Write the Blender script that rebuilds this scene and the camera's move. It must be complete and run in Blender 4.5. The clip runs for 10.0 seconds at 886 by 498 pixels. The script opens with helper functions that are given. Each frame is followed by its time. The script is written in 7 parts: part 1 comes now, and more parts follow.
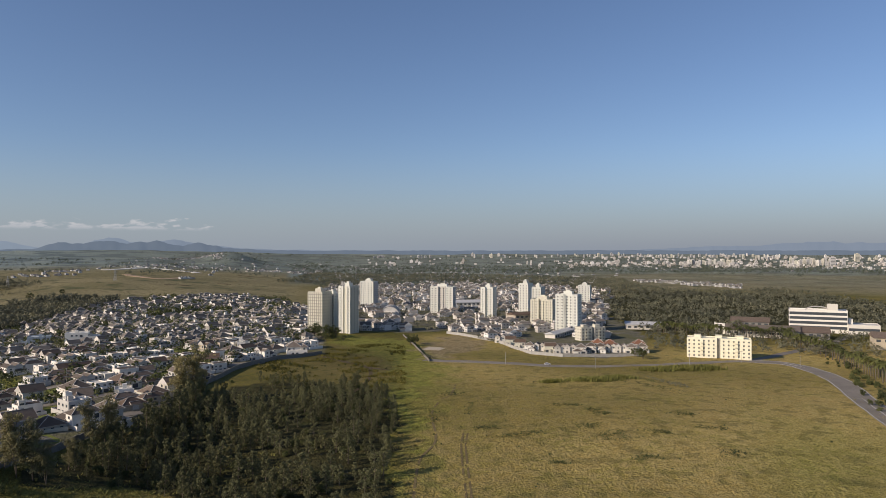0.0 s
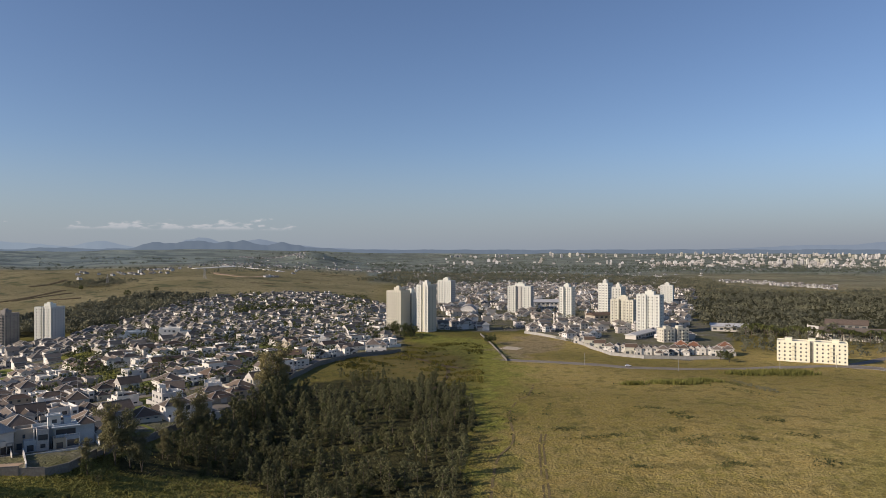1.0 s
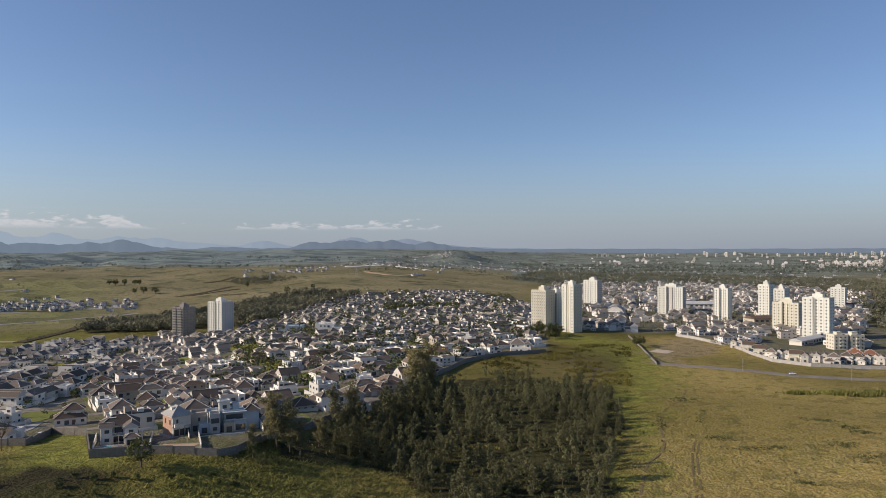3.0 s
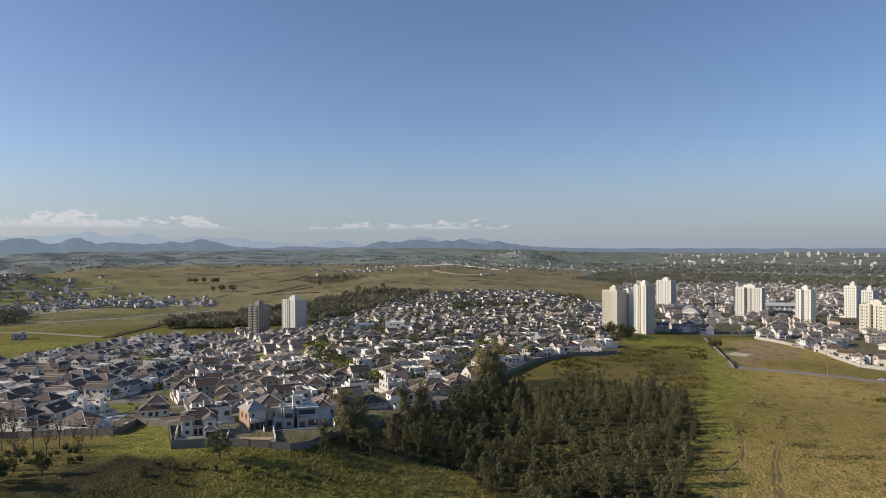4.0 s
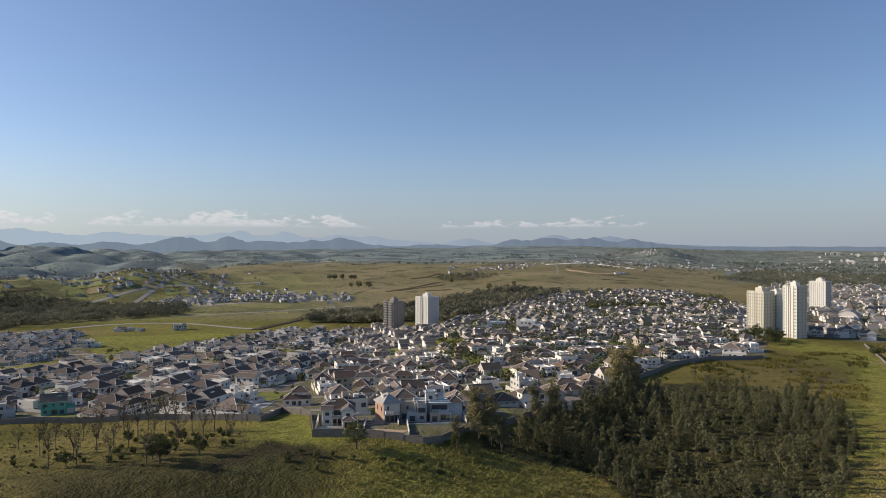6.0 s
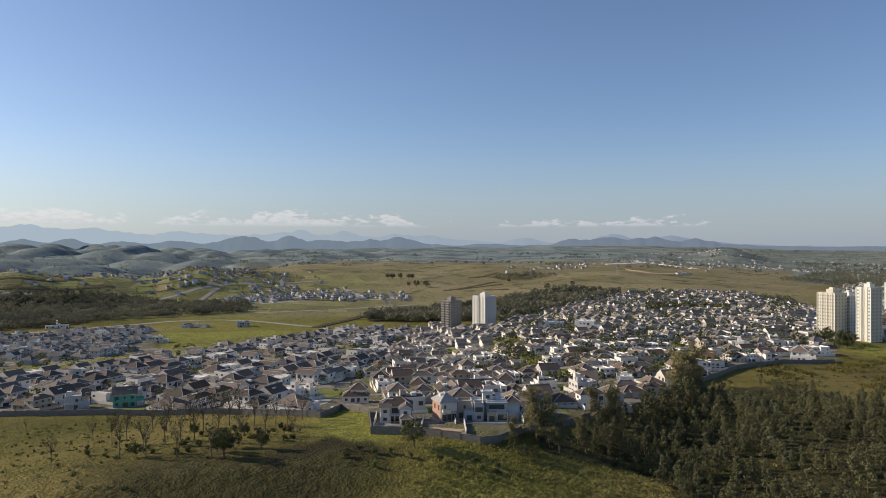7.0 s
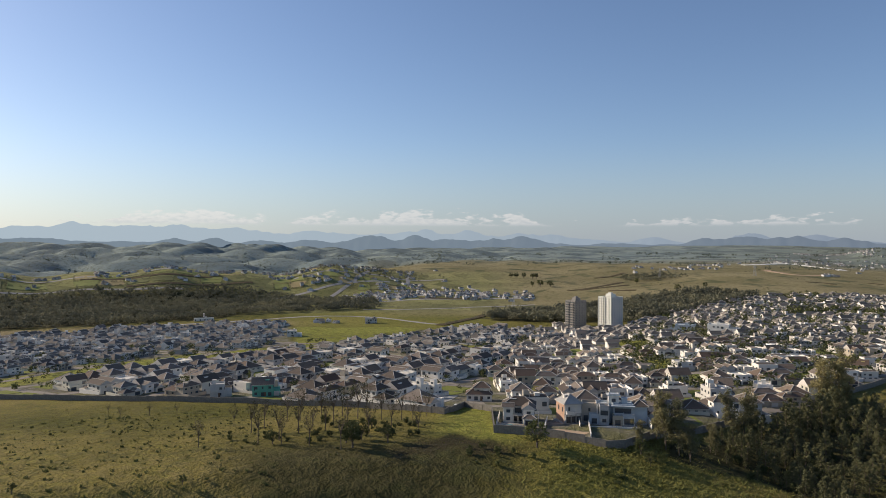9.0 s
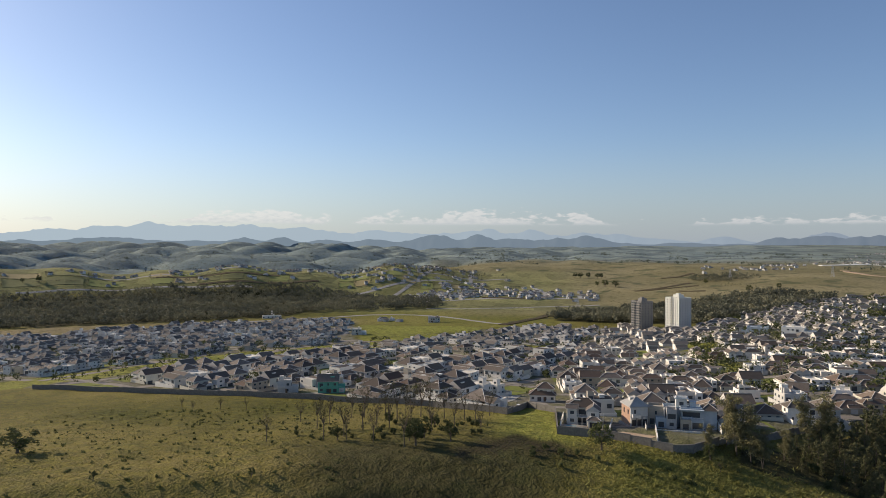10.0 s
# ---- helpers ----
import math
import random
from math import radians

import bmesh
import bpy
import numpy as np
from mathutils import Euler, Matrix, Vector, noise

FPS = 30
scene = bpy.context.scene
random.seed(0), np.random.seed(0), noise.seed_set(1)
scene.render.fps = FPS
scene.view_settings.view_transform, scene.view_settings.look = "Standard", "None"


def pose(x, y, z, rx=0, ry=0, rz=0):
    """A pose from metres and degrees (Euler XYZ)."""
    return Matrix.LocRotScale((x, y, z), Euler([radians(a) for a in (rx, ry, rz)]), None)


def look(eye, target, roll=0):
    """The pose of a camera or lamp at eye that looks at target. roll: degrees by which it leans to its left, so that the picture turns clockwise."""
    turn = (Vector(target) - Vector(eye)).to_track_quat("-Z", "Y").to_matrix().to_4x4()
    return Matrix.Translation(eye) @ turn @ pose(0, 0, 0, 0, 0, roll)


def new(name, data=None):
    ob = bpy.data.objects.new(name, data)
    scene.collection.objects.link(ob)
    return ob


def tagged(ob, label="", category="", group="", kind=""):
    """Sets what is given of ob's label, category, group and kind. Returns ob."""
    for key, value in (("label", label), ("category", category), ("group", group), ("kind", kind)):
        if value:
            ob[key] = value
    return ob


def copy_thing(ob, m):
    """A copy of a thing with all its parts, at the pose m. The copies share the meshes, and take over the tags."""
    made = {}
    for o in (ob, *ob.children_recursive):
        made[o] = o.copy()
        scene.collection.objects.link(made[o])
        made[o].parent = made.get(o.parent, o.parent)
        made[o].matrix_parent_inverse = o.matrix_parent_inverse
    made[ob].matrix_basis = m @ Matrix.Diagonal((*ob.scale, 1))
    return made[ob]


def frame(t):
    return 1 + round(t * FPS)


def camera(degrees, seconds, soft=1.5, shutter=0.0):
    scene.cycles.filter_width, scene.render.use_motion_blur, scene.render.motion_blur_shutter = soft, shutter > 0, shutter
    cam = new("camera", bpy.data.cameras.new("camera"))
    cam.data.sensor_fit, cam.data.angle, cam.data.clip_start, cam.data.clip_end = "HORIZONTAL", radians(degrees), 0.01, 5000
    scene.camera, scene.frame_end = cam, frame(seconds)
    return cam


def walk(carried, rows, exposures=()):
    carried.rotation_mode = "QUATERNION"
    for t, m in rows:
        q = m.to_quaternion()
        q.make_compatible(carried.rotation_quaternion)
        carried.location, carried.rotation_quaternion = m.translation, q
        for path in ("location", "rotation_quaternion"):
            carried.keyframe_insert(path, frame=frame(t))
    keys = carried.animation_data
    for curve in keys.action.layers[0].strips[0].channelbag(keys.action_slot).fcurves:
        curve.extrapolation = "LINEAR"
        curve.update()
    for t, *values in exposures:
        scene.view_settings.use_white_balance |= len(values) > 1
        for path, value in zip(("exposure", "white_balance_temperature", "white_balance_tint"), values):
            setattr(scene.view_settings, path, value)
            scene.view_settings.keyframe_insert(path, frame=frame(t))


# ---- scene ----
# ---- camera ----
from mathutils import geometry

EYE = 80.0
cam = camera(63.49, 10.0, soft=0.45)
PATH = (  # seconds, yaw, pitch, roll
    (0, 0.000, 0.123, 0.023), (0.5, 3.086, 0.088, 0.005), (1, 6.189, 0.063, 0.045), (1.5, 9.261, 0.054, 0.107),
    (2, 12.160, 0.053, 0.096), (2.5, 14.981, 0.031, 0.079), (4, 23.219, -0.027, 0.058), (4.5, 26.069, -0.066, 0.013),
    (5, 28.647, -0.105, 0.019), (5.5, 31.165, -0.133, 0.051), (6, 33.690, -0.169, 0.020), (7.5, 40.627, -0.240, -0.079),
    (8, 43.178, -0.253, -0.123), (8.5, 45.667, -0.272, -0.178), (9, 48.138, -0.304, -0.175),
    (9.5, 50.814, -0.346, -0.192), (10, 53.170, -0.371, -0.217))
walk(cam, [(t, pose(0, 0, EYE, 90 + pitch, roll, yaw)) for t, yaw, pitch, roll in PATH],
     exposures=((0, -0.17, 6800, 18), (2.5, -0.05, 6800, 18), (4, 0.04, 6800, 18), (7.5, 0.08, 6950, 16.5), (10, 0.11, 7050, 15.5)))

# ---- sky, sun, exposure ----
SUN_BEARING, SUN_HEIGHT = 116.0, 24.0  # degrees left of the first view; above the horizon
sky_world = bpy.data.worlds.new("sky")
scene.world = sky_world
sky_world.use_nodes = True
wn = sky_world.node_tree.nodes
wl = sky_world.node_tree.links
sky = wn.new("ShaderNodeTexSky")
sky.sky_type = "NISHITA"
sky.sun_disc = False
sky.sun_elevation = radians(SUN_HEIGHT)
sky.sun_rotation = radians(-SUN_BEARING)
sky.altitude, sky.air_density, sky.dust_density, sky.ozone_density = 600, 0.95, 1.15, 4.4
wl.new(sky.outputs[0], wn["Background"].inputs[0])
wn["Background"].inputs[1].default_value = 0.1235
sun_data = bpy.data.lights.new("sun", "SUN")
sun_data.energy, sun_data.angle, sun_data.color = 5.0, radians(0.5), (1.0, 0.90, 0.735)
sun = new("sun", sun_data)
sb, sh = radians(SUN_BEARING), radians(SUN_HEIGHT)
sun.matrix_world = look((0, 0, 300), (math.sin(sb) * math.cos(sh), -math.cos(sb) * math.cos(sh), 300 - math.sin(sh)))

# ---- materials ----
def nodes_of(name, rough=0.8, metal=0.0):
    m = bpy.data.materials.new(name)
    m.use_nodes = True
    n, l = m.node_tree.nodes, m.node_tree.links
    b = n["Principled BSDF"]
    b.inputs["Roughness"].default_value = rough
    b.inputs["Metallic"].default_value = metal
    b.inputs["Specular IOR Level"].default_value = 0.08 if rough > 0.7 else 0.3
    return m, n, l, b


def mixed(n, l, fac, a, b):
    x = n.new("ShaderNodeMix")
    x.data_type = "RGBA"
    for sock, v in ((x.inputs[0], fac), (x.inputs[6], a), (x.inputs[7], b)):
        if isinstance(v, (int, float)):
            sock.default_value = v
        elif isinstance(v, tuple):
            sock.default_value = (*v, 1)
        else:
            l.new(v, sock)
    return x.outputs[2]


def grain(n, l, coord, scale, lo=0.35, hi=0.65, detail=4.0):
    """A noise between 0 and 1 with the given contrast."""
    t = n.new("ShaderNodeTexNoise")
    t.inputs["Scale"].default_value = scale
    t.inputs["Detail"].default_value = detail
    l.new(coord, t.inputs["Vector"])
    r = n.new("ShaderNodeMapRange")
    r.inputs[1].default_value, r.inputs[2].default_value = lo, hi
    l.new(t.outputs[0], r.inputs[0])
    return r.outputs[0]


def bump(n, l, b, height, strength, distance):
    k = n.new("ShaderNodeBump")
    k.inputs["Strength"].default_value, k.inputs["Distance"].default_value = strength, distance
    l.new(height, k.inputs["Height"])
    l.new(k.outputs[0], b.inputs["Normal"])


def surface(name, c1, c2, scale=1.5, rough=0.85, fine=12.0, rnd=None, relief=0.2, relief_d=0.02, metal=0.0, island=False):
    """Two-scale noise between two colours; rnd: a third colour towards which each object (or island) varies."""
    m, n, l, b = nodes_of(name, rough, metal)
    co = n.new("ShaderNodeTexCoord").outputs["Object"]
    g1 = grain(n, l, co, scale)
    col = mixed(n, l, g1, c1, c2)
    g2 = grain(n, l, co, fine, 0.3, 0.7)
    dark = mixed(n, l, g2, tuple(v * 0.8 for v in c1), tuple(min(1, v * 1.08) for v in c2))
    col = mixed(n, l, 0.4, col, dark)
    if rnd is not None:
        if island:
            r = n.new("ShaderNodeNewGeometry").outputs["Random Per Island"]
        else:
            r = n.new("ShaderNodeObjectInfo").outputs["Random"]
        col = mixed(n, l, r, col, rnd)
    l.new(col, b.inputs["Base Color"])
    if relief:
        bump(n, l, b, g2, relief, relief_d)
    return m


def tiled(name, c1, c2, rnd, pitch=0.33):
    """Roof tiles: courses and pans as fine relief, with weathered patches."""
    m, n, l, b = nodes_of(name, 0.75)
    co = n.new("ShaderNodeTexCoord").outputs["Object"]
    g1 = grain(n, l, co, 0.5, 0.3, 0.7)
    g2 = grain(n, l, co, 5.0, 0.3, 0.7)
    col = mixed(n, l, g1, c1, c2)
    col = mixed(n, l, g2, col, tuple(v * 0.65 for v in c1))
    r = n.new("ShaderNodeObjectInfo").outputs["Random"]
    col = mixed(n, l, r, col, rnd)
    l.new(col, b.inputs["Base Color"])
    w = n.new("ShaderNodeTexWave")
    w.bands_direction = "Z"
    w.inputs["Scale"].default_value = 0.5 / pitch
    l.new(co, w.inputs["Vector"])
    bump(n, l, b, w.outputs[0], 0.5, 0.05)
    return m


M_WHITE = surface("white_render", (0.76, 0.73, 0.655), (0.83, 0.80, 0.735), 0.4, 0.9, 3.0, (0.60, 0.57, 0.50))
M_FASCIA = surface("painted_eaves", (0.58, 0.55, 0.50), (0.66, 0.635, 0.585), 0.6, 0.85, 3.0, (0.40, 0.37, 0.33))
M_CREAM = surface("cream_render", (0.61, 0.59, 0.47), (0.68, 0.66, 0.55), 0.4, 0.9, 3.0, (0.51, 0.48, 0.40))
M_GREY = surface("grey_render", (0.40, 0.385, 0.36), (0.52, 0.50, 0.465), 0.4, 0.9, 3.0, (0.62, 0.60, 0.55))
M_BLUE = surface("pale_blue_render", (0.40, 0.445, 0.465), (0.49, 0.535, 0.55), 0.4, 0.9, 3.0)
M_TEAL = surface("teal_render", (0.10, 0.34, 0.26), (0.14, 0.41, 0.32), 0.4, 0.9, 3.0)
M_YELLOW = surface("yellow_render", (0.60, 0.50, 0.20), (0.68, 0.58, 0.28), 0.4, 0.9, 3.0)
M_PINK = surface("pink_render", (0.45, 0.18, 0.15), (0.52, 0.24, 0.20), 0.4, 0.9, 3.0)
M_BRICK = surface("bare_brick", (0.37, 0.235, 0.165), (0.45, 0.30, 0.22), 0.8, 0.9, 6.0)
M_CONC = surface("concrete", (0.30, 0.29, 0.27), (0.42, 0.41, 0.38), 0.3, 0.9, 2.5)
M_RAWCONC = surface("raw_concrete", (0.20, 0.19, 0.175), (0.29, 0.275, 0.255), 0.3, 0.9, 2.5)
M_WALL = surface("weathered_block_wall", (0.15, 0.14, 0.125), (0.27, 0.25, 0.22), 0.12, 0.95, 1.2, relief=0.4, relief_d=0.03)
M_TILE = tiled("grey_roof_tile", (0.215, 0.178, 0.147), (0.315, 0.272, 0.23), (0.082, 0.067, 0.056))
M_TILE2 = tiled("brown_roof_tile", (0.20, 0.155, 0.12), (0.30, 0.24, 0.19), (0.11, 0.078, 0.06))
M_TERRA = tiled("terracotta_roof_tile", (0.30, 0.13, 0.075), (0.38, 0.19, 0.11), (0.22, 0.11, 0.07))
M_METALROOF = surface("metal_roof", (0.45, 0.45, 0.44), (0.55, 0.55, 0.54), 0.3, 0.5, 4.0)
M_SHEET = surface("fibre_cement_roof", (0.30, 0.295, 0.28), (0.38, 0.375, 0.355), 0.3, 0.8, 4.0)
M_DARK = surface("dark_frame", (0.03, 0.03, 0.032), (0.05, 0.05, 0.05), 2.0, 0.5)
M_WOOD = surface("door_wood", (0.14, 0.08, 0.045), (0.2, 0.12, 0.07), 2.0, 0.6)
M_BANK = surface("dark_earth_bank", (0.07, 0.055, 0.032), (0.12, 0.095, 0.055), 0.1, 0.95, 0.8)
M_TRACK = surface("worn_grass_track", (0.13, 0.10, 0.05), (0.20, 0.155, 0.078), 0.2, 0.95, 1.0)
M_ASPHALT = surface("asphalt", (0.20, 0.178, 0.15), (0.27, 0.242, 0.205), 0.08, 0.9, 1.0, relief=0.1)
M_PAVE = surface("pavement_concrete", (0.26, 0.25, 0.23), (0.36, 0.35, 0.32), 0.15, 0.9, 2.0)
M_LINE = surface("road_paint", (0.62, 0.61, 0.56), (0.72, 0.71, 0.66), 0.6, 0.8)
M_DIRT = surface("bare_earth", (0.34, 0.24, 0.16), (0.44, 0.33, 0.23), 0.06, 0.95, 0.6)
M_SANDY = surface("pale_sand", (0.42, 0.36, 0.27), (0.52, 0.45, 0.35), 0.1, 0.95, 1.0)
M_BARK = surface("bark", (0.10, 0.08, 0.06), (0.18, 0.15, 0.12), 1.2, 0.95, 8.0)
M_LAWN = surface("garden_lawn", (0.12, 0.15, 0.035), (0.19, 0.20, 0.055), 0.3, 0.95, 2.0)
M_SAND = surface("sand_render", (0.42, 0.36, 0.26), (0.50, 0.43, 0.33), 0.4, 0.9, 3.0, (0.40, 0.36, 0.30))
M_STEEL = surface("galvanised_steel", (0.35, 0.36, 0.37), (0.45, 0.45, 0.45), 1.0, 0.5, metal=0.6)
M_POOL = surface("pool_water", (0.05, 0.28, 0.36), (0.08, 0.34, 0.42), 1.0, 0.1)
m_glass, gn, gl, gb = nodes_of("window_glass", 0.08)
gb.inputs["Base Color"].default_value = (0.07, 0.08, 0.09, 1)
gb.inputs["Specular IOR Level"].default_value = 0.6
M_GLASS = m_glass


def foliage(name, c1, c2, rnd):
    """Leaves: each spray its own shade, a part of the light passes through."""
    m, n, l, b = nodes_of(name, 0.75)
    g = n.new("ShaderNodeNewGeometry").outputs["Random Per Island"]
    col = mixed(n, l, g, c1, c2)
    col = mixed(n, l, n.new("ShaderNodeObjectInfo").outputs["Random"], col, rnd)
    place = n.new("ShaderNodeNewGeometry").outputs["Position"]
    stand = grain(n, l, place, 0.012, 0.42, 0.6, 3.0)
    col = mixed(n, l, stand, col, tuple(v * f for v, f in zip(rnd, (0.62, 0.66, 0.72))))
    l.new(col, b.inputs["Base Color"])
    tr, mx = n.new("ShaderNodeBsdfTranslucent"), n.new("ShaderNodeMixShader")
    l.new(col, tr.inputs["Color"])
    mx.inputs[0].default_value = 0.22
    l.new(b.outputs[0], mx.inputs[1])
    l.new(tr.outputs[0], mx.inputs[2])
    l.new(mx.outputs[0], n["Material Output"].inputs[0])
    return m


M_EUC = foliage("eucalyptus_leaves", (0.095, 0.10, 0.05), (0.235, 0.235, 0.12), (0.165, 0.158, 0.073))
M_GUM = foliage("gum_leaves", (0.19, 0.168, 0.08), (0.35, 0.305, 0.145), (0.27, 0.24, 0.115))
M_STRAW = foliage("dry_grass_tufts", (0.24, 0.185, 0.06), (0.41, 0.305, 0.12), (0.31, 0.245, 0.085))
# greyed a little: distance haze put into the leaf colour
M_SCRUB = foliage("far_scrub", (0.085, 0.10, 0.07), (0.17, 0.185, 0.13), (0.13, 0.145, 0.10))
M_LEAF = foliage("dark_leaves", (0.065, 0.078, 0.030), (0.15, 0.16, 0.062), (0.11, 0.12, 0.048))
M_DRYLEAF = foliage("sparse_leaves", (0.075, 0.075, 0.032), (0.15, 0.135, 0.06), (0.11, 0.10, 0.05))
M_PALM = foliage("palm_fronds", (0.10, 0.115, 0.035), (0.22, 0.225, 0.075), (0.17, 0.175, 0.06))
# lightened beyond real leaves, for the haze over the far woods
M_WOODS = foliage("woodland_leaves", (0.155, 0.155, 0.10), (0.24, 0.232, 0.15), (0.19, 0.183, 0.118))
M_GRASS = foliage("grass_tufts", (0.115, 0.102, 0.022), (0.23, 0.185, 0.05), (0.155, 0.138, 0.032))
M_REED = foliage("tall_green_grass", (0.17, 0.175, 0.045), (0.32, 0.29, 0.09), (0.25, 0.24, 0.07))


def ground_material():
    m, n, l, b = nodes_of("land", 0.95)
    b.inputs["Specular IOR Level"].default_value = 0.08
    co = n.new("ShaderNodeNewGeometry").outputs["Position"]

    def attr(name):
        a = n.new("ShaderNodeAttribute")
        a.attribute_name = name
        return a.outputs["Fac"]
    big, mid, small, fine = grain(n, l, co, 0.008), grain(n, l, co, 0.05), grain(n, l, co, 0.3, 0.4, 0.6, 6.0), grain(n, l, co, 1.1, 0.4, 0.6, 5.0)
    green = mixed(n, l, mid, (0.10, 0.103, 0.016), (0.15, 0.137, 0.025))
    green = mixed(n, l, small, green, (0.072, 0.072, 0.014))
    dry = mixed(n, l, mid, (0.53, 0.375, 0.13), (0.405, 0.33, 0.098))
    dry = mixed(n, l, small, dry, (0.56, 0.425, 0.165))
    less = n.new("ShaderNodeMath")
    less.operation = "MULTIPLY"
    less.inputs[1].default_value = 0.4
    l.new(big, less.inputs[0])
    pasture = mixed(n, l, less.outputs[0], green, dry)
    col = mixed(n, l, attr("dry"), pasture, dry)
    lush = mixed(n, l, small, (0.20, 0.22, 0.04), (0.33, 0.325, 0.07))
    col = mixed(n, l, attr("lush"), col, lush)
    # dark woodland floor, darkened further for the shade between the trees
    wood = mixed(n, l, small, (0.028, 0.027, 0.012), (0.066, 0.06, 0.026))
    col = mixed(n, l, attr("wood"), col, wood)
    town = mixed(n, l, small, (0.17, 0.155, 0.13), (0.24, 0.225, 0.20))
    town = mixed(n, l, mid, town, (0.17, 0.165, 0.085))
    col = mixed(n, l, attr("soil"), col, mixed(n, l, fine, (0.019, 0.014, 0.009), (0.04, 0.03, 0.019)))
    col = mixed(n, l, attr("town"), col, town)
    earth = mixed(n, l, small, (0.30, 0.22, 0.145), (0.40, 0.31, 0.21))
    col = mixed(n, l, attr("earth"), col, earth)
    upland = mixed(n, l, grain(n, l, co, 0.006, 0.4, 0.6), (0.245, 0.212, 0.112), (0.335, 0.285, 0.158))
    upland = mixed(n, l, grain(n, l, co, 0.022, 0.56, 0.66, 6.0), upland, (0.125, 0.13, 0.07))
    plots = n.new("ShaderNodeTexVoronoi")
    plots.inputs["Scale"].default_value = 0.022
    l.new(co, plots.inputs["Vector"])
    tone = n.new("ShaderNodeSeparateColor")
    l.new(plots.outputs["Color"], tone.inputs[0])
    lots_ = mixed(n, l, tone.outputs[0], (0.165, 0.17, 0.075), (0.34, 0.33, 0.14))
    col = mixed(n, l, attr("upland"), col, upland)
    col = mixed(n, l, attr("plots"), col, lots_)
    # far hills: the blue of distance haze is mixed into these colours
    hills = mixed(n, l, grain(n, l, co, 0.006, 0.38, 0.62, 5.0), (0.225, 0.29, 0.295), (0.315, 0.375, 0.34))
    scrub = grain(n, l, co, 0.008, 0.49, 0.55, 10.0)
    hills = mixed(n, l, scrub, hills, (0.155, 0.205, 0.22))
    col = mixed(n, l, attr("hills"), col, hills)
    col = mixed(n, l, 0.42, col, mixed(n, l, fine, (0.06, 0.06, 0.02), col))
    # worn and shaggy patches
    shag = grain(n, l, co, 0.12, 0.54, 0.62, 7.0)
    sh = n.new("ShaderNodeMath")
    sh.operation = "MULTIPLY"
    sh.inputs[1].default_value = 0.4
    l.new(shag, sh.inputs[0])
    col = mixed(n, l, sh.outputs[0], col, (0.07, 0.075, 0.024))
    l.new(col, b.inputs["Base Color"])
    both = n.new("ShaderNodeMath")
    l.new(small, both.inputs[0])
    l.new(fine, both.inputs[1])
    bump(n, l, b, both.outputs[0], 0.75, 0.5)
    return m


M_LAND = ground_material()

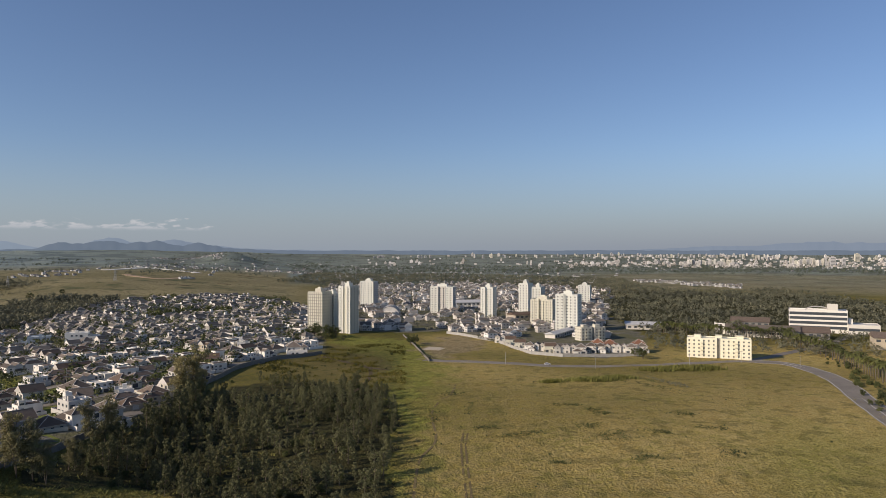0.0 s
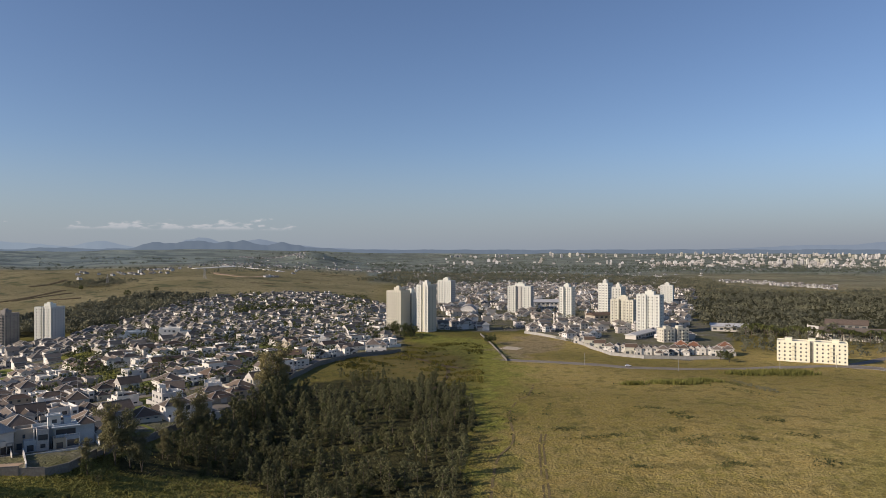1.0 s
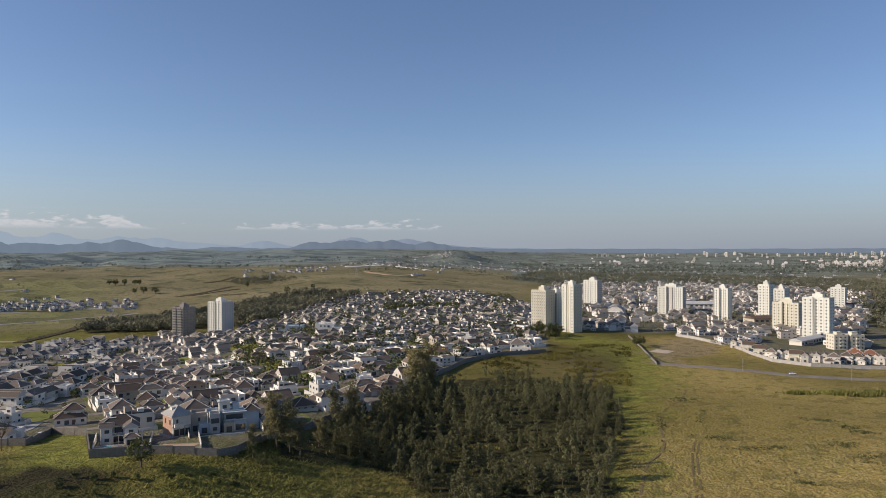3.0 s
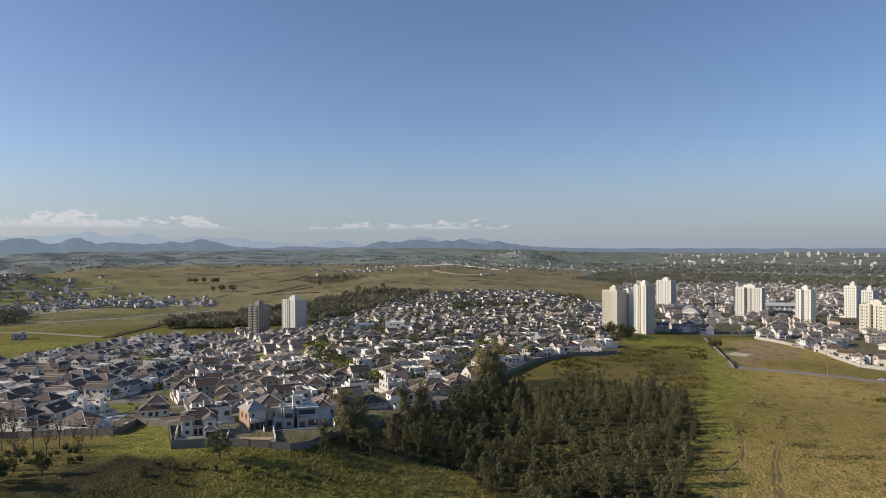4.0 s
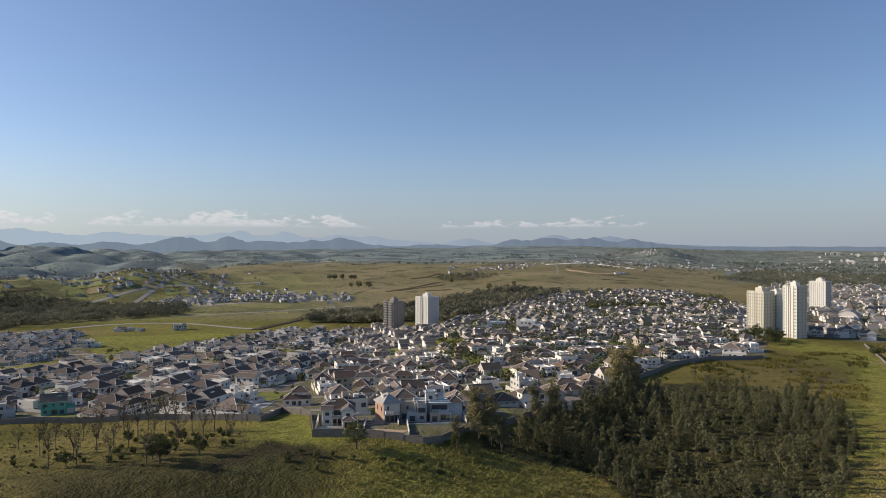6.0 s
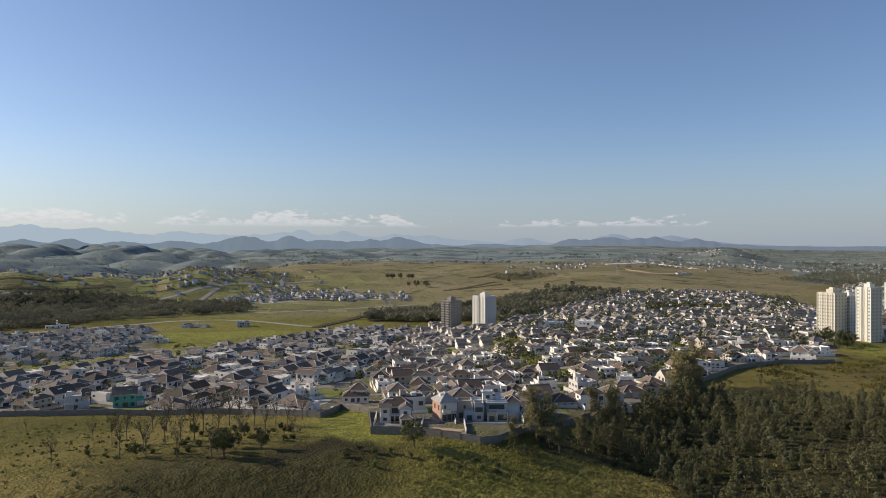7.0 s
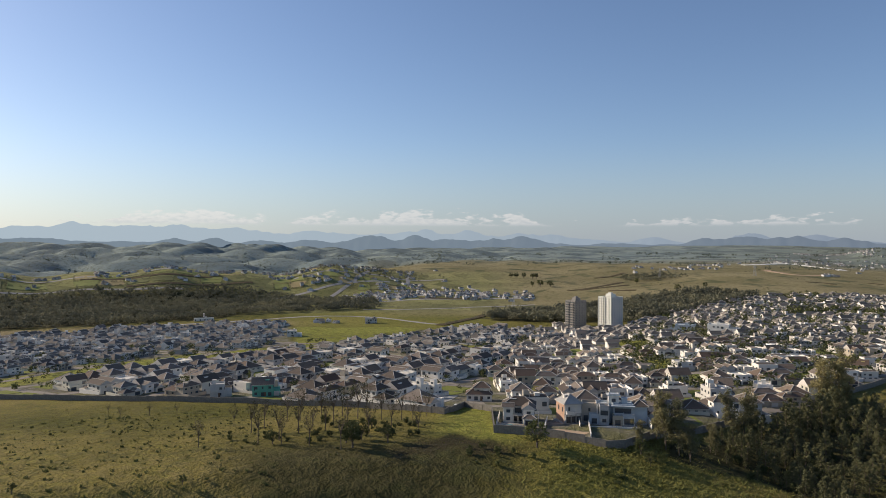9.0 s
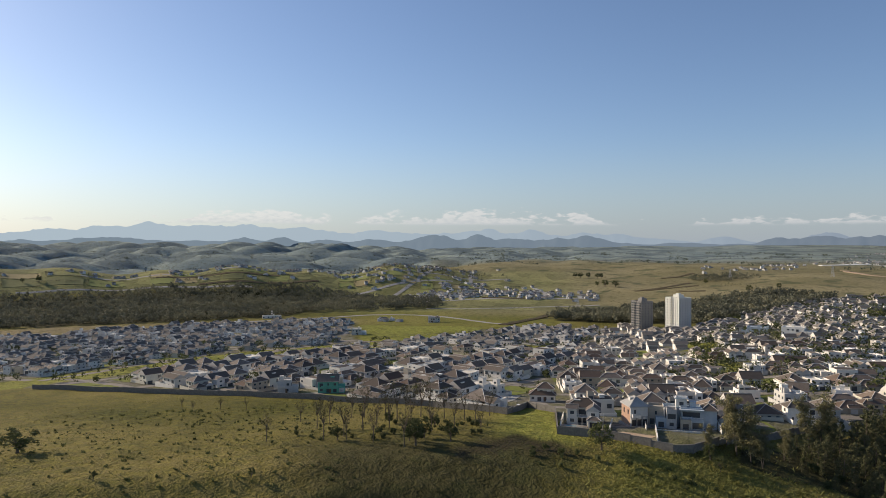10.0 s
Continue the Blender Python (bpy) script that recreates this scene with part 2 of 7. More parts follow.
# ---- building helpers ----
class Geo:
    """Collects vertices and faces of one mesh."""

    def __init__(self):
        self.v, self.f, self.m = [], [], []

    def add(self, verts, faces, mat=0):
        k = len(self.v)
        self.v.extend(verts)
        self.f.extend([tuple(i + k for i in f) for f in faces])
        self.m.extend([mat] * len(faces))
        return self

    def box(self, x0, y0, z0, x1, y1, z1, mat=0):
        return self.add([(x0, y0, z0), (x1, y0, z0), (x1, y1, z0), (x0, y1, z0), (x0, y0, z1), (x1, y0, z1), (x1, y1, z1), (x0, y1, z1)],
                        [(3, 2, 1, 0), (4, 5, 6, 7), (0, 1, 5, 4), (1, 2, 6, 5), (2, 3, 7, 6), (3, 0, 4, 7)], mat)

    def open_box(self, x0, y0, z0, x1, y1, z1, rim, t=0.22, mat=0):
        """A solid block whose top is sunk behind a parapet."""
        o = [(x0, y0), (x1, y0), (x1, y1), (x0, y1)]
        n = [(x0 + t, y0 + t), (x1 - t, y0 + t), (x1 - t, y1 - t), (x0 + t, y1 - t)]
        vs = [(*p, z0) for p in o] + [(*p, z1 + rim) for p in o] + [(*p, z1 + rim) for p in n] + [(*p, z1) for p in n]
        fs = [(3, 2, 1, 0), (12, 13, 14, 15)]
        for i in range(4):
            j = (i + 1) % 4
            fs += [(i, j, 4 + j, 4 + i), (4 + i, 4 + j, 8 + j, 8 + i), (8 + i, 8 + j, 12 + j, 12 + i)]
        return self.add(vs, fs, mat)

    def hip(self, x0, y0, x1, y1, z, rise, over=0.6, mat=0, gable=False, trim=None):
        """A hipped (or gabled) roof with eaves of real thickness; trim: the material of its eaves and gable ends."""
        x0, y0, x1, y1 = x0 - over, y0 - over, x1 + over, y1 + over
        w, d, t = x1 - x0, y1 - y0, 0.22
        if w >= d:
            k = 0.0 if gable else d / 2
            r0, r1 = (x0 + k, (y0 + y1) / 2, z + rise), (x1 - k - (0.02 if w - 2 * k < 0.02 else 0), (y0 + y1) / 2, z + rise)
        else:
            k = 0.0 if gable else w / 2
            r0, r1 = ((x0 + x1) / 2, y0 + k, z + rise), ((x0 + x1) / 2, y1 - k, z + rise)
        vs = [(x0, y0, z - t), (x1, y0, z - t), (x1, y1, z - t), (x0, y1, z - t), (x0, y0, z), (x1, y0, z), (x1, y1, z), (x0, y1, z), r0, r1]
        fs = [(3, 2, 1, 0), (0, 1, 5, 4), (1, 2, 6, 5), (2, 3, 7, 6), (3, 0, 4, 7)]
        if w >= d:
            fs += [(4, 5, 9, 8), (6, 7, 8, 9), (5, 6, 9), (7, 4, 8)]
        else:
            fs += [(5, 6, 9, 8), (7, 4, 8, 9), (4, 5, 8), (6, 7, 9)]
        self.add(vs, fs, mat)
        if trim is not None:
            k = len(self.m) - 9
            self.m[k + 1:k + 5] = [trim] * 4
            if gable:
                self.m[k + 7:k + 9] = [trim] * 2
            up = Vector((0, 0, 0.05))
            runs = [(r0, r1)] if gable else [(r0, r1), (vs[4], r0), (vs[7 if w >= d else 5], r0), (vs[6], r1), (vs[5 if w >= d else 7], r1)]
            for p, q in runs:
                if (Vector(p) - Vector(q)).length > 0.5:
                    self.tube(Vector(p) + up, Vector(q) + up, 0.15, 0.15, 4, trim)
        return self

    def tube(self, p, q, r0, r1, n=6, mat=0):
        p, q = Vector(p), Vector(q)
        a = (q - p).normalized()
        u = a.orthogonal().normalized()
        w = a.cross(u)
        ring = [u * math.cos(i * math.tau / n) + w * math.sin(i * math.tau / n) for i in range(n)]
        vs = [tuple(p + c * r0) for c in ring] + [tuple(q + c * r1) for c in ring]
        fs = [(i, (i + 1) % n, n + (i + 1) % n, n + i) for i in range(n)] + [tuple(range(n - 1, -1, -1)), tuple(range(n, 2 * n))]
        return self.add(vs, fs, mat)

    def mesh(self, name, mats):
        me = bpy.data.meshes.new(name)
        me.from_pydata(self.v, [], self.f)
        for x in mats if isinstance(mats, (list, tuple)) else (mats,):
            me.materials.append(x)
        if any(self.m):
            me.polygons.foreach_set("material_index", self.m)
        me.update()
        return me


def part(name, geo, mats, parent=None, label="", at=None):
    """Links a Geo (or a ready mesh) as one object under a thing or a part."""
    data = geo.mesh(name, mats) if isinstance(geo, Geo) else geo
    ob = new(name, data)
    if parent is not None:
        ob.parent = parent
    if at is not None:
        ob.matrix_basis = at
    if label:
        ob["label"] = label
    return ob


def thing(name, label, category, group="", kind=""):
    return tagged(new(name), label, category, group, kind)


def polar(bearing, rng):
    b = radians(bearing)
    return -rng * math.sin(b), rng * math.cos(b)


def inside(poly, x, y):
    """Which of the points x, y lie in the polygon."""
    x, y = np.asarray(x, float), np.asarray(y, float)
    res = np.zeros(x.shape, bool)
    for (x0, y0), (x1, y1) in zip(poly, poly[1:] + poly[:1]):
        if y0 != y1:
            hit = ((y0 > y) != (y1 > y)) & (x < (x1 - x0) * (y - y0) / (y1 - y0) + x0)
            res ^= hit
    return res


def ring_of(*pairs):
    return [polar(b, r) for b, r in pairs]


def smooth(a, b, v):
    u = np.clip((v - a) / (b - a), 0.0, 1.0)
    return u * u * (3 - 2 * u)


def land(x, y):
    """Height of the land at x, y (metres)."""
    x, y = np.asarray(x, float), np.asarray(y, float)
    r = np.hypot(x, y) + 1e-6
    b = np.degrees(np.arctan2(-x, y))
    b = np.where(b > 100, 100 - 1.25 * (b - 100), b)
    # the residential shoulder and the pasture before it
    edge = np.interp(r, (120, 190, 215, 245, 350, 600, 900), (46, 37, 33, 27, 21, 11, 10))
    wide = np.interp(r, (190, 262), (24, 0))
    top = np.interp(r, (0, 210, 260, 320, 400, 550, 750, 950), (16, 15, 13, 8, 4, 2, 1, 0))
    z = top * smooth(edge - 5 - wide, edge + 8 + wide, b)
    # the pasture's brow curves down, with cattle paths along the slope
    z -= 0.0075 * np.clip(226 - r, 0, 80) ** 2 * smooth(40, 50, b)
    z += 0.5 * np.sin(r / 2.6 + 1.4 * np.sin(b / 5) + 0.5 * np.sin(b * 1.3)) * (1 - smooth(196, 236, r)) * smooth(34, 46, b)
    # west of it the land falls to the river
    z -= np.interp(r, (260, 320, 400, 550, 750, 950), (0, 2, 5, 12, 20, 23)) * smooth(24, 42, b)
    # the open field is a low swell
    z += 5.0 * np.exp(-((x - 85) / 130) ** 2 - ((y - 330) / 110) ** 2)
    # pasture hill behind the valley, and the estate ridge
    z += (30 + 23 * smooth(24, 42, b)) * smooth(980, 1950, r) * smooth(6, 26, b) * (1 - 0.75 * smooth(48, 60, b))
    z += 38 * smooth(1280, 1500, r) * smooth(49.5, 57, b) * (1 - 0.9 * smooth(1560, 1950, r)) * (1 + 0.16 * np.sin(b / 2.1) + 0.1 * np.sin(b / 0.9))
    # rolling hills up to the distance
    far = smooth(1750, 4300, r)
    u, v = x + 120 * np.sin(y / 310), y + 120 * np.sin(x / 270)
    fold = np.sqrt(0.02 + np.sin(u / 210 + 0.6 * np.sin(v / 320)) ** 2) + 0.8 * np.sqrt(0.03 + np.sin(v / 170 - u / 410 + 1.0) ** 2) + 0.5 * np.sqrt(0.04 + np.sin(u / 83 + v / 100) ** 2) + 0.26 * np.sqrt(0.05 + np.sin(u / 41 - v / 56 + np.sin(x / 90)) ** 2)
    roll = np.sin(x / 150 + 1.3 * np.sin(y / 260)) * np.cos(y / 190 + np.sin(x / 230)) + 0.5 * np.sin(x / 71 + y / 97) * np.cos(y / 83 - x / 113)
    left = smooth(18, 62, b)
    mid = smooth(1750, 2300, r)
    west = smooth(50, 64, b)
    z += left * (-12 * smooth(1650, 2100, r) + far * (24 + 38 * west) + mid * (fold - 1.5) * (25 + 23 * west)) + (1 - left) * (far * 26 + mid * roll * 2.5)
    z += smooth(3700, 4900, r) * (1 - left) * 31
    z += smooth(1000, 1500, r) * (1 - mid) * smooth(10, 30, b) * 5 * roll
    # the wooded mound beyond the town
    z += 40 * np.exp(-((b - 16.6) / 2.1) ** 2 - ((r - 3050) / 330) ** 2)
    # gentle unevenness everywhere
    z += 0.5 * np.sin(x / 23 + 0.7 * np.sin(y / 31)) * np.cos(y / 27) + 0.25 * np.sin(x / 9.1 + y / 13) * np.sin(y / 8.3 - x / 17)
    # level ground under the start
    near = smooth(15, 150, r)
    return z * near + 0.6 * (1 - near)


def ground_at(x, y):
    return float(land(x, y))


# ---- land use ----
ESTATE = ring_of((9.6, 556), (13, 534), (15.9, 497), (18.9, 432), (21.5, 365), (26, 321), (31.2, 270), (33.8, 252), (35.3, 249), (40, 256), (43.9, 261), (44.1, 325),
                 (46.4, 331), (48, 309), (54, 333), (62.9, 367), (74, 422), (83, 489), (92, 561), (92, 879), (85, 890), (74, 944), (66, 970),
                 (60.3, 965), (60.3, 745), (55, 806), (49.7, 856), (44, 891), (39, 905), (34.5, 855), (32, 872), (30, 985), (27.5, 1104), (23, 1270), (15, 1240), (10.2, 1000), (9.4, 700))
GREEN_LOT = ring_of((59.9, 905), (50, 885), (50, 812), (54, 718), (59.9, 730))
GREEN_STRIP = ring_of((92, 514), (84.9, 489), (77.9, 523), (70.0, 581), (58, 664), (58, 726), (66, 666), (70, 637), (77.9, 577), (84.9, 539), (92, 555))
TOWN = ring_of((8.6, 735), (3, 700), (-0.5, 715), (-4, 640), (-7, 560), (-12, 545), (-16, 570), (-16, 680), (-13, 900), (-13, 1500), (0, 1750), (9.4, 1600), (9.6, 1000))
FOREST = ring_of((31.2, 250), (30.5, 262), (26.5, 297), (21.2, 350), (18.7, 415), (14, 450), (8, 430), (4.6, 400), (3.6, 330), (4.4, 260), (4.0, 190), (14, 180), (18.5, 222), (21.5, 244), (24.0, 256), (29, 250))
LUSH = ring_of((4.2, 200), (1.0, 200), (2.0, 300), (-0.3, 464), (0.8, 560), (2.6, 640), (8.3, 690), (9, 640), (4.4, 520), (3.6, 302))
RIVER_WOOD = ring_of((95, 1000), (84.9, 1004), (77.9, 1000), (70.8, 1008), (67.9, 1034), (63.6, 1086), (59.2, 1102), (53.3, 1133), (53.3, 1240), (57.9, 1300), (61.4, 1340), (64.9, 1385), (69.2, 1365), (74, 1372), (80.8, 1355), (95, 1370))
TOWER_WOOD = ring_of((44.9, 985), (39, 958), (33, 876), (30.9, 902), (27, 1017), (24, 1170), (29, 1243), (35.4, 1122), (44, 1071))
PLAIN_WOOD = ring_of((-13, 900), (-15, 720), (-21, 760), (-26, 850), (-40, 800), (-40, 1100), (-31.5, 1240), (-28, 1440), (-25, 1580), (-22.5, 1470), (-18, 1500), (-15.5, 1620), (-14, 2000), (-13, 2050), (0, 2250), (10, 2300), (13, 1700), (9.6, 1650), (0, 1800), (-12, 1520))
CLEARINGS = (ring_of((34.4, 700), (32, 680), (32, 595), (34.4, 625)), ring_of((32.2, 547), (30.4, 535), (30.4, 488), (32.8, 484)), ring_of((47.2, 700), (44.1, 685), (44.3, 632), (47.3, 648)), ring_of((42.6, 735), (41.0, 722), (41.1, 675), (42.6, 686)))
SOIL_LOT = ring_of((2.1, 584), (1.1, 520), (-4.0, 618), (-0.9, 690))


def curve_pts(pts, n=6):
    """A smooth line through the points."""
    out = []
    for i in range(len(pts) - 1):
        p0, p1, p2, p3 = (Vector(pts[max(0, i - 1)]), Vector(pts[i]), Vector(pts[i + 1]), Vector(pts[min(len(pts) - 1, i + 2)]))
        for k in range(n):
            t = k / n
            out.append(tuple(0.5 * (2 * p1 + (p2 - p0) * t + (2 * p0 - 5 * p1 + 4 * p2 - p3) * t * t + (3 * p1 - p0 - 3 * p2 + p3) * t ** 3)))
    out.append(tuple(pts[-1]))
    return out


MAIN_ROAD = curve_pts(ring_of((1.5, 525), (-4, 508), (-9.7, 500), (-18.2, 528), (-23.3, 560), (-26.2, 556), (-28.8, 500), (-31.7, 395), (-37, 300)))


def ground_sheet():
    bear = np.concatenate([np.arange(-42, 97, 0.4), np.arange(97, 318, 2.2)])
    rad = np.concatenate([[3], 12 * (4960 / 12) ** (np.linspace(0, 1, 430) ** 0.86)])
    br, rr = np.meshgrid(np.radians(bear), rad)
    x, y = -rr * np.sin(br), rr * np.cos(br)
    z = land(x, y) + 0.0
    # tussocks and hoof marks on the open grass
    lump = np.random.RandomState(3).normal(0, 0.12, x.shape)
    lump = 0.6 * lump + 0.4 * np.roll(lump, 1, 1)
    free = ~inside(ESTATE, x.ravel(), y.ravel()).reshape(x.shape) & (rr < 640) & (rr > 120)
    for px_, py_ in MAIN_ROAD:
        free &= (x - px_) ** 2 + (y - py_) ** 2 > 15 ** 2
    z += lump * free
    nb, nr = len(bear), len(rad)
    co = np.stack([x, y, z], -1).reshape(-1, 3)
    i = np.arange(nr - 1)[:, None] * nb + np.arange(nb)[None, :]
    j = np.arange(nr - 1)[:, None] * nb + (np.arange(nb)[None, :] + 1) % nb
    quads = np.stack([j, i, i + nb, j + nb], -1).reshape(-1, 4)
    me = bpy.data.meshes.new("ground")
    me.vertices.add(len(co))
    me.vertices.foreach_set("co", co.ravel())
    me.loops.add(quads.size + nb)
    me.loops.foreach_set("vertex_index", np.concatenate([quads.ravel(), np.arange(nb)]))
    me.polygons.add(len(quads) + 1)
    me.polygons.foreach_set("loop_start", np.arange(len(quads) + 1) * 4)
    me.polygons.foreach_set("use_smooth", np.ones(len(quads) + 1, bool))
    me.update()
    # land use, its borders frayed a little; hills also carries the painted haze
    X, Y = co[:, 0], co[:, 1]
    R = np.hypot(X, Y)
    B = np.degrees(np.arctan2(-X, Y))
    fr = np.clip(R / 300, 0.6, 4)
    wx = X + fr * (3 * np.sin(Y / 7.3 + 2 * np.sin(X / 11)) + 1.5 * np.sin(Y / 2.9 + X / 4.1))
    wy = Y + fr * (3 * np.sin(X / 6.7 + 2 * np.sin(Y / 12)) + 1.5 * np.sin(X / 3.1 - Y / 3.7))
    open_lot = inside(GREEN_LOT, X, Y) | inside(GREEN_STRIP, X, Y)
    for ring in CLEARINGS:
        open_lot |= inside(ring, X, Y)
    town = (inside(ESTATE, X, Y) | inside(TOWN, X, Y)) & ~open_lot
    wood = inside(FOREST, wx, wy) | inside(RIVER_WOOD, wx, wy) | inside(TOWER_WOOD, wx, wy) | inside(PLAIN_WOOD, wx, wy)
    # trodden ground, its darkness partly the painted shade of the trees
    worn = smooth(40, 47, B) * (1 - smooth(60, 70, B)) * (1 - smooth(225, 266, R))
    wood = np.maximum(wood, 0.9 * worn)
    patch = np.sin(X / 61 + 2 * np.sin(Y / 83)) * np.cos(Y / 57 + np.sin(X / 90))
    sway = 9 * np.sin(Y / 19 + 2 * np.sin(Y / 41)) + 5 * np.sin(Y / 7.7 + X / 9)
    lush = 0.85 * (0.55 * inside(LUSH, wx + sway, wy) + 0.45 * inside(LUSH, wx - 0.7 * sway, wy)) + np.where(open_lot, 0.8 + 0.2 * patch, 0)
    lush += np.where((R < 335) & ~inside(ESTATE, X, Y), 0.9 * smooth(40, 44, B) * (1 - smooth(46.5, 50.5, B)) * smooth(228, 252, R), 0)
    # slope turned from the sun: its missing light is put into brighter grass
    lush += 0.6 * smooth(23, 30, B) * (1 - smooth(37, 43, B)) * (1 - smooth(234, 258, R)) * (0.8 + 0.2 * patch)
    lush += smooth(41, 45, B) * smooth(800, 850, R) * (1 - smooth(1150, 1220, R)) * 0.42 * (1 - 0.8 * smooth(57, 63, B))
    lush += smooth(50, 60, B) * smooth(1150, 1300, R) * (1 - smooth(1500, 1650, R)) * 0.25
    lush += smooth(73, 75, B) * smooth(1400, 1415, R) * (1 - smooth(1475, 1490, R)) * 0.4
    lush += smooth(-21, -27, B) * (1 - smooth(300, 400, R)) * (0.3 + 0.2 * patch)
    dry = smooth(5, 0.5, B) * smooth(120, 200, R) * (1 - smooth(640, 720, R)) * (0.62 + 0.38 * patch)
    rough = smooth(2.6, 4.2, B) * (1 - smooth(12, 15, B)) * smooth(395, 440, R) * (1 - smooth(590, 640, R))
    wood = np.maximum(wood, rough * (0.5 + 0.25 * patch))
    tangle = smooth(12, 18, B) * (1 - smooth(37, 45, B)) * (1 - smooth(236, 262, R))
    wood = np.maximum(wood, tangle * (0.12 + 0.3 * np.sin(X / 13 + 2 * np.sin(Y / 17)) * np.cos(Y / 11)))
    dry = np.maximum(dry, 0.3 * rough)
    dry = np.maximum(dry, 0.4 * smooth(13, 19, B) * (1 - smooth(39, 45, B)) * (1 - smooth(242, 262, R)) * (0.75 + 0.25 * patch))
    upland = smooth(980, 1120, R) * (1 - smooth(2300, 2700, R)) * smooth(8, 13, B) * (1 - smooth(50, 55, B))
    plots = smooth(40, 46, B) * (1 - smooth(62, 66, B)) * smooth(1060, 1120, R) * (1 - smooth(1600, 1700, R)) * 0.85
    plots += smooth(60, 66, B) * smooth(1340, 1390, R) * (1 - smooth(1580, 1650, R)) * 0.85
    dry += smooth(1000, 1200, R) * (1 - smooth(2100, 2500, R)) * smooth(8, 14, B) * (1 - smooth(52, 58, B)) * 0.4
    dry += smooth(12, 6, B) * smooth(1600, 1800, R) * 0.3
    earth = np.where(inside(SOIL_LOT, wx, wy), 0.6, 0)
    earth = earth + smooth(44, 47, B) * (1 - smooth(55, 58, B)) * smooth(1130, 1180, R) * (1 - smooth(1280, 1350, R)) * (0.5 + 0.4 * patch)
    earth = earth + smooth(58, 63, B) * smooth(885, 930, R) * (1 - smooth(975, 1000, R)) * (0.4 + 0.2 * patch)
    # weight of the haze-tinted hill colours, growing with distance
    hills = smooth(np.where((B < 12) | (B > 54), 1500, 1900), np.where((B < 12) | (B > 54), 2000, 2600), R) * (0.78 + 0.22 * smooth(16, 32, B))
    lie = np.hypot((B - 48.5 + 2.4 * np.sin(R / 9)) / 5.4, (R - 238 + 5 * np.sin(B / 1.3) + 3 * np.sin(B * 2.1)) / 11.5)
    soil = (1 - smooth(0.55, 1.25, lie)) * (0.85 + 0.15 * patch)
    plain = smooth(-8, -14, B) * smooth(1400, 1600, R) * (1 - smooth(2350, 2600, R))
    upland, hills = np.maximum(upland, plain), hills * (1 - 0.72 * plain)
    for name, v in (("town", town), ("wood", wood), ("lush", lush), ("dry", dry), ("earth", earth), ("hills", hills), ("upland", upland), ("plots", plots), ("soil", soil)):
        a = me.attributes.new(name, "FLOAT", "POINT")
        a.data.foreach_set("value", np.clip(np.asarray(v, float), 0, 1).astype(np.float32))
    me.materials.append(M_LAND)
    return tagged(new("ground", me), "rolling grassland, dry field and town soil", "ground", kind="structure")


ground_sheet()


def strip(name, pts, width, mat, lift, label, step=6.0, category="road", closed_height=0.0):
    """A band draped on the land along a line of points."""
    line = []
    for (x0, y0), (x1, y1) in zip(pts, pts[1:]):
        n = max(1, int(math.hypot(x1 - x0, y1 - y0) / step))
        line += [(x0 + (x1 - x0) * k / n, y0 + (y1 - y0) * k / n) for k in range(n)]
    line.append(pts[-1])
    g = Geo()
    vs, fs = [], []
    for k, (x, y) in enumerate(line):
        xa, ya = line[max(0, k - 1)]
        xb, yb = line[min(len(line) - 1, k + 1)]
        d = math.hypot(xb - xa, yb - ya) or 1
        nx, ny = -(yb - ya) / d * width / 2, (xb - xa) / d * width / 2
        zl, zr = ground_at(x + nx, y + ny), ground_at(x - nx, y - ny)
        vs += [(x + nx, y + ny, zl + lift), (x - nx, y - ny, zr + lift), (x + nx, y + ny, zl - 0.6), (x - nx, y - ny, zr - 0.6)]
        if k:
            a, b = 4 * k - 4, 4 * k
            fs += [(a + 1, b + 1, b, a), (a, b, b + 2, a + 2), (b + 1, a + 1, a + 3, b + 3)]
    fs += [(0, 2, 3, 1)]
    g.add(vs, fs)
    return tagged(part(name, g, mat), label, category, kind="structure")


# ---- roads ----
main_road = MAIN_ROAD
strip("road", main_road[:25], 9.0, M_ASPHALT, 0.12, "grey asphalt road along the far edge of the field")
strip("road", main_road[24:], 14.0, M_ASPHALT, 0.13, "wide grey asphalt road curving past the field")
side = ring_of((-23.3, 566), (-26.5, 640), (-28.5, 700), (-31, 900))
strip("road", side, 7, M_ASPHALT, 0.10, "grey asphalt side road lined with palms")


def offset(pts, d):
    out = []
    for k, (x, y) in enumerate(pts):
        xa, ya = pts[max(0, k - 1)]
        xb, yb = pts[min(len(pts) - 1, k + 1)]
        L = math.hypot(xb - xa, yb - ya) or 1
        out.append((x - (yb - ya) / L * d, y + (xb - xa) / L * d))
    return out


for d in (-6.4, 6.4, 0.0):
    strip("road_marking", offset(main_road[24:], d), 0.3, M_LINE, 0.15, "white painted line on the asphalt", category="road marking")
for d in (-0.9, 0.9):
    strip("track", offset(curve_pts(ring_of((-2.2, 200), (-2.07, 228), (-1.75, 262), (-1.62, 284), (-1.8, 300))), d), 0.8, M_TRACK, 0.05, "narrow worn wheel track through the grass", 2, "track")
# the slope's shaded edge, laid down as a dark strip
strip("bank", curve_pts(ring_of((10.6, 575), (9.5, 544), (7.5, 514), (6.0, 494), (4.4, 484))), 4.5, M_BANK, 0.12, "dark strip painted for the shaded edge of the rough slope", 4, "bank")
strip("track", curve_pts(ring_of((5.9, 490), (5.76, 468), (6.0, 438), (6.65, 412), (7.3, 397))), 2.4, M_BANK, 0.12, "dark eroded ditch through the rough grass", 4, "track")
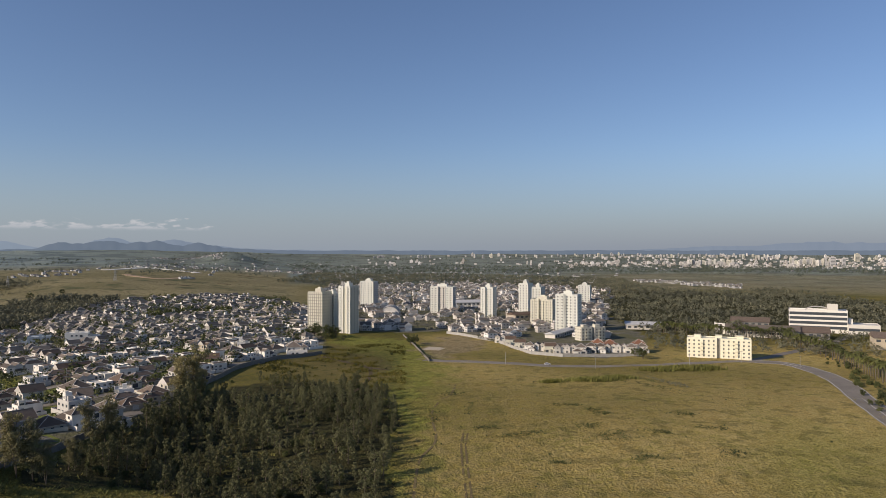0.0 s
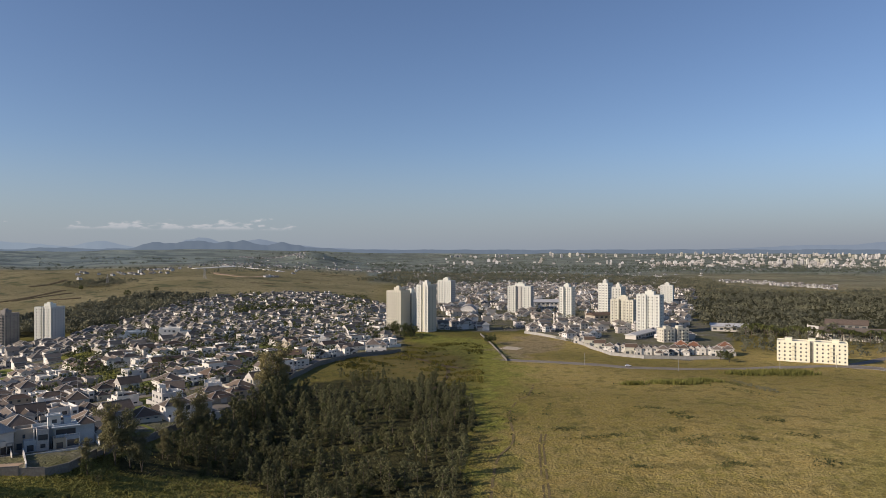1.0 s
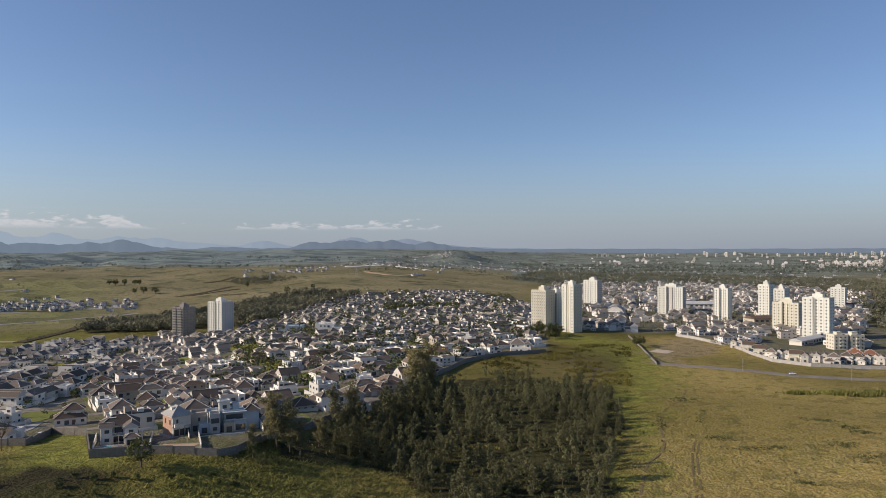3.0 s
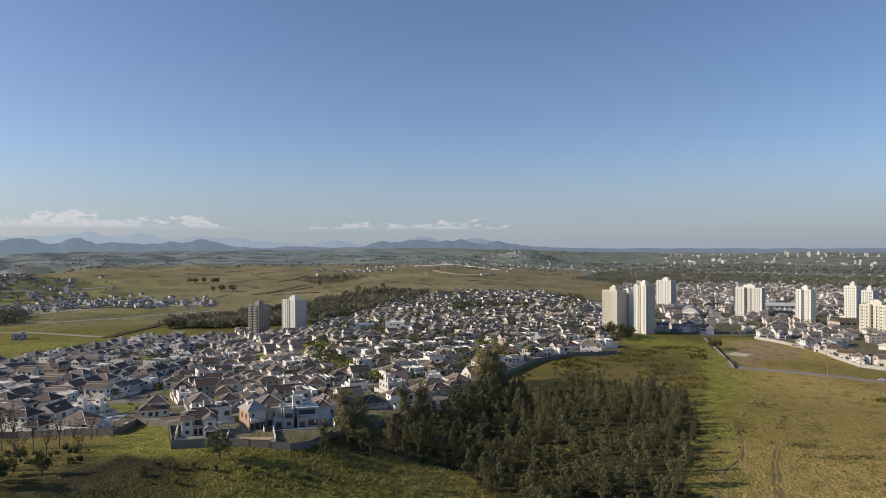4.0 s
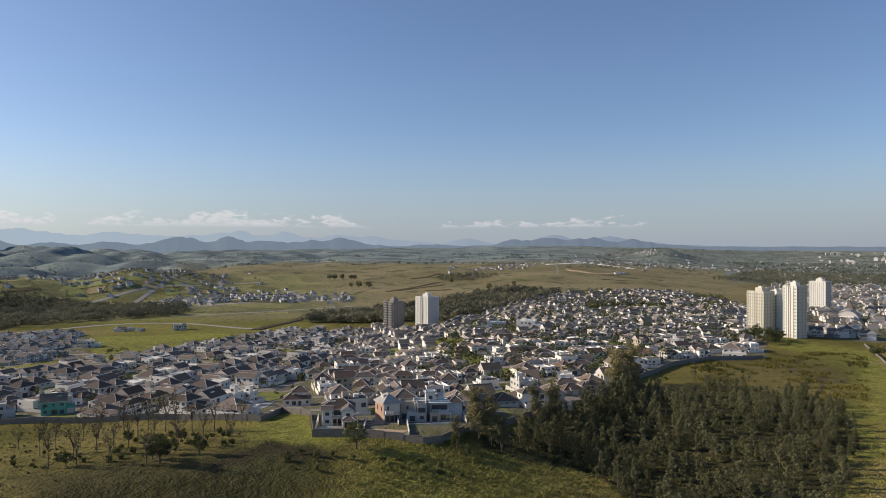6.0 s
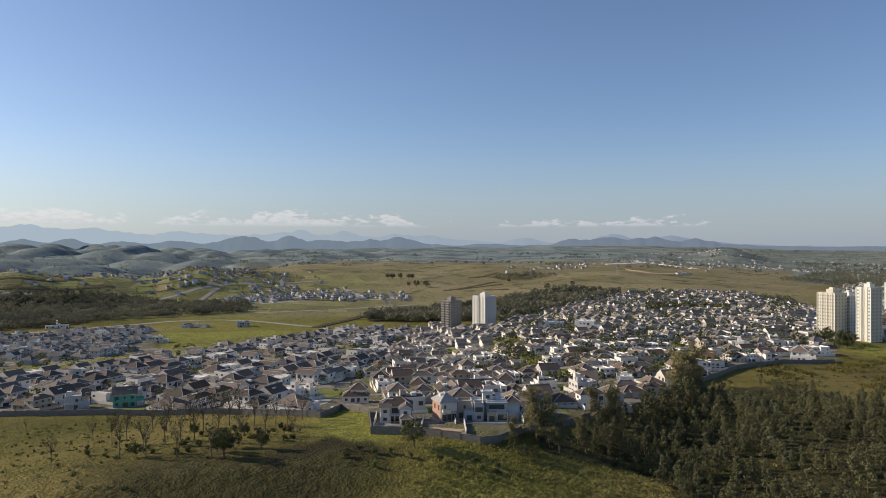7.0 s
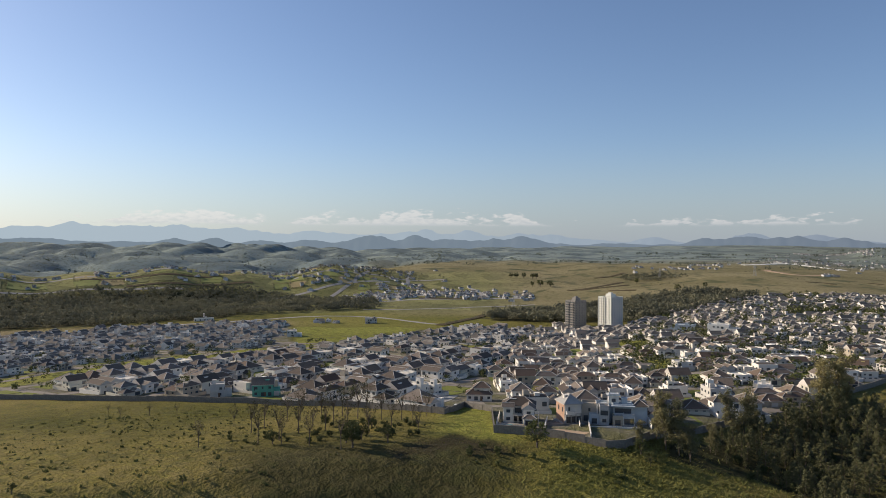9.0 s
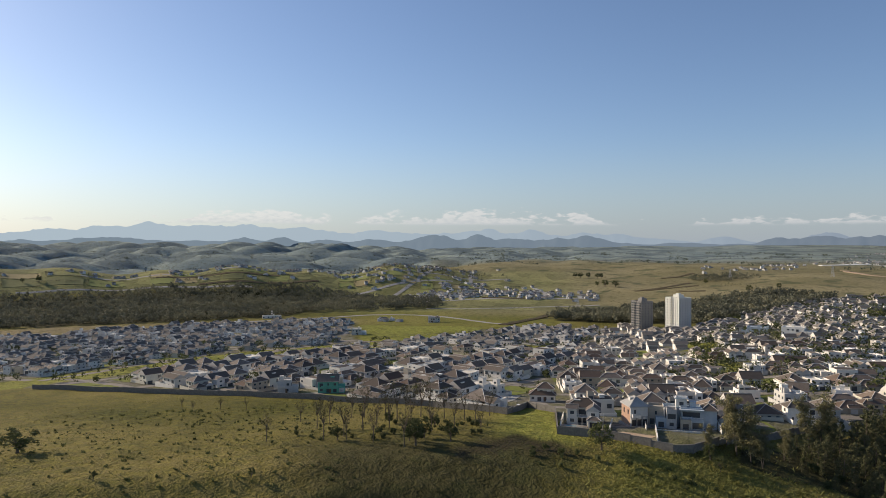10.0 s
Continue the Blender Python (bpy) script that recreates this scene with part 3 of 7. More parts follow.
strip("track", curve_pts(ring_of((2.4, 225), (1.9, 265), (0.6, 292), (0.9, 340), (0.2, 370), (-0.6, 385), (-1.0, 420))), 1.0, M_TRACK, 0.05, "worn earth path along the edge of the field", 2, "track")
strip("track", curve_pts(ring_of((23.9, 1830), (23.4, 1720), (22.4, 1650), (21.1, 1636), (19.8, 1690))), 15, M_DIRT, 0.7, "pale earth road over the far pasture", 20, "track")
strip("track", curve_pts(ring_of((25.4, 2060), (24.2, 2091), (23.2, 2165), (22.3, 2198), (21.3, 2178), (20.1, 2094), (18.9, 1944))), 20, M_LINE, 0.9, "pale concrete road on the far hill", 20, "track")
strip("road", curve_pts(ring_of((70, 975), (66, 985), (63.5, 1002), (59.5, 1042), (55.5, 1040), (53.3, 1018), (50.7, 965), (48.2, 925))), 8, M_PAVE, 0.25, "pale new road beside the green lot", 10)
strip("road", curve_pts(ring_of((54.5, 1131), (50, 1125), (45, 1150), (40.8, 1178))), 6, M_PAVE, 0.3, "pale track along the river meadow", 10)
strip("road", curve_pts(ring_of((58, 1204), (52, 1233), (46, 1241), (41, 1269))), 10, M_PAVE, 0.3, "pale new road in the valley", 10)

for run in (((38.2, 1361), (36.2, 1401), (34.1, 1490)), ((37.3, 1366), (35.1, 1402), (33.6, 1440)), ((36.2, 1554), (35.1, 1570), (33.9, 1628)), ((35.0, 1327), (34.0, 1310), (33.0, 1307)), ((15.9, 1915), (14.9, 1890), (13.9, 1909)), ((21.2, 1450), (20.2, 1462), (19.4, 1450)), ((17.4, 1545), (16.6, 1530))):
    strip("track", curve_pts(ring_of(*run)), 9, M_BANK, 0.7, "dark eroded bank across the pasture", 12, "track")
for run, w in ((((48.4, 915), (46.5, 975), (44.8, 1045)), 12), (((63.0, 1404), (67, 1392), (72, 1390)), 8), (((66, 1442), (70, 1436), (75, 1440)), 8), (((50, 1250), (47, 1240), (44.5, 1252)), 10)):
    strip("bank", curve_pts(ring_of(*run)), w, M_BANK, 0.9, "bare dark earth bank", 8, "bank")

# ---- estate wall ----
def wall_line(name, pts, h, mat, label, thick=0.25, post=0.0):
    """A free-standing wall that follows the land, with a coping and, if wanted, piers."""
    ob = thing(name, label, "wall", kind="structure")
    n_all = []
    for (x0, y0), (x1, y1) in zip(pts, pts[1:]):
        n = max(1, int(math.hypot(x1 - x0, y1 - y0) / 6.0))
        n_all += [(x0 + (x1 - x0) * k / n, y0 + (y1 - y0) * k / n) for k in range(n)]
    n_all.append(pts[-1])
    for k in range(len(n_all) - 1):
        (x0, y0), (x1, y1) = n_all[k], n_all[k + 1]
        L = math.hypot(x1 - x0, y1 - y0)
        z = min(ground_at(x0, y0), ground_at(x1, y1)) - 0.4
        g = Geo().box(0, -thick / 2, 0, L, thick / 2, h + 0.4)
        g.box(-0.02, -thick / 2 - 0.06, h + 0.4, L + 0.02, thick / 2 + 0.06, h + 0.5)
        g.box(-0.2, -thick / 2 - 0.1, 0, 0.2, thick / 2 + 0.1, h + 0.44)
        part("wall_panel", g, mat, ob, at=pose(x0, y0, z, 0, 0, math.degrees(math.atan2(y1 - y0, x1 - x0))))
    return ob


wall_line("boundary_wall", ring_of((9.6, 556), (13, 534), (15.9, 497), (18.9, 432), (21.5, 365), (26, 321), (31.2, 268), (33.8, 249), (35.3, 246), (40, 253), (44.0, 257), (44.2, 318), (46.4, 331), (48, 307), (54, 329), (62.9, 363), (74, 418), (83, 482)), 2.8, M_WALL, "long weathered grey block wall round the housing estate")
wall_line("boundary_wall", ring_of((3.2, 680), (1.1, 517)), 1.6, M_WALL, "low weathered concrete wall beside the earth lot")
wall_line("boundary_wall", ring_of((-0.3, 690), (-4.3, 628), (-7, 556), (-9.5, 545), (-15.5, 562)), 2.4, M_CONC, "pale concrete wall behind the small houses")
for run in (((62, 1302), (56, 1399), (50, 1484)), ((60, 1439), (54, 1493), (48, 1547)), ((57, 1323), (55, 1436), (54, 1552)), ((52, 1293), (51, 1459), (51, 1572)), ((58, 1265), (50, 1280), (43, 1303)), ((46, 1241), (45, 1308), (46, 1429)), ((84, 1376), (76, 1382), (68, 1366)), ((80, 1468), (70, 1474), (62, 1547)), ((56, 1203), (54, 1261), (56, 1332))):
    strip("road", curve_pts(ring_of(*run)), 8, M_PAVE, 0.35, "pale road through the building plots", 12)

# yards between the wall and the first houses
for b0, r0, b1, r1 in ((40.1, 258, 39.8, 292), (36.4, 254, 36.6, 284)):
    wall_line("garden_wall", ring_of((b0, r0), (b1, r1)), 1.6, M_WHITE, "low white garden wall between two yards", 0.2)
strip("yard", ring_of((39.4, 264), (36.9, 258)), 8, M_DIRT, 0.14, "bare earth yard of a building site", 4, "yard")
strip("court", ring_of((1.4, 586), (0.0, 580)), 16, M_SANDY, 0.15, "pale sandy ball court on the lot", 4, "court")

# ---- houses ----
WINDOW_MESH = {}


def window_mesh(w, h):
    key = (round(w, 2), round(h, 2))
    if key not in WINDOW_MESH:
        g, f, q = Geo(), 0.1, 0.05
        vs = []
        for dx, y_, z0, z1 in ((0, 0.04, 0, h), (0, -q, 0, h), (f, -q, f, h - f), (f, 0.0, f, h - f)):
            vs += [(-w / 2 + dx, y_, z0), (w / 2 - dx, y_, z0), (w / 2 - dx, y_, z1), (-w / 2 + dx, y_, z1)]
        for k in range(3):
            for i in range(4):
                j = (i + 1) % 4
                g.f.append((4 * k + i, 4 * k + j, 4 * k + 4 + j, 4 * k + 4 + i))
                g.m.append(0)
        g.v = vs
        g.f.append((12, 13, 14, 15))
        g.m.append(1)
        WINDOW_MESH[key] = g.mesh("window", (M_DARK, M_GLASS))
    return WINDOW_MESH[key]


def opening(parent, name, w, h, x, y, z, rz):
    return part(name, window_mesh(w, h), None, parent, at=pose(x, y, z, 0, 0, rz))


FLOOR = 3.0


def facade_windows(parent, vol, full, rng, vols, name="window", joined=None):
    """Windows on the outer faces of one volume of a house; those too small to tell apart are joined."""
    x0, y0, x1, y1, fl, roof = vol[:6]
    for k in range(fl):
        z = k * FLOOR + 1.0
        for (ax, ay, bx, by, rz, front) in ((x0, y0, x1, y0, 0, True), (x1, y0, x1, y1, 90, False), (x1, y1, x0, y1, 180, True), (x0, y1, x0, y0, 270, False)):
            L = math.hypot(bx - ax, by - ay)
            n = max(1, int(L / 3.3))
            for i in range(n):
                if rng.random() < 0.22:
                    continue
                s = (i + 0.5) / n
                big = rng.random() < 0.3
                w, h = ((2.0, 1.9) if big else (1.5, 1.2) if rng.random() < 0.7 else (0.8, 1.2))
                zz = z - 0.75 if big else z
                r = radians(rz)
                px_, py_ = ax + (bx - ax) * s + math.sin(r) * 0.04, ay + (by - ay) * s - math.cos(r) * 0.04
                ox, oy = px_ + math.sin(r) * 0.5, py_ - math.cos(r) * 0.5
                if any(v[0] - 0.6 < ox < v[2] + 0.6 and v[1] - 0.6 < oy < v[3] + 0.6 and v[4] > k for v in vols if v is not vol):
                    continue
                if full:
                    opening(parent, name, w, h, px_, py_, zz, rz)
                elif rz % 180 == 0:
                    joined.box(px_ - w / 2, py_ - 0.06, zz, px_ + w / 2, py_ + 0.06, zz + h)
                else:
                    joined.box(px_ - 0.06, py_ - w / 2, zz, px_ + 0.06, py_ + w / 2, zz + h)


def build_house(label, vols, wall, tile, full=True, seed=0, yard=(12.4, 23.0), extra="", group="houses of the estate", accent=None):
    """A house from its volumes (x0, y0, x1, y1, floors, roof); it fronts -y."""
    rng = random.Random(seed)
    ob = thing("house", label, "house", group)
    for k, (x0, y0, x1, y1, fl, roof) in enumerate(vols):
        q = Geo()
        if roof in ("flat", "sunk"):
            q.open_box(x0, y0, -1.6, x1, y1, fl * FLOOR + 0.1, (1.0 if roof == "sunk" else 0.5 + 0.3 * (fl > 1)))
        else:
            q.box(x0, y0, -1.6, x1, y1, fl * FLOOR)
        part("main_block" if k == 0 else "wing_block", q, (wall[k % len(wall)] if isinstance(wall, tuple) else wall), ob)
    wall = wall[0] if isinstance(wall, tuple) else wall
    if accent:
        x0, y0, x1, y1, fl, roof = vols[0]
        part("accent_panel", Geo().box(x0 + 0.6, y0 - 0.12, 0.2, x0 + 3.6, y0 + 0.02, fl * FLOOR + 0.3), accent, ob, "contrasting coloured front panel")
    for x0, y0, x1, y1, fl, roof in vols:
        top = fl * FLOOR
        if roof == "sunk":
            part("roof", Geo().hip(x0 + 0.5, y0 + 0.5, x1 - 0.5, y1 - 0.5, top + 0.4, min(x1 - x0, y1 - y0) * 0.13, 0.1, 0, True), tile, ob)
        if roof in ("hip", "gable"):
            r = Geo().hip(x0, y0, x1, y1, top + 0.2, min(x1 - x0, y1 - y0) * (0.32 if roof == "hip" else 0.34) + 0.25, 0.65, 0, roof == "gable", 1)
            rf = part("roof", r, (tile, M_FASCIA), ob)
            if full:
                w, d = x1 - x0, y1 - y0
                rise = min(w, d) * (0.32 if roof == "hip" else 0.34) + 0.25
                c = ((x0 + x1) / 2, (y0 + y1) / 2, top + 0.2 + rise)
                e = max(0.3, (abs(w - d) / 2) if roof == "hip" else max(w, d) / 2 + 0.6)
                q = Geo()
                q.tube((c[0] - e, c[1], c[2]), (c[0] + e, c[1], c[2]), 0.14, 0.14, 5) if w >= d else q.tube((c[0], c[1] - e, c[2]), (c[0], c[1] + e, c[2]), 0.14, 0.14, 5)
                part("ridge_cap", q, tile, rf)
    panes = Geo()
    for vol in vols:
        facade_windows(ob, vol, full, rng, vols, joined=panes)
    if not full:
        v = vols[-1]
        # added dark pane stands in for the shade of a garage opening
        panes.box(v[0] + 0.8, v[1] - 0.06, 0.1, v[0] + 3.8, v[1] + 0.04, 2.5)
        tagged(part("window_set", panes, M_GLASS, ob), kind="stuff")
    x0, y0, x1, y1, fl, roof = vols[0]
    if full:
        part("door", Geo().box(-0.55, -0.06, 0, 0.55, 0.05, 2.2).box(-0.65, -0.04, 0, -0.55, 0.05, 2.3).box(0.55, -0.04, 0, 0.65, 0.05, 2.3), M_WOOD, ob, "wooden front door", at=pose((x0 + x1) / 2 + 1.2, y0, 0.05))
        prof = [(0.03, 0.0)] + [(yy, zz) for k in range(5) for yy, zz in ((-0.06, k * 0.48), (-0.11, k * 0.48 + 0.05), (-0.11, k * 0.48 + 0.43), (-0.06, k * 0.48 + 0.48))] + [(0.03, 2.4)]
        n_p = len(prof)
        gw = Geo().add([(-1.6, yy, zz) for yy, zz in prof] + [(1.6, yy, zz) for yy, zz in prof], [(k, k + n_p, k + n_p + 1, k + 1) for k in range(n_p - 1)])
        part("garage_door", gw, M_GREY, ob, "ribbed grey garage door", at=pose(vols[-1][0] + 2.0, vols[-1][1], 0.05))
        # water tank housing and balcony
        if rng.random() < 0.75:
            tx, ty = x0 + (x1 - x0) * rng.uniform(0.25, 0.75), y0 + (y1 - y0) * rng.uniform(0.35, 0.65)
            part("tank_house", Geo().box(tx - 1.1, ty - 1.1, fl * FLOOR - 0.5, tx + 1.1, ty + 1.1, fl * FLOOR + 2.3).box(tx - 1.25, ty - 1.25, fl * FLOOR + 2.3, tx + 1.25, ty + 1.25, fl * FLOOR + 2.45), wall, ob, "rendered water tank housing on the roof")
        if fl > 1 and rng.random() < 0.8:
            bx = x0 + (x1 - x0) * 0.3
            q = Geo().box(bx - 1.8, y0 - 1.3, FLOOR - 0.12, bx + 1.8, y0, FLOOR + 0.08).box(bx - 1.8, y0 - 1.3, FLOOR + 0.08, bx + 1.8, y0 - 1.18, FLOOR + 1.0)
            q.box(bx - 1.8, y0 - 1.18, FLOOR + 0.08, bx - 1.68, y0, FLOOR + 1.0).box(bx + 1.68, y0 - 1.18, FLOOR + 0.08, bx + 1.8, y0, FLOOR + 1.0)
            part("balcony", q, wall, ob)
    if yard:
        w, d = yard[0] / 2, yard[1] / 2
        q = Geo().box(-w, -d + 5, -1.5, -w + 0.18, d, 2.1).box(w - 0.18, -d + 5, -1.5, w, d, 2.1).box(-w + 0.18, d - 0.18, -1.5, w - 0.18, d, 2.1)
        part("garden_wall", q, wall, ob)
    if "pool" in extra:
        q = Geo().box(-3, 7.6, -0.3, 3, 10.6, 0.12)
        part("pool_deck", q, M_PAVE, ob)
        part("pool", Geo().box(-2.4, 8.1, -0.2, 2.4, 10.1, 0.17), M_POOL, ob, "small blue swimming pool")
    return ob


# volumes of the house types
V = {
    "hip2": ((-4.8, -5, 4.6, 6, 2, "hip"), (-0.2, -8.6, 5.4, -2, 1, "gable"), (-5.9, -7, -1, -5, 1, "flat")),
    "cross": ((-5.4, -3, 5.2, 6, 2, "gable"), (-4.8, -7.5, 0, -1, 2, "gable"), (0.4, -9, 5.6, -3, 1, "gable")),
    "box": ((-5.2, -5, 1.8, 7, 2, "flat"), (1.8, -3.5, 5.8, 4, 2, "flat"), (-3, -8.5, 5.8, -5, 1, "flat"), (-3.6, 2, -0.6, 5, 3, "flat")),
    "low": ((-6, -5, 6, 9, 1, "hip"), (-6, -9.6, -0.6, -3, 1, "gable"), (0, -8.5, 6, -5, 1, "flat")),
    "wing": ((-4, -2, 5.6, 8, 2, "hip"), (-6, -9.4, 0.6, -2, 1, "hip"), (1.0, -7.4, 5.8, -2, 1, "gable")),
    "parapet": ((-5.4, -5, 2.8, 6.5, 2, "sunk"), (2.8, -7, 5.8, 5, 2, "flat"), (-5.4, -9, 2.4, -5, 1, "flat")),
    "gable": ((-5.2, -6.5, 5.2, 2, 2, "gable"), (-3.2, 2, 5.2, 8.4, 1, "gable"), (-5.9, -9, 0, -6.5, 1, "flat")),
    "twin": ((-5.8, -7, -0.2, 5, 2, "gable"), (0.2, -5, 5.8, 7.5, 2, "gable"), (-5.8, 5, 0, 8.5, 1, "hip")),
    "villa": ((-5.8, -2, 5.8, 7, 2, "sunk"), (-5.8, -7.5, 0.2, -2, 2, "flat"), (0.2, -9, 5.8, -2, 1, "flat"), (2.4, 3, 5.2, 6, 3, "flat")),
    "split": ((-6, 0.5, 6, 6.5, 2, "hip"), (-6.2, -8.8, 6.2, 0.5, 1, "hip"), (-1.8, -9.8, 2.2, -6.5, 1, "gable")),
}
KINDS = (("hip2", M_WHITE, M_TILE, "two-storey white rendered house with grey tiled hip roof"),
         ("cross", M_WHITE, M_TILE, "two-storey pale house with crossing grey tiled gables"),
         ("box", M_WHITE, M_TILE, "modern flat-roofed white house with parapets"),
         ("low", M_CREAM, M_TILE2, "single-storey cream house under a broad brown roof"),
         ("wing", M_WHITE, M_TILE, "two-storey white house with low hipped wings"),
         ("parapet", (M_GREY, M_WHITE), M_TILE, "grey and white rendered house with high parapets"),
         ("gable", M_CREAM, M_TILE2, "cream two-storey house with brown gabled roof"),
         ("twin", M_WHITE, M_TILE, "white house with two gabled roofs side by side"),
         ("hip2", M_GREY, M_TILE, "two-storey grey rendered house with dark hip roof"),
         ("low", M_WHITE, M_TILE, "single-storey white house with wide grey hip roof"),
         ("box", (M_GREY, M_WHITE), M_TILE, "modern grey and white box house with flat roof"),
         ("wing", M_CREAM, M_TILE, "two-storey cream house with hipped wings"),
         ("villa", M_WHITE, M_TILE, "large white house of stacked boxes with sunk roof"),
         ("split", M_SAND, M_TILE2, "sand-coloured split-level house with brown hip roofs"),
         ("cross", M_SAND, M_TILE2, "sand-coloured house with crossing brown gables"),
         ("twin", M_GREY, M_TILE, "grey house with two gabled roofs"),
         ("split", M_WHITE, M_TILE, "white split-level house with grey hip roofs"),
         ("villa", (M_WHITE, M_SAND), M_TILE, "large white and sand house of stacked boxes"))
NEAR_SET, MID_SET = [], []
for i, (key, wall, tile, label) in enumerate(KINDS):
    NEAR_SET.append((lambda key=key, wall=wall, tile=tile, label=label, i=i: build_house(label, V[key], wall, tile, True, i)))
    MID_SET.append((lambda key=key, wall=wall, tile=tile, label=label, i=i: build_house(label, V[key][:3], wall, tile, False, i, yard=(12.8, 23.4))))
MADE = {}


def put_house(detail, kind, m):
    """The first of a kind is built, the others are copies of it."""
    key = (detail, kind)
    if key not in MADE:
        MADE[key] = (NEAR_SET if detail == "near" else MID_SET)[kind]()
        MADE[key].matrix_basis = Matrix.LocRotScale(m.translation, m.to_quaternion(), None)
        return MADE[key]
    return copy_thing(MADE[key], m)


def seat(x, y, rz, sc=(1, 1, 1), size=6.0):
    """The pose of a thing on the land; a little above the mean height."""
    zs = [ground_at(x + dx, y + dy) for dx in (-size, 0, size) for dy in (-size, 0, size)]
    return Matrix.LocRotScale((x, y, 0.5 * (max(zs) + sum(zs) / 9)), Euler((0, 0, radians(rz))), sc)


# houses that stand out
TAKEN = []


def landmark(bearing, rng, rz, label, vols, wall, tile, seed=3, yard=None, extra="", accent=None, size=7.0, clear=9.0, scale=(0.9, 0.9, 1.0)):
    x, y = polar(bearing, rng)
    ob = build_house(label, vols, wall, tile, True, seed, yard, extra, accent=accent)
    ob.matrix_basis = seat(x, y, rz, scale if size > 5 else (1, 1, 1), size=size)
    TAKEN.append((x, y, clear))
    return ob


def add_parts(ob, *rows):
    """Further blocks of a house: name, box, material, label."""
    for name, box, mat, label in rows:
        part(name, Geo().box(*box), mat, ob, label)


def columns(ob, spots, z0, z1, mat):
    for x, y in spots:
        part("column", Geo().box(x - 0.15, y - 0.15, z0, x + 0.15, y + 0.15, z1), mat, ob)


def railing(ob, x0, x1, y, z):
    """Balcony railing: a rail on thin balusters, one part each run."""
    g = Geo().box(x0, y - 0.04, z + 0.92, x1, y + 0.04, z + 1.0)
    for k in range(int((x1 - x0) / 0.5) + 1):
        g.box(x0 + k * 0.5, y - 0.03, z, x0 + k * 0.5 + 0.06, y + 0.03, z + 0.92)
    part("railing", g, M_WHITE, ob)


corner = landmark(42.0, 286, 40, "white two-storey house with pale grey gables and walled yard", ((-6.5, -1, 6, 7, 2, "hip"), (1.6, -6.4, 6, -1, 2, "gable"), (-6, -4, -2.4, -1, 2, "gable"), (2.0, -9.2, 6.4, -6.4, 1, "hip")), M_WHITE, M_TILE, 4, None, clear=14, scale=(1.0, 1.0, 1.0))
add_parts(corner, ("porch_roof", (-2.4, -4.4, 2.85, 1.6, -1, 3.05), M_WHITE, ""), ("terrace", (-8.2, -10, -0.8, 1.6, -4.4, 0.1), M_PAVE, "pale paved terrace"), ("glazed_front", (-2.2, -1.12, 0.1, 1.4, -0.98, 2.5), M_GLASS, ""),
          ("upper_doors", (-1.8, -1.12, 3.1, 1.0, -0.98, 5.3), M_GLASS, ""), ("garden_wall", (-8.4, -12.5, -1.5, -8.2, 8, 1.9), M_WHITE, ""), ("garden_wall", (7.4, -12.5, -1.5, 7.6, 8, 1.9), M_WHITE, ""), ("terrace_wall", (-8.2, -10.2, -1.2, 1.6, -10, 0.7), M_WHITE, ""), ("small_pool", (-6.4, -9, 0.05, -2.4, -6.6, 0.16), M_POOL, "small blue pool in the terrace"), ("chimney", (-4.4, 3.6, 6, -3.6, 4.4, 9.4), M_WHITE, ""), ("garage_front", (2.6, -9.32, 0.1, 5.8, -9.18, 2.4), M_DARK, ""))
columns(corner, ((-2.2, -4.2), (-0.4, -4.2), (1.4, -4.2)), 0, 2.85, M_WHITE)
railing(corner, -2.4, 1.6, -4.3, 3.05)
brick = landmark(38.1, 287, 61, "unfinished two-storey house with bare brick side and pale hip roof", ((-3.6, -4.4, 3.6, 5.0, 2, "hip"),), M_GREY, M_SHEET, 7, clear=12, scale=(0.95, 0.95, 1.22))
add_parts(brick, ("brick_face", (-3.72, -3.9, 0.1, -3.58, 4.9, 5.75), M_BRICK, "bare orange brick side wall"), ("side_window", (-3.8, -2.6, 3.5, -3.68, -1.6, 5.0), M_DARK, ""), ("side_window", (-3.8, 1.6, 3.5, -3.68, 2.6, 5.0), M_DARK, ""),
          # thin dark panel paints the shade of the open floor behind the columns
          ("open_ground_floor", (-3.2, -4.52, 0.2, 3.2, -4.38, 2.2), M_DARK, "dark panel painted for the shade of the open ground floor"), ("slab_edge", (-3.75, -4.6, 2.9, 3.75, -4.38, 3.15), M_CONC, ""), ("base_slab", (-4.6, -6.5, -1.6, 4.6, 6, -0.02), M_CONC, ""))
columns(brick, ((-3.3, -4.65), (-1.1, -4.65), (1.1, -4.65), (3.3, -4.65)), 0, 2.9, M_CONC)
blue = landmark(34.9, 287, 40, "modern pale blue house of stacked flat-roofed volumes", ((0.8, 0, 8.6, 7.5, 2, "flat"), (-11, 0, -5.4, 6.5, 2, "flat"), (-5.4, 1, 0.8, 7, 2, "flat"), (-4.6, -3.8, -0.9, 1, 2, "flat"), (-8.4, -3, -4.6, 0, 1, "flat"), (0.4, -4.6, 4.2, 0, 1, "flat"), (8.6, 0.6, 14, 8.4, 2, "hip"), (-0.6, 3.4, 3.4, 6.8, 3, "flat"), (4.2, -3.0, 8.8, 0, 1, "flat")), (M_BLUE, M_SAND, M_BLUE, M_GREY), M_TILE, 11, clear=17, scale=(1.0, 1.0, 1.08))
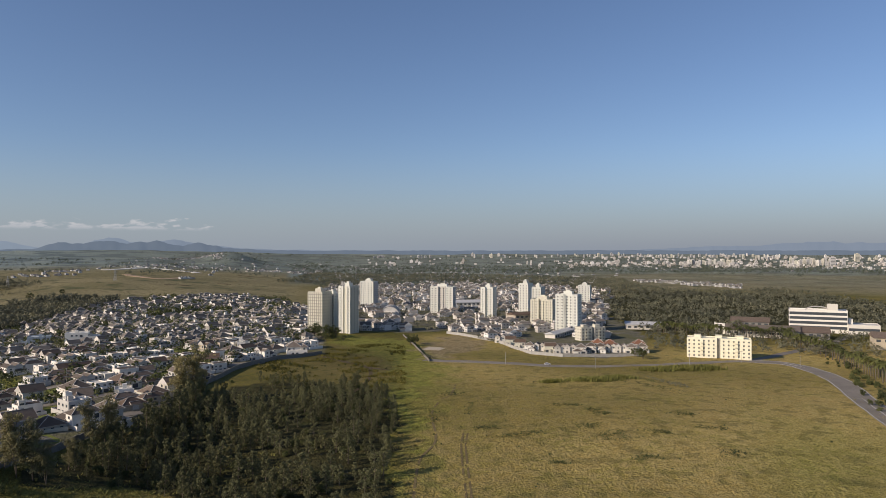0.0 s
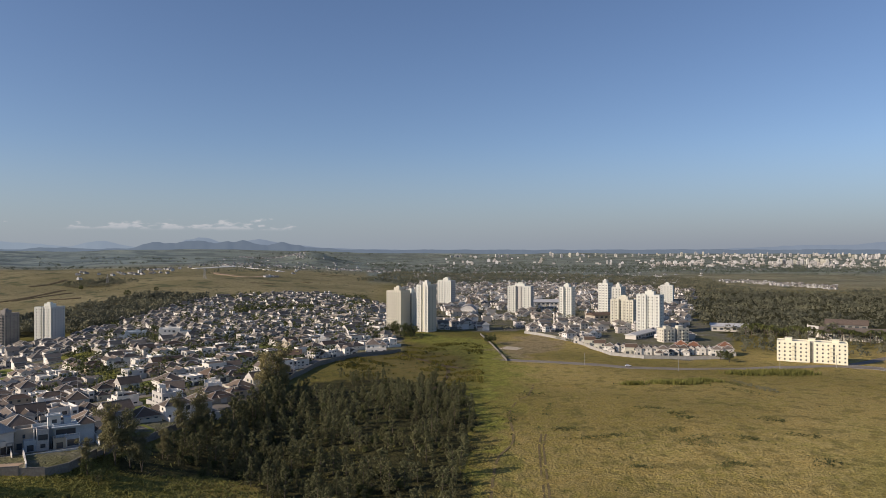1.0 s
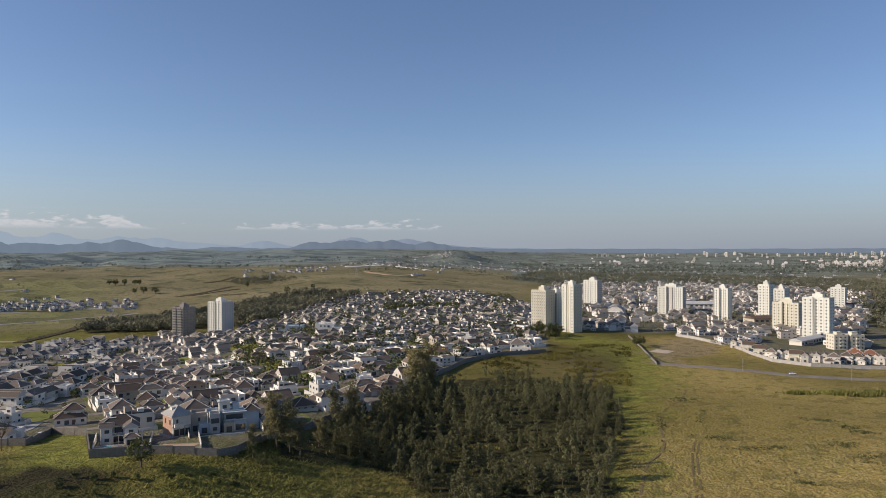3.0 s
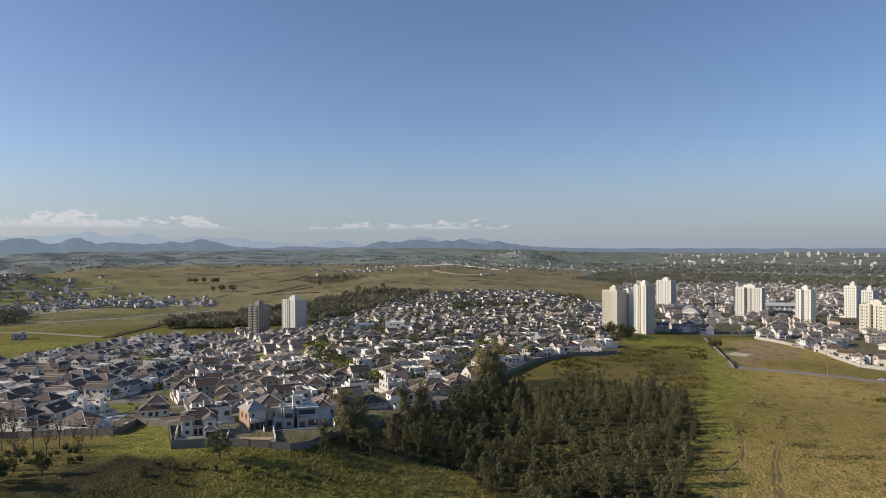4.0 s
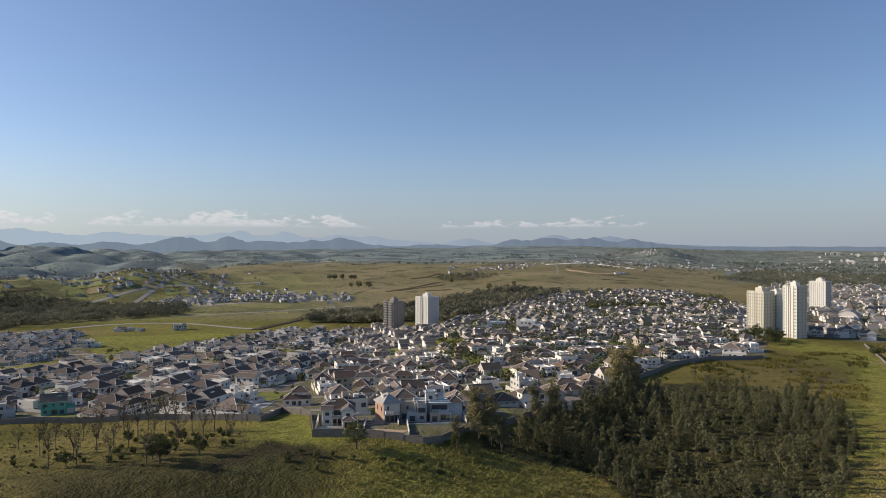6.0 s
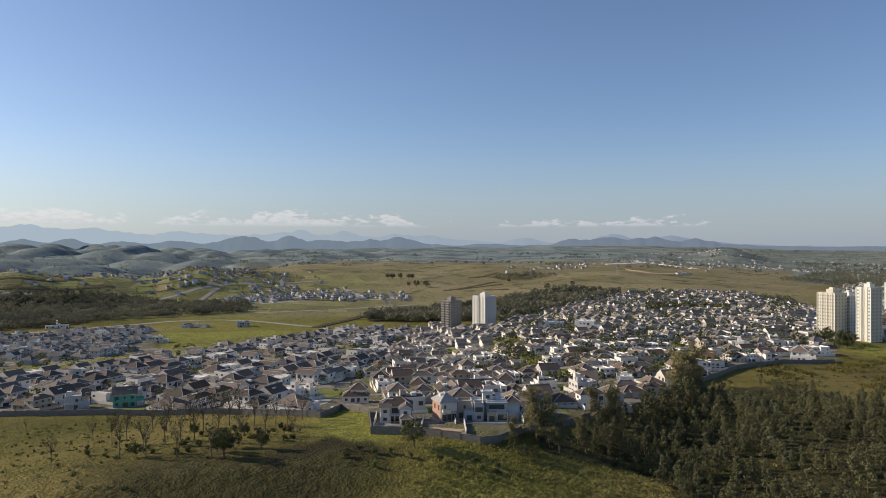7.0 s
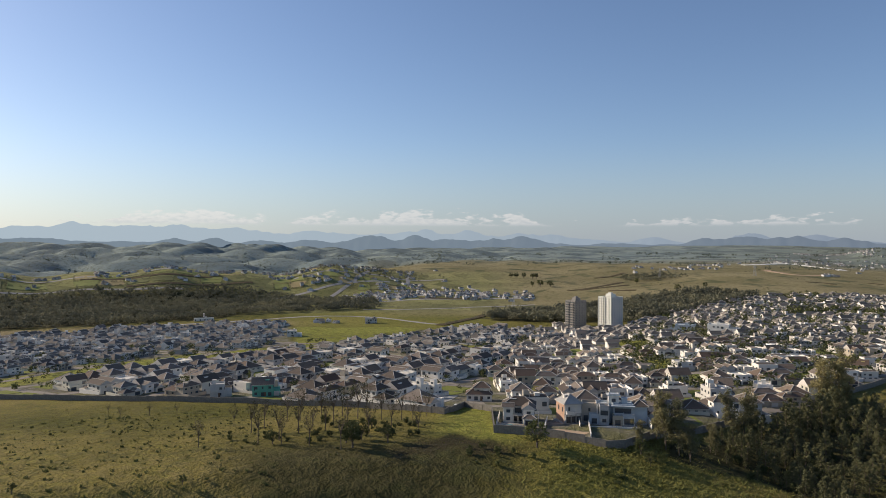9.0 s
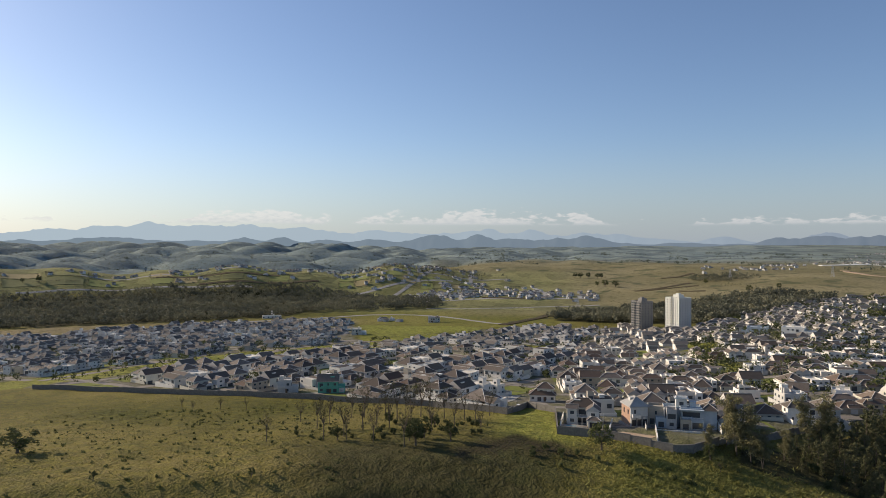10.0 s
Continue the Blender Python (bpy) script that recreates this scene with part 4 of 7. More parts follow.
add_parts(blue, ("roof_slab", (0.2, -1.4, 6.1, 9.2, 8, 6.45), M_BLUE, "overhanging pale blue roof slab"), ("roof_slab", (-1.2, 2.9, 9.3, 4.0, 7.3, 9.6), M_BLUE, ""), ("window_band", (1.6, -0.12, 3.4, 7.8, 0.03, 5.4), M_GLASS, ""), ("window_band", (-4.2, -3.92, 3.5, -1.3, -3.78, 5.2), M_GLASS, ""), ("window_band", (4.8, -3.12, 0.3, 8.4, -2.98, 2.4), M_GLASS, ""),
          ("window_band", (-10.4, -0.12, 0.5, -8.8, 0.03, 2.5), M_GLASS, ""), ("terrace", (-9, -9.5, -1.2, 9.5, -3.2, 0.06), M_PAVE, "pale paved pool terrace"), ("terrace_wall", (-9.2, -9.7, -1.5, 9.7, -9.5, 0.9), M_WHITE, ""), ("side_wall", (-12.4, -12, -1.5, -12.2, 6, 2.0), M_WHITE, ""), ("side_wall", (14.4, -8, -1.5, 14.6, 7, 2.2), M_WHITE, ""), ("pool", (-3.5, -8.3, 0.0, 4.5, -5.6, 0.12), M_POOL, "blue pool before the house"), ("fin_wall", (-5.4, -1.6, 0, -5.1, 1, 6.6), M_WHITE, ""))
columns(blue, ((4.4, -3.2), (8.6, -3.2)), 0, 3.0, M_WHITE)
railing(blue, 0.5, 8.7, -2.9, 3.1)
landmark(31.9, 304, 20, "pale grey house with dark tiled hip roof", V["wing"], M_GREY, M_TILE, 12, scale=(1.1, 1.1, 1))
landmark(40.2, 381, 35, "yellow two-storey house with brown tiled roof", V["hip2"], M_YELLOW, M_TILE2, 5)
landmark(45.2, 361, 45, "white and sand house with low brown roof and garage", ((-7, -4, 7, 4, 1, "hip"), (-3, -2, 6, 5, 2, "hip")), (M_WHITE, M_CREAM), M_TILE2, 6, clear=11)
landmark(26.8, 386, 30, "deep pink two-storey house with grey tiled gables", V["cross"], (M_PINK, M_WHITE), M_TILE, 8)
landmark(24.0, 400, 25, "tall white modern house with flat roofs", ((-5, -5, 4, 6, 2, "flat"), (-3, -7, 5, -5, 2, "flat")), M_WHITE, M_TILE, 9)
landmark(33.2, 386, 35, "white two-storey house with dark hip roof", V["hip2"], M_WHITE, M_TILE, 10)
landmark(62.1, 394, 60, "teal green rendered house with low grey roof", ((-7, -4, 5, 5, 2, "gable"), (5, -3, 9, 4, 1, "flat")), M_TEAL, M_TILE, 13, clear=12)
landmark(65.6, 397, 62, "modern pale grey box house with wide windows", ((-4, -4, 4, 5, 2, "flat"), (4, -3, 8, 4, 1, "flat")), M_GREY, M_TILE, 14, clear=10)
landmark(26.7, 689, 20, "three-storey white flat-roofed block", ((-13, -7, 5, 7, 3, "flat"), (5, -7, 13, 7, 2, "flat")), M_WHITE, M_TILE, 15, clear=22, size=4)
landmark(17.9, 508, 15, "yellow two-storey house above the wood", V["gable"], M_YELLOW, M_TILE2, 16)
landmark(11.6, 560, 15, "large white house with hipped roofs at the estate's edge", ((-8, -5, 4, 6, 2, "hip"), (4, -6, 9, 4, 2, "hip"), (-8, -8, 9, -6, 1, "flat")), M_WHITE, M_TILE, 17, clear=14)
landmark(29.4, 732, 25, "pale blue flat-roofed hall among the houses", ((-9, -7, 9, 7, 2, "flat"), (-14, -6, -9, 6, 1, "flat")), M_BLUE, M_TILE, 18, clear=20, size=4)
landmark(15.6, 585, 15, "white flat-roofed house with stacked volumes", V["box"], M_WHITE, M_TILE, 19)
landmark(53.9, 946, 55, "group of pale flat-roofed houses in the green lot", ((-8, -6, 2, 6, 2, "flat"), (2, -5, 9, 5, 2, "hip")), M_GREY, M_TILE, 20, clear=16)
landmark(59.9, 800, 60, "white house with wide flat roof beside the green lot", ((-8, -6, 4, 6, 2, "flat"), (4, -5, 10, 6, 1, "flat")), M_WHITE, M_TILE, 21, clear=16)
landmark(66.6, 1018, 70, "long low gate house with flat roof and a slim tower", ((-14, -4, 14, 4, 1, "flat"), (-1, -1, 1, 1, 3, "flat")), M_WHITE, M_TILE, 22, clear=20)

# streets and lots of the estate: two neighbourhoods, each with streets of its own direction


def clear_of(x, y, poly, d):
    return all(inside(poly, [x + d, x - d, x, x], [y, y, y + d, y - d]))


SPLIT = 46.5
for b, r in ((29.7, 780), (29.4, 755), (29.1, 730), (28.9, 705), (28.8, 680), (28.8, 650), (28.8, 625), (50.2, 347), (49.0, 349), (48.2, 360), (47.6, 372)):
    TAKEN.append((*polar(b, r), 7.0))
strip("road", ring_of((29.8, 792), (29.1, 730), (28.8, 680), (28.8, 615)), 11, M_PAVE, 0.13, "wide pale street between the houses", 6)
strip("road", ring_of((50.8, 345), (49.0, 349), (48.2, 360), (47.6, 380)), 10, M_PAVE, 0.13, "pale paved street junction by the wall", 4)
HOODS = ((15.0, Vector((-255, 300)), 58.0, 140.0, 13.6, "west"), (-40.0, Vector((-150, 330)), 51.0, 128.0, 11.8, "east"), (28.0, Vector((-600, 380)), 41.0, 104.0, 10.4, "far west"))
lots = random.Random(5)
LOTS = []
VERGE, LAWNS, KERB = [], [], []
for heading, origin, ROW, CROSS, LOT_W, hood in HOODS:
    west = hood != "east"
    e1 = Vector((-math.sin(radians(heading)), math.cos(radians(heading))))
    e2 = Vector((math.cos(radians(heading)), math.sin(radians(heading))))

    def mine(x, y):
        if any(inside(ring, [x + 4, x - 4, x, x, x], [y, y, y + 4, y - 4, y]).any() for ring in CLEARINGS):
            return False
        way, r = math.degrees(math.atan2(-x, y)), math.hypot(x, y)
        b = way + 0.012 * (r - 300)
        beyond = way > 57 and r > np.interp(way, (57, 70, 78, 85, 92), (700, 610, 550, 515, 535))
        return beyond == (hood == "far west") and (b > SPLIT) == west and bool(inside(ESTATE, [x], [y])[0]) and not inside(GREEN_LOT, [x], [y])[0]

    def bend(along, c):
        """The streets are not quite straight."""
        p = origin + e2 * (c + 7 * math.sin(along / 120 + c / 90)) + e1 * along
        return p

    def street(points):
        run = []
        for p in points + [None]:
            if p is not None and mine(p.x, p.y) and p.length < 1000:
                run.append((p.x, p.y))
            else:
                if len(run) > 3:
                    strip("road", run, 7.2, M_ASPHALT, 0.06, "asphalt street between the houses", 10)
                run = []
    for ri in range(-14, 20):
        s0 = ri * ROW
        street([bend(k * 10.0, s0) for k in range(-70, 110)])
        for side_ in (1, -1):
            c = s0 + side_ * (ROW - 7.2) / 4 + side_ * 3.8
            for k in range(-70, 110):
                along = k * LOT_W
                if (along % CROSS) < 11:
                    continue
                p = bend(along, c)
                x, y = p.x + lots.uniform(-0.8, 0.8), p.y + lots.uniform(-0.8, 0.8)
                pick, vacant, turn, sc = lots.choice((0, 1, 3, 4, 7, 8, 9, 5, 2, 1, 16, 10, 13, 14, 15, 12, 9, 11, 17, 6, 2) if west else (0, 1, 4, 6, 7, 9, 3, 11, 8, 12, 14, 15, 16, 13, 9, 3, 14, 8, 15, 6, 13, 4)), lots.random() < 0.19, lots.uniform(-3, 3), lots.uniform(0.92, 1.08)
                back = 180 if lots.random() < 0.12 else 0
                if not west and p.length < 640 and math.degrees(math.atan2(-x, y)) > 23:
                    pick = (0, 1, 2, 10, 12, 17, 4, 6, 7, 16, 5, 11, 13, 3, 9, 1, 7, 8, 14)[int(turn * 1000) % 19]
                if not west and p.length > 430 and math.degrees(math.atan2(-x, y)) < 26 and (turn * 37) % 1 < (0.4 if p.length < 780 else 0.12):
                    pick = (2, 12, 17, 5)[int(turn * 1000) % 4]
                if not mine(x, y) or not clear_of(x, y, ESTATE, 7.5) or any(inside(GREEN_STRIP, [x + 8, x - 8, x, x, x], [y, y, y + 8, y - 8, y])):
                    continue
                if any((x - a) ** 2 + (y - b) ** 2 < q * q * 1.6 for a, b, q in TAKEN):
                    continue
                if 30.5 < math.degrees(math.atan2(-x, y)) < 44.6 and p.length < 318:
                    continue
                if vacant:
                    if math.hypot(x, y) < 640:
                        LAWNS.append((x, y, heading))
                    continue
                if any((x - t[1]) ** 2 + (y - t[2]) ** 2 < {"west": 105, "east": 76, "far west": 70}[hood] for t in LOTS):
                    continue
                VERGE.append(tuple(bend(along + LOT_W / 2, s0 + side_ * 5.0)))
                kerb = bend(along + LOT_W * 0.4, s0 + side_ * 2.7)
                KERB.append((kerb.length, kerb.x, kerb.y, heading, tuple(bend(along, s0 + side_ * 4.4))))
                LOTS.append((p.length, x, y, heading + (-90 if side_ > 0 else 90) + turn + back, pick, sc * {"west": 1.0, "east": 0.88, "far west": 0.78}[hood]))
    for k in range(-8, 11):
        street([bend(k * CROSS + 5.5 - LOT_W / 2, j * 10.0) for j in range(-80, 100)])
LOTS.sort()
for i, (r, x, y, rz, pick, sc) in enumerate(LOTS[:310]):
    put_house("near" if i < 46 else "mid", pick, seat(x, y, rz, (1.06 * sc * lots.uniform(0.88, 1.08), 0.98 * sc * lots.uniform(0.86, 1.06), 0.92 * sc * lots.uniform(0.88, 1.05))))
for x, y, heading in LAWNS:
    d = Vector((-math.sin(radians(heading + 90)), math.cos(radians(heading + 90)))) * 10
    strip("lawn", [(x - d.x, y - d.y), (x + d.x, y + d.y)], 13, M_LAWN, 0.1, "vacant grassy building lot", 5, "lawn")
far_lots = [(x, y, rz, pick, sc) for r, x, y, rz, pick, sc in LOTS[310:]]


M_FARWALL = surface("far_house_walls", (0.76, 0.725, 0.655), (0.82, 0.79, 0.725), 0.2, 0.9, 1.0, (0.29, 0.27, 0.24), island=True)
M_FARWHITE = surface("distant_white_walls", (0.66, 0.65, 0.62), (0.74, 0.73, 0.70), 0.2, 0.9, 1.0, (0.30, 0.29, 0.28), island=True)
M_FARROOF = surface("far_house_roofs", (0.085, 0.08, 0.074), (0.145, 0.136, 0.124), 0.2, 0.9, 1.0, (0.20, 0.176, 0.15), island=True)


def plain_house(key, far_off, lot_walls):
    """Walls, roofs and windows of a house too far off to tell its parts."""
    q = Geo()
    for vi, (x0, y0, x1, y1, fl, roof) in enumerate(V[key]):
        if roof in ("flat", "sunk"):
            q.open_box(x0, y0, -2, x1, y1, fl * 3.0, 0.7, 0.3, 0)
            if roof == "sunk":
                q.hip(x0 + 0.5, y0 + 0.5, x1 - 0.5, y1 - 0.5, fl * 3.0 + 0.3, 1.2, 0.1, 1, True)
        else:
            q.box(x0, y0, -2, x1, y1, fl * 3.0, 0)
            q.hip(x0, y0, x1, y1, fl * 3.0 + 0.2, min(x1 - x0, y1 - y0) * 0.35 + 0.2, 0.75, 1, roof == "gable", 0)
        for sx in () if far_off and vi else (0.5,) if far_off else (0.3, 0.7):
            xx, yy = x0 + (x1 - x0) * sx, y0 + (y1 - y0) * sx
            for k in range(fl):
                q.box(xx - 0.7, y0 - 0.05, k * 3 + 1, xx + 0.7, y0 + 0.02, k * 3 + 2.2, 2)
                q.box(x0 - 0.05, yy - 0.7, k * 3 + 1, x0 + 0.02, yy + 0.7, k * 3 + 2.2, 2)
                q.box(xx - 0.7, y1 - 0.02, k * 3 + 1, xx + 0.7, y1 + 0.05, k * 3 + 2.2, 2)
    if lot_walls:
        q.box(-6.3, -7, -2, -6.1, 11.7, 2.0, 0).box(-6.1, 11.5, -2, 6.3, 11.7, 2.0, 0)
    return q


def far_houses(name, spots, label, lot_walls=False, walls=M_FARWALL):
    """Many small houses too far off to tell their parts."""
    g = Geo()
    small_ = 0.66 if walls is M_FARWHITE else 1.0
    for x, y, rz, pick, *own in spots:
        small_ = min(1.0, own[0] / 0.88) if own else small_
        m = Matrix.Translation((x, y, ground_at(x, y) - 0.3)) @ Matrix.Rotation(radians(rz), 4, "Z") @ Matrix.Diagonal((small_ * lots.uniform(0.8, 1.05), small_ * lots.uniform(0.78, 0.95), small_ * lots.uniform(0.76, 0.98), 1))
        q = plain_house(KINDS[pick % len(KINDS)][0], math.hypot(x, y) > 760, lot_walls)
        k = len(g.v)
        g.v.extend([tuple(m @ Vector(v)) for v in q.v])
        g.f.extend([tuple(i + k for i in f) for f in q.f])
        g.m.extend(q.m)
    return tagged(part(name, g, (walls, M_FARROOF, M_GLASS)), label, "houses", kind="stuff")


far_houses("far_houses", far_lots, "crowd of pale houses with grey-brown roofs, far off", True)

# ---- tower blocks ----
M_TOWER = surface("tower_render", (0.64, 0.645, 0.575), (0.72, 0.725, 0.66), 0.4, 0.9, 3.0, (0.56, 0.56, 0.50))
M_PALE = surface("pale_yellow_render", (0.80, 0.75, 0.56), (0.86, 0.82, 0.64), 0.4, 0.9, 3.0)


def tower(bearing, rng, rz, w, d, floors, wall, label, bays=4, balcony=False, group="tower blocks", notch=0.0, flank=None, bare=False):
    """A tower: body with a parapet, piers, a recessed core, window rows, balconies, roof house."""
    x, y = polar(bearing, rng)
    ob = thing("tower_block", label, "tower block", group)
    ob.matrix_basis = pose(x, y, ground_at(x, y), 0, 0, rz)
    H = floors * 2.9 + 1.0
    if notch:
        # two slabs joined by a set-back core
        for s in (-1, 1):
            a, b = sorted((s * notch / 2, s * w / 2))
            part("body", Geo().open_box(a, -d / 2, -2, b, d / 2, H, 1.1, 0.3), wall, ob)
        part("core", Geo().open_box(-notch / 2, -d / 2 + 2.0, -2, notch / 2, d / 2 - 1.5, H, 1.1, 0.3), flank or wall, ob)
    else:
        part("body", Geo().open_box(-w / 2, -d / 2, -2, w / 2, d / 2, H, 1.1, 0.3), wall, ob)
    if flank:
        part("flank_panel", Geo().box(w / 2, -d / 2 + 0.8, 0, w / 2 + 0.12, d / 2 - 0.8, H + 0.6), flank, ob)
    for k in range(bays + 1):
        xx = -w / 2 + w * k / bays
        part("pier", Geo().box(xx - 0.3, -d / 2 - 0.35, -1, xx + 0.3, -d / 2 + 0.05, H + 0.7), wall, ob)
    rh = part("roof_house", Geo().open_box(-w * 0.2, -d * 0.2, H, w * 0.2, d * 0.22, H + 3.6, 0.4), wall, ob)
    part("tank", Geo().box(-w * 0.1, -d * 0.1, H + 3.6, w * 0.1, d * 0.1, H + 5.4), wall, rh)
    q = Geo()
    def pane(x0, y0, x1, y1, z0, z1):
        q.box(min(x0, x1), min(y0, y1), z0, max(x0, x1), max(y0, y1), z1)
    nb = max(2, int(d / 3.6))
    for f in range(floors):
        z = 1.7 + f * 2.9
        for k in range(bays):
            xx, ww = -w / 2 + w * (k + 0.5) / bays, min(1.2, w / bays * 0.32) / 2
            set_back = 2.0 if notch and abs(xx) < notch / 2 else 0.0
            # unfinished tower: wide dark panes stand in for its shaded open floors
            if bare:
                ww = w / bays * 0.44
            pane(xx - ww, -d / 2 - 0.06 + set_back, xx + ww, -d / 2 + 0.03 + set_back, z - 0.4 * bare, z + 1.2 + 0.3 * bare)
            pane(xx - ww * 0.7, d / 2 - 0.03, xx + ww * 0.7, d / 2 + 0.06, z, z + 1.2)
        for k in range(nb):
            yy = -d / 2 + d * (k + 0.5) / nb
            pane(-w / 2 - 0.06, yy - 0.4 - 0.9 * bare, -w / 2 + 0.03, yy + 0.4 + 0.9 * bare, z, z + 1.0 + 0.5 * bare)
            off = 0.12 if flank else 0.0
            pane(w / 2 - 0.03 + off, yy - 0.4, w / 2 + 0.06 + off, yy + 0.4, z, z + 1.0)
    tagged(part("window_row_set", q, M_GLASS, ob, "rows of small dark windows"), kind="stuff")
    if balcony:
        for f in range(floors):
            z = 0.9 + f * 2.9
            for sx in (-1, 1):
                cx, b = sx * w * 0.25, w * 0.17
                part("balcony", Geo().open_box(cx - b, -d / 2 - 1.5, z, cx + b, -d / 2 - 0.36, z + 0.2, 0.9, 0.12), wall, ob)
    return ob


tower(9.75, 706, -28, 17, 15, 13, M_CREAM, "cream tower block with dense rows of dark windows", 7)
tower(8.75, 722, -28, 12, 12, 12, M_TOWER, "white tower block with narrow windows", 3)
tower(7.5, 700, -32, 14, 13, 15, M_TOWER, "tall white tower block with plain flanks", 4, notch=4.0, flank=M_CREAM)
tower(5.9, 1010, -20, 20, 15, 12, M_TOWER, "white and grey tower block behind the church", 4, flank=M_GREY)
tower(0.0, 918, -18, 30, 13, 11, M_TOWER, "broad white tower block with a recessed grey core", 6, notch=9.0, flank=M_GREY)
tower(-3.65, 850, -25, 15, 13, 12, M_TOWER, "tall plain white tower block", 3, notch=4.0)
tower(-6.6, 830, -28, 11, 15, 14, M_TOWER, "slim white tower block in a row", 3)
tower(-7.6, 800, -28, 10, 14, 13, M_TOWER, "white tower block with flat end wall", 3)
tower(-8.0, 770, -28, 24, 14, 9, M_CREAM, "cream tower block with recessed core", 6, notch=6.0, flank=M_CREAM)
tower(-9.95, 724, -28, 22, 14, 12, M_TOWER, "tall pale tower block with bay columns", 5, notch=6.0)
tower(-11.2, 1100, -20, 17, 15, 9, M_TOWER, "white tower block beyond the row", 4)
tower(37.6, 854, -12, 17, 17, 11, M_RAWCONC, "unfinished grey concrete tower block with open floors", 4, True, bare=True)
tower(34.95, 828, -10, 20, 18, 12, M_TOWER, "white tower block with grey sides", 4, notch=4.0, flank=M_GREY)


def apartment_block(bearing, rng, rz, w, d, floors, label, wall=M_PALE, towers=3):
    x, y = polar(bearing, rng)
    ob = thing("apartment_block", label, "apartment block")
    ob.matrix_basis = pose(x, y, ground_at(x, y), 0, 0, rz)
    H = floors * 2.75 + 0.3
    for s in (-1, 1):
        g = Geo().open_box(min(s * 1.2, s * w / 2), -d / 2, -2, max(s * 1.2, s * w / 2), d / 2, H, 0.6)
        part("body", g, wall, ob)
    part("stair_core", Geo().box(-1.2, -d / 2 + 2, -2, 1.2, d / 2 - 2, H + 0.5), M_CONC, ob)
    for k in range(towers):
        cx = -w / 2 + w * (k + 0.5) / towers
        part("roof_house", Geo().box(cx - 2.2, -2.5, H - 0.4, cx + 2.2, 2.5, H + 2.2).box(cx - 2.5, -2.8, H + 2.2, cx + 2.5, 2.8, H + 2.4), wall, ob)
    win = window_mesh(1.0, 1.1)
    for k in range(1, floors):
        for s in (-1, 1):
            part("balcony", Geo().open_box(s * w * 0.27 - 1.3, -d / 2 - 1.1, k * 2.75, s * w * 0.27 + 1.3, -d / 2, k * 2.75 + 0.15, 0.85, 0.1), wall, ob)
    for k in range(floors):
        n = int(w / 3.2)
        for i in range(n):
            xx = -w / 2 + w * (i + 0.5) / n
            if abs(xx) < 2.2:
                continue
            part("window", win, None, ob, at=pose(xx, -d / 2 - 0.04, 1.0 + k * 2.75))
        for i in range(3):
            part("window", win, None, ob, at=pose(-w / 2 - 0.04, -d / 2 + d * (i + 0.5) / 3, 1.0 + k * 2.75, 0, 0, 270))
    return ob


apartment_block(-21.05, 572, -21, 44.5, 13, 5, "long cream five-storey apartment block by the road")
apartment_block(-11.6, 655, 18, 24, 12, 4, "small cream four-storey apartment block", M_CREAM, towers=2)


def office(bearing, rng, rz):
    """White office with long window bands and an arched roof sign frame."""
    x, y = polar(bearing, rng)
    ob = thing("office_building", "long white office building with dark window bands", "office building")
    ob.matrix_basis = pose(x, y, ground_at(x, y), 0, 0, rz)
    part("body", Geo().open_box(-25.5, -10, -2, 25.5, 10, 20.6, 1.0), M_WHITE, ob)
    for k in range(4):
        part("window_band", Geo().box(-25.1, -10.14, 3.2 + k * 4.5, 25.1, -9.9, 5.9 + k * 4.5), M_GLASS, ob)
        part("window_band", Geo().box(-25.64, -9.4, 3.2 + k * 4.5, -25.4, 9.4, 5.9 + k * 4.5), M_GLASS, ob)
    part("roof_plant", Geo().open_box(8.5, -5, 20, 17.5, 5, 26, 1.0), M_WHITE, ob)
    g = Geo()
    for k in range(14):
        a, b = math.pi * k / 14, math.pi * (k + 1) / 14
        g.tube((11 * math.cos(a), -3, 20.2 + 4.4 * math.sin(a)), (11 * math.cos(b), -3, 20.2 + 4.4 * math.sin(b)), 0.6, 0.6, 6)
    part("roof_arch", g, M_CONC, ob)
    part("stair_tower", Geo().box(26.5, -6, -2, 30, 2, 13).box(26.2, -6.3, 13, 30.3, 2.3, 13.4), M_WHITE, ob)
    part("wing", Geo().open_box(25.5, -16, -2, 52, 8, 8.4, 0.6), M_WHITE, ob)
    part("wing_window_band", Geo().box(26, -16.12, 3.0, 51.5, -15.9, 5.6), M_GLASS, ob)
    return ob


office(-27.6, 800, -25)


def shed(bearing, rng, rz, w, d, h, roof, label, wall=M_WHITE):
    x, y = polar(bearing, rng)
    ob = thing("hall", label, "hall")
    ob.matrix_basis = pose(x, y, ground_at(x, y), 0, 0, rz)
    part("body", Geo().box(-w / 2, -d / 2, -2, w / 2, d / 2, h), wall, ob)
    part("roof", Geo().hip(-w / 2, -d / 2, w / 2, d / 2, h + 0.2, d * 0.16, 1.0, 0, True), roof, ob)
    for k in range(int(w / 6)):
        part("window", window_mesh(3.2, 2.0), None, ob, at=pose(-w / 2 + 3 + k * 6, -d / 2 - 0.04, h - 3.2))
    return ob


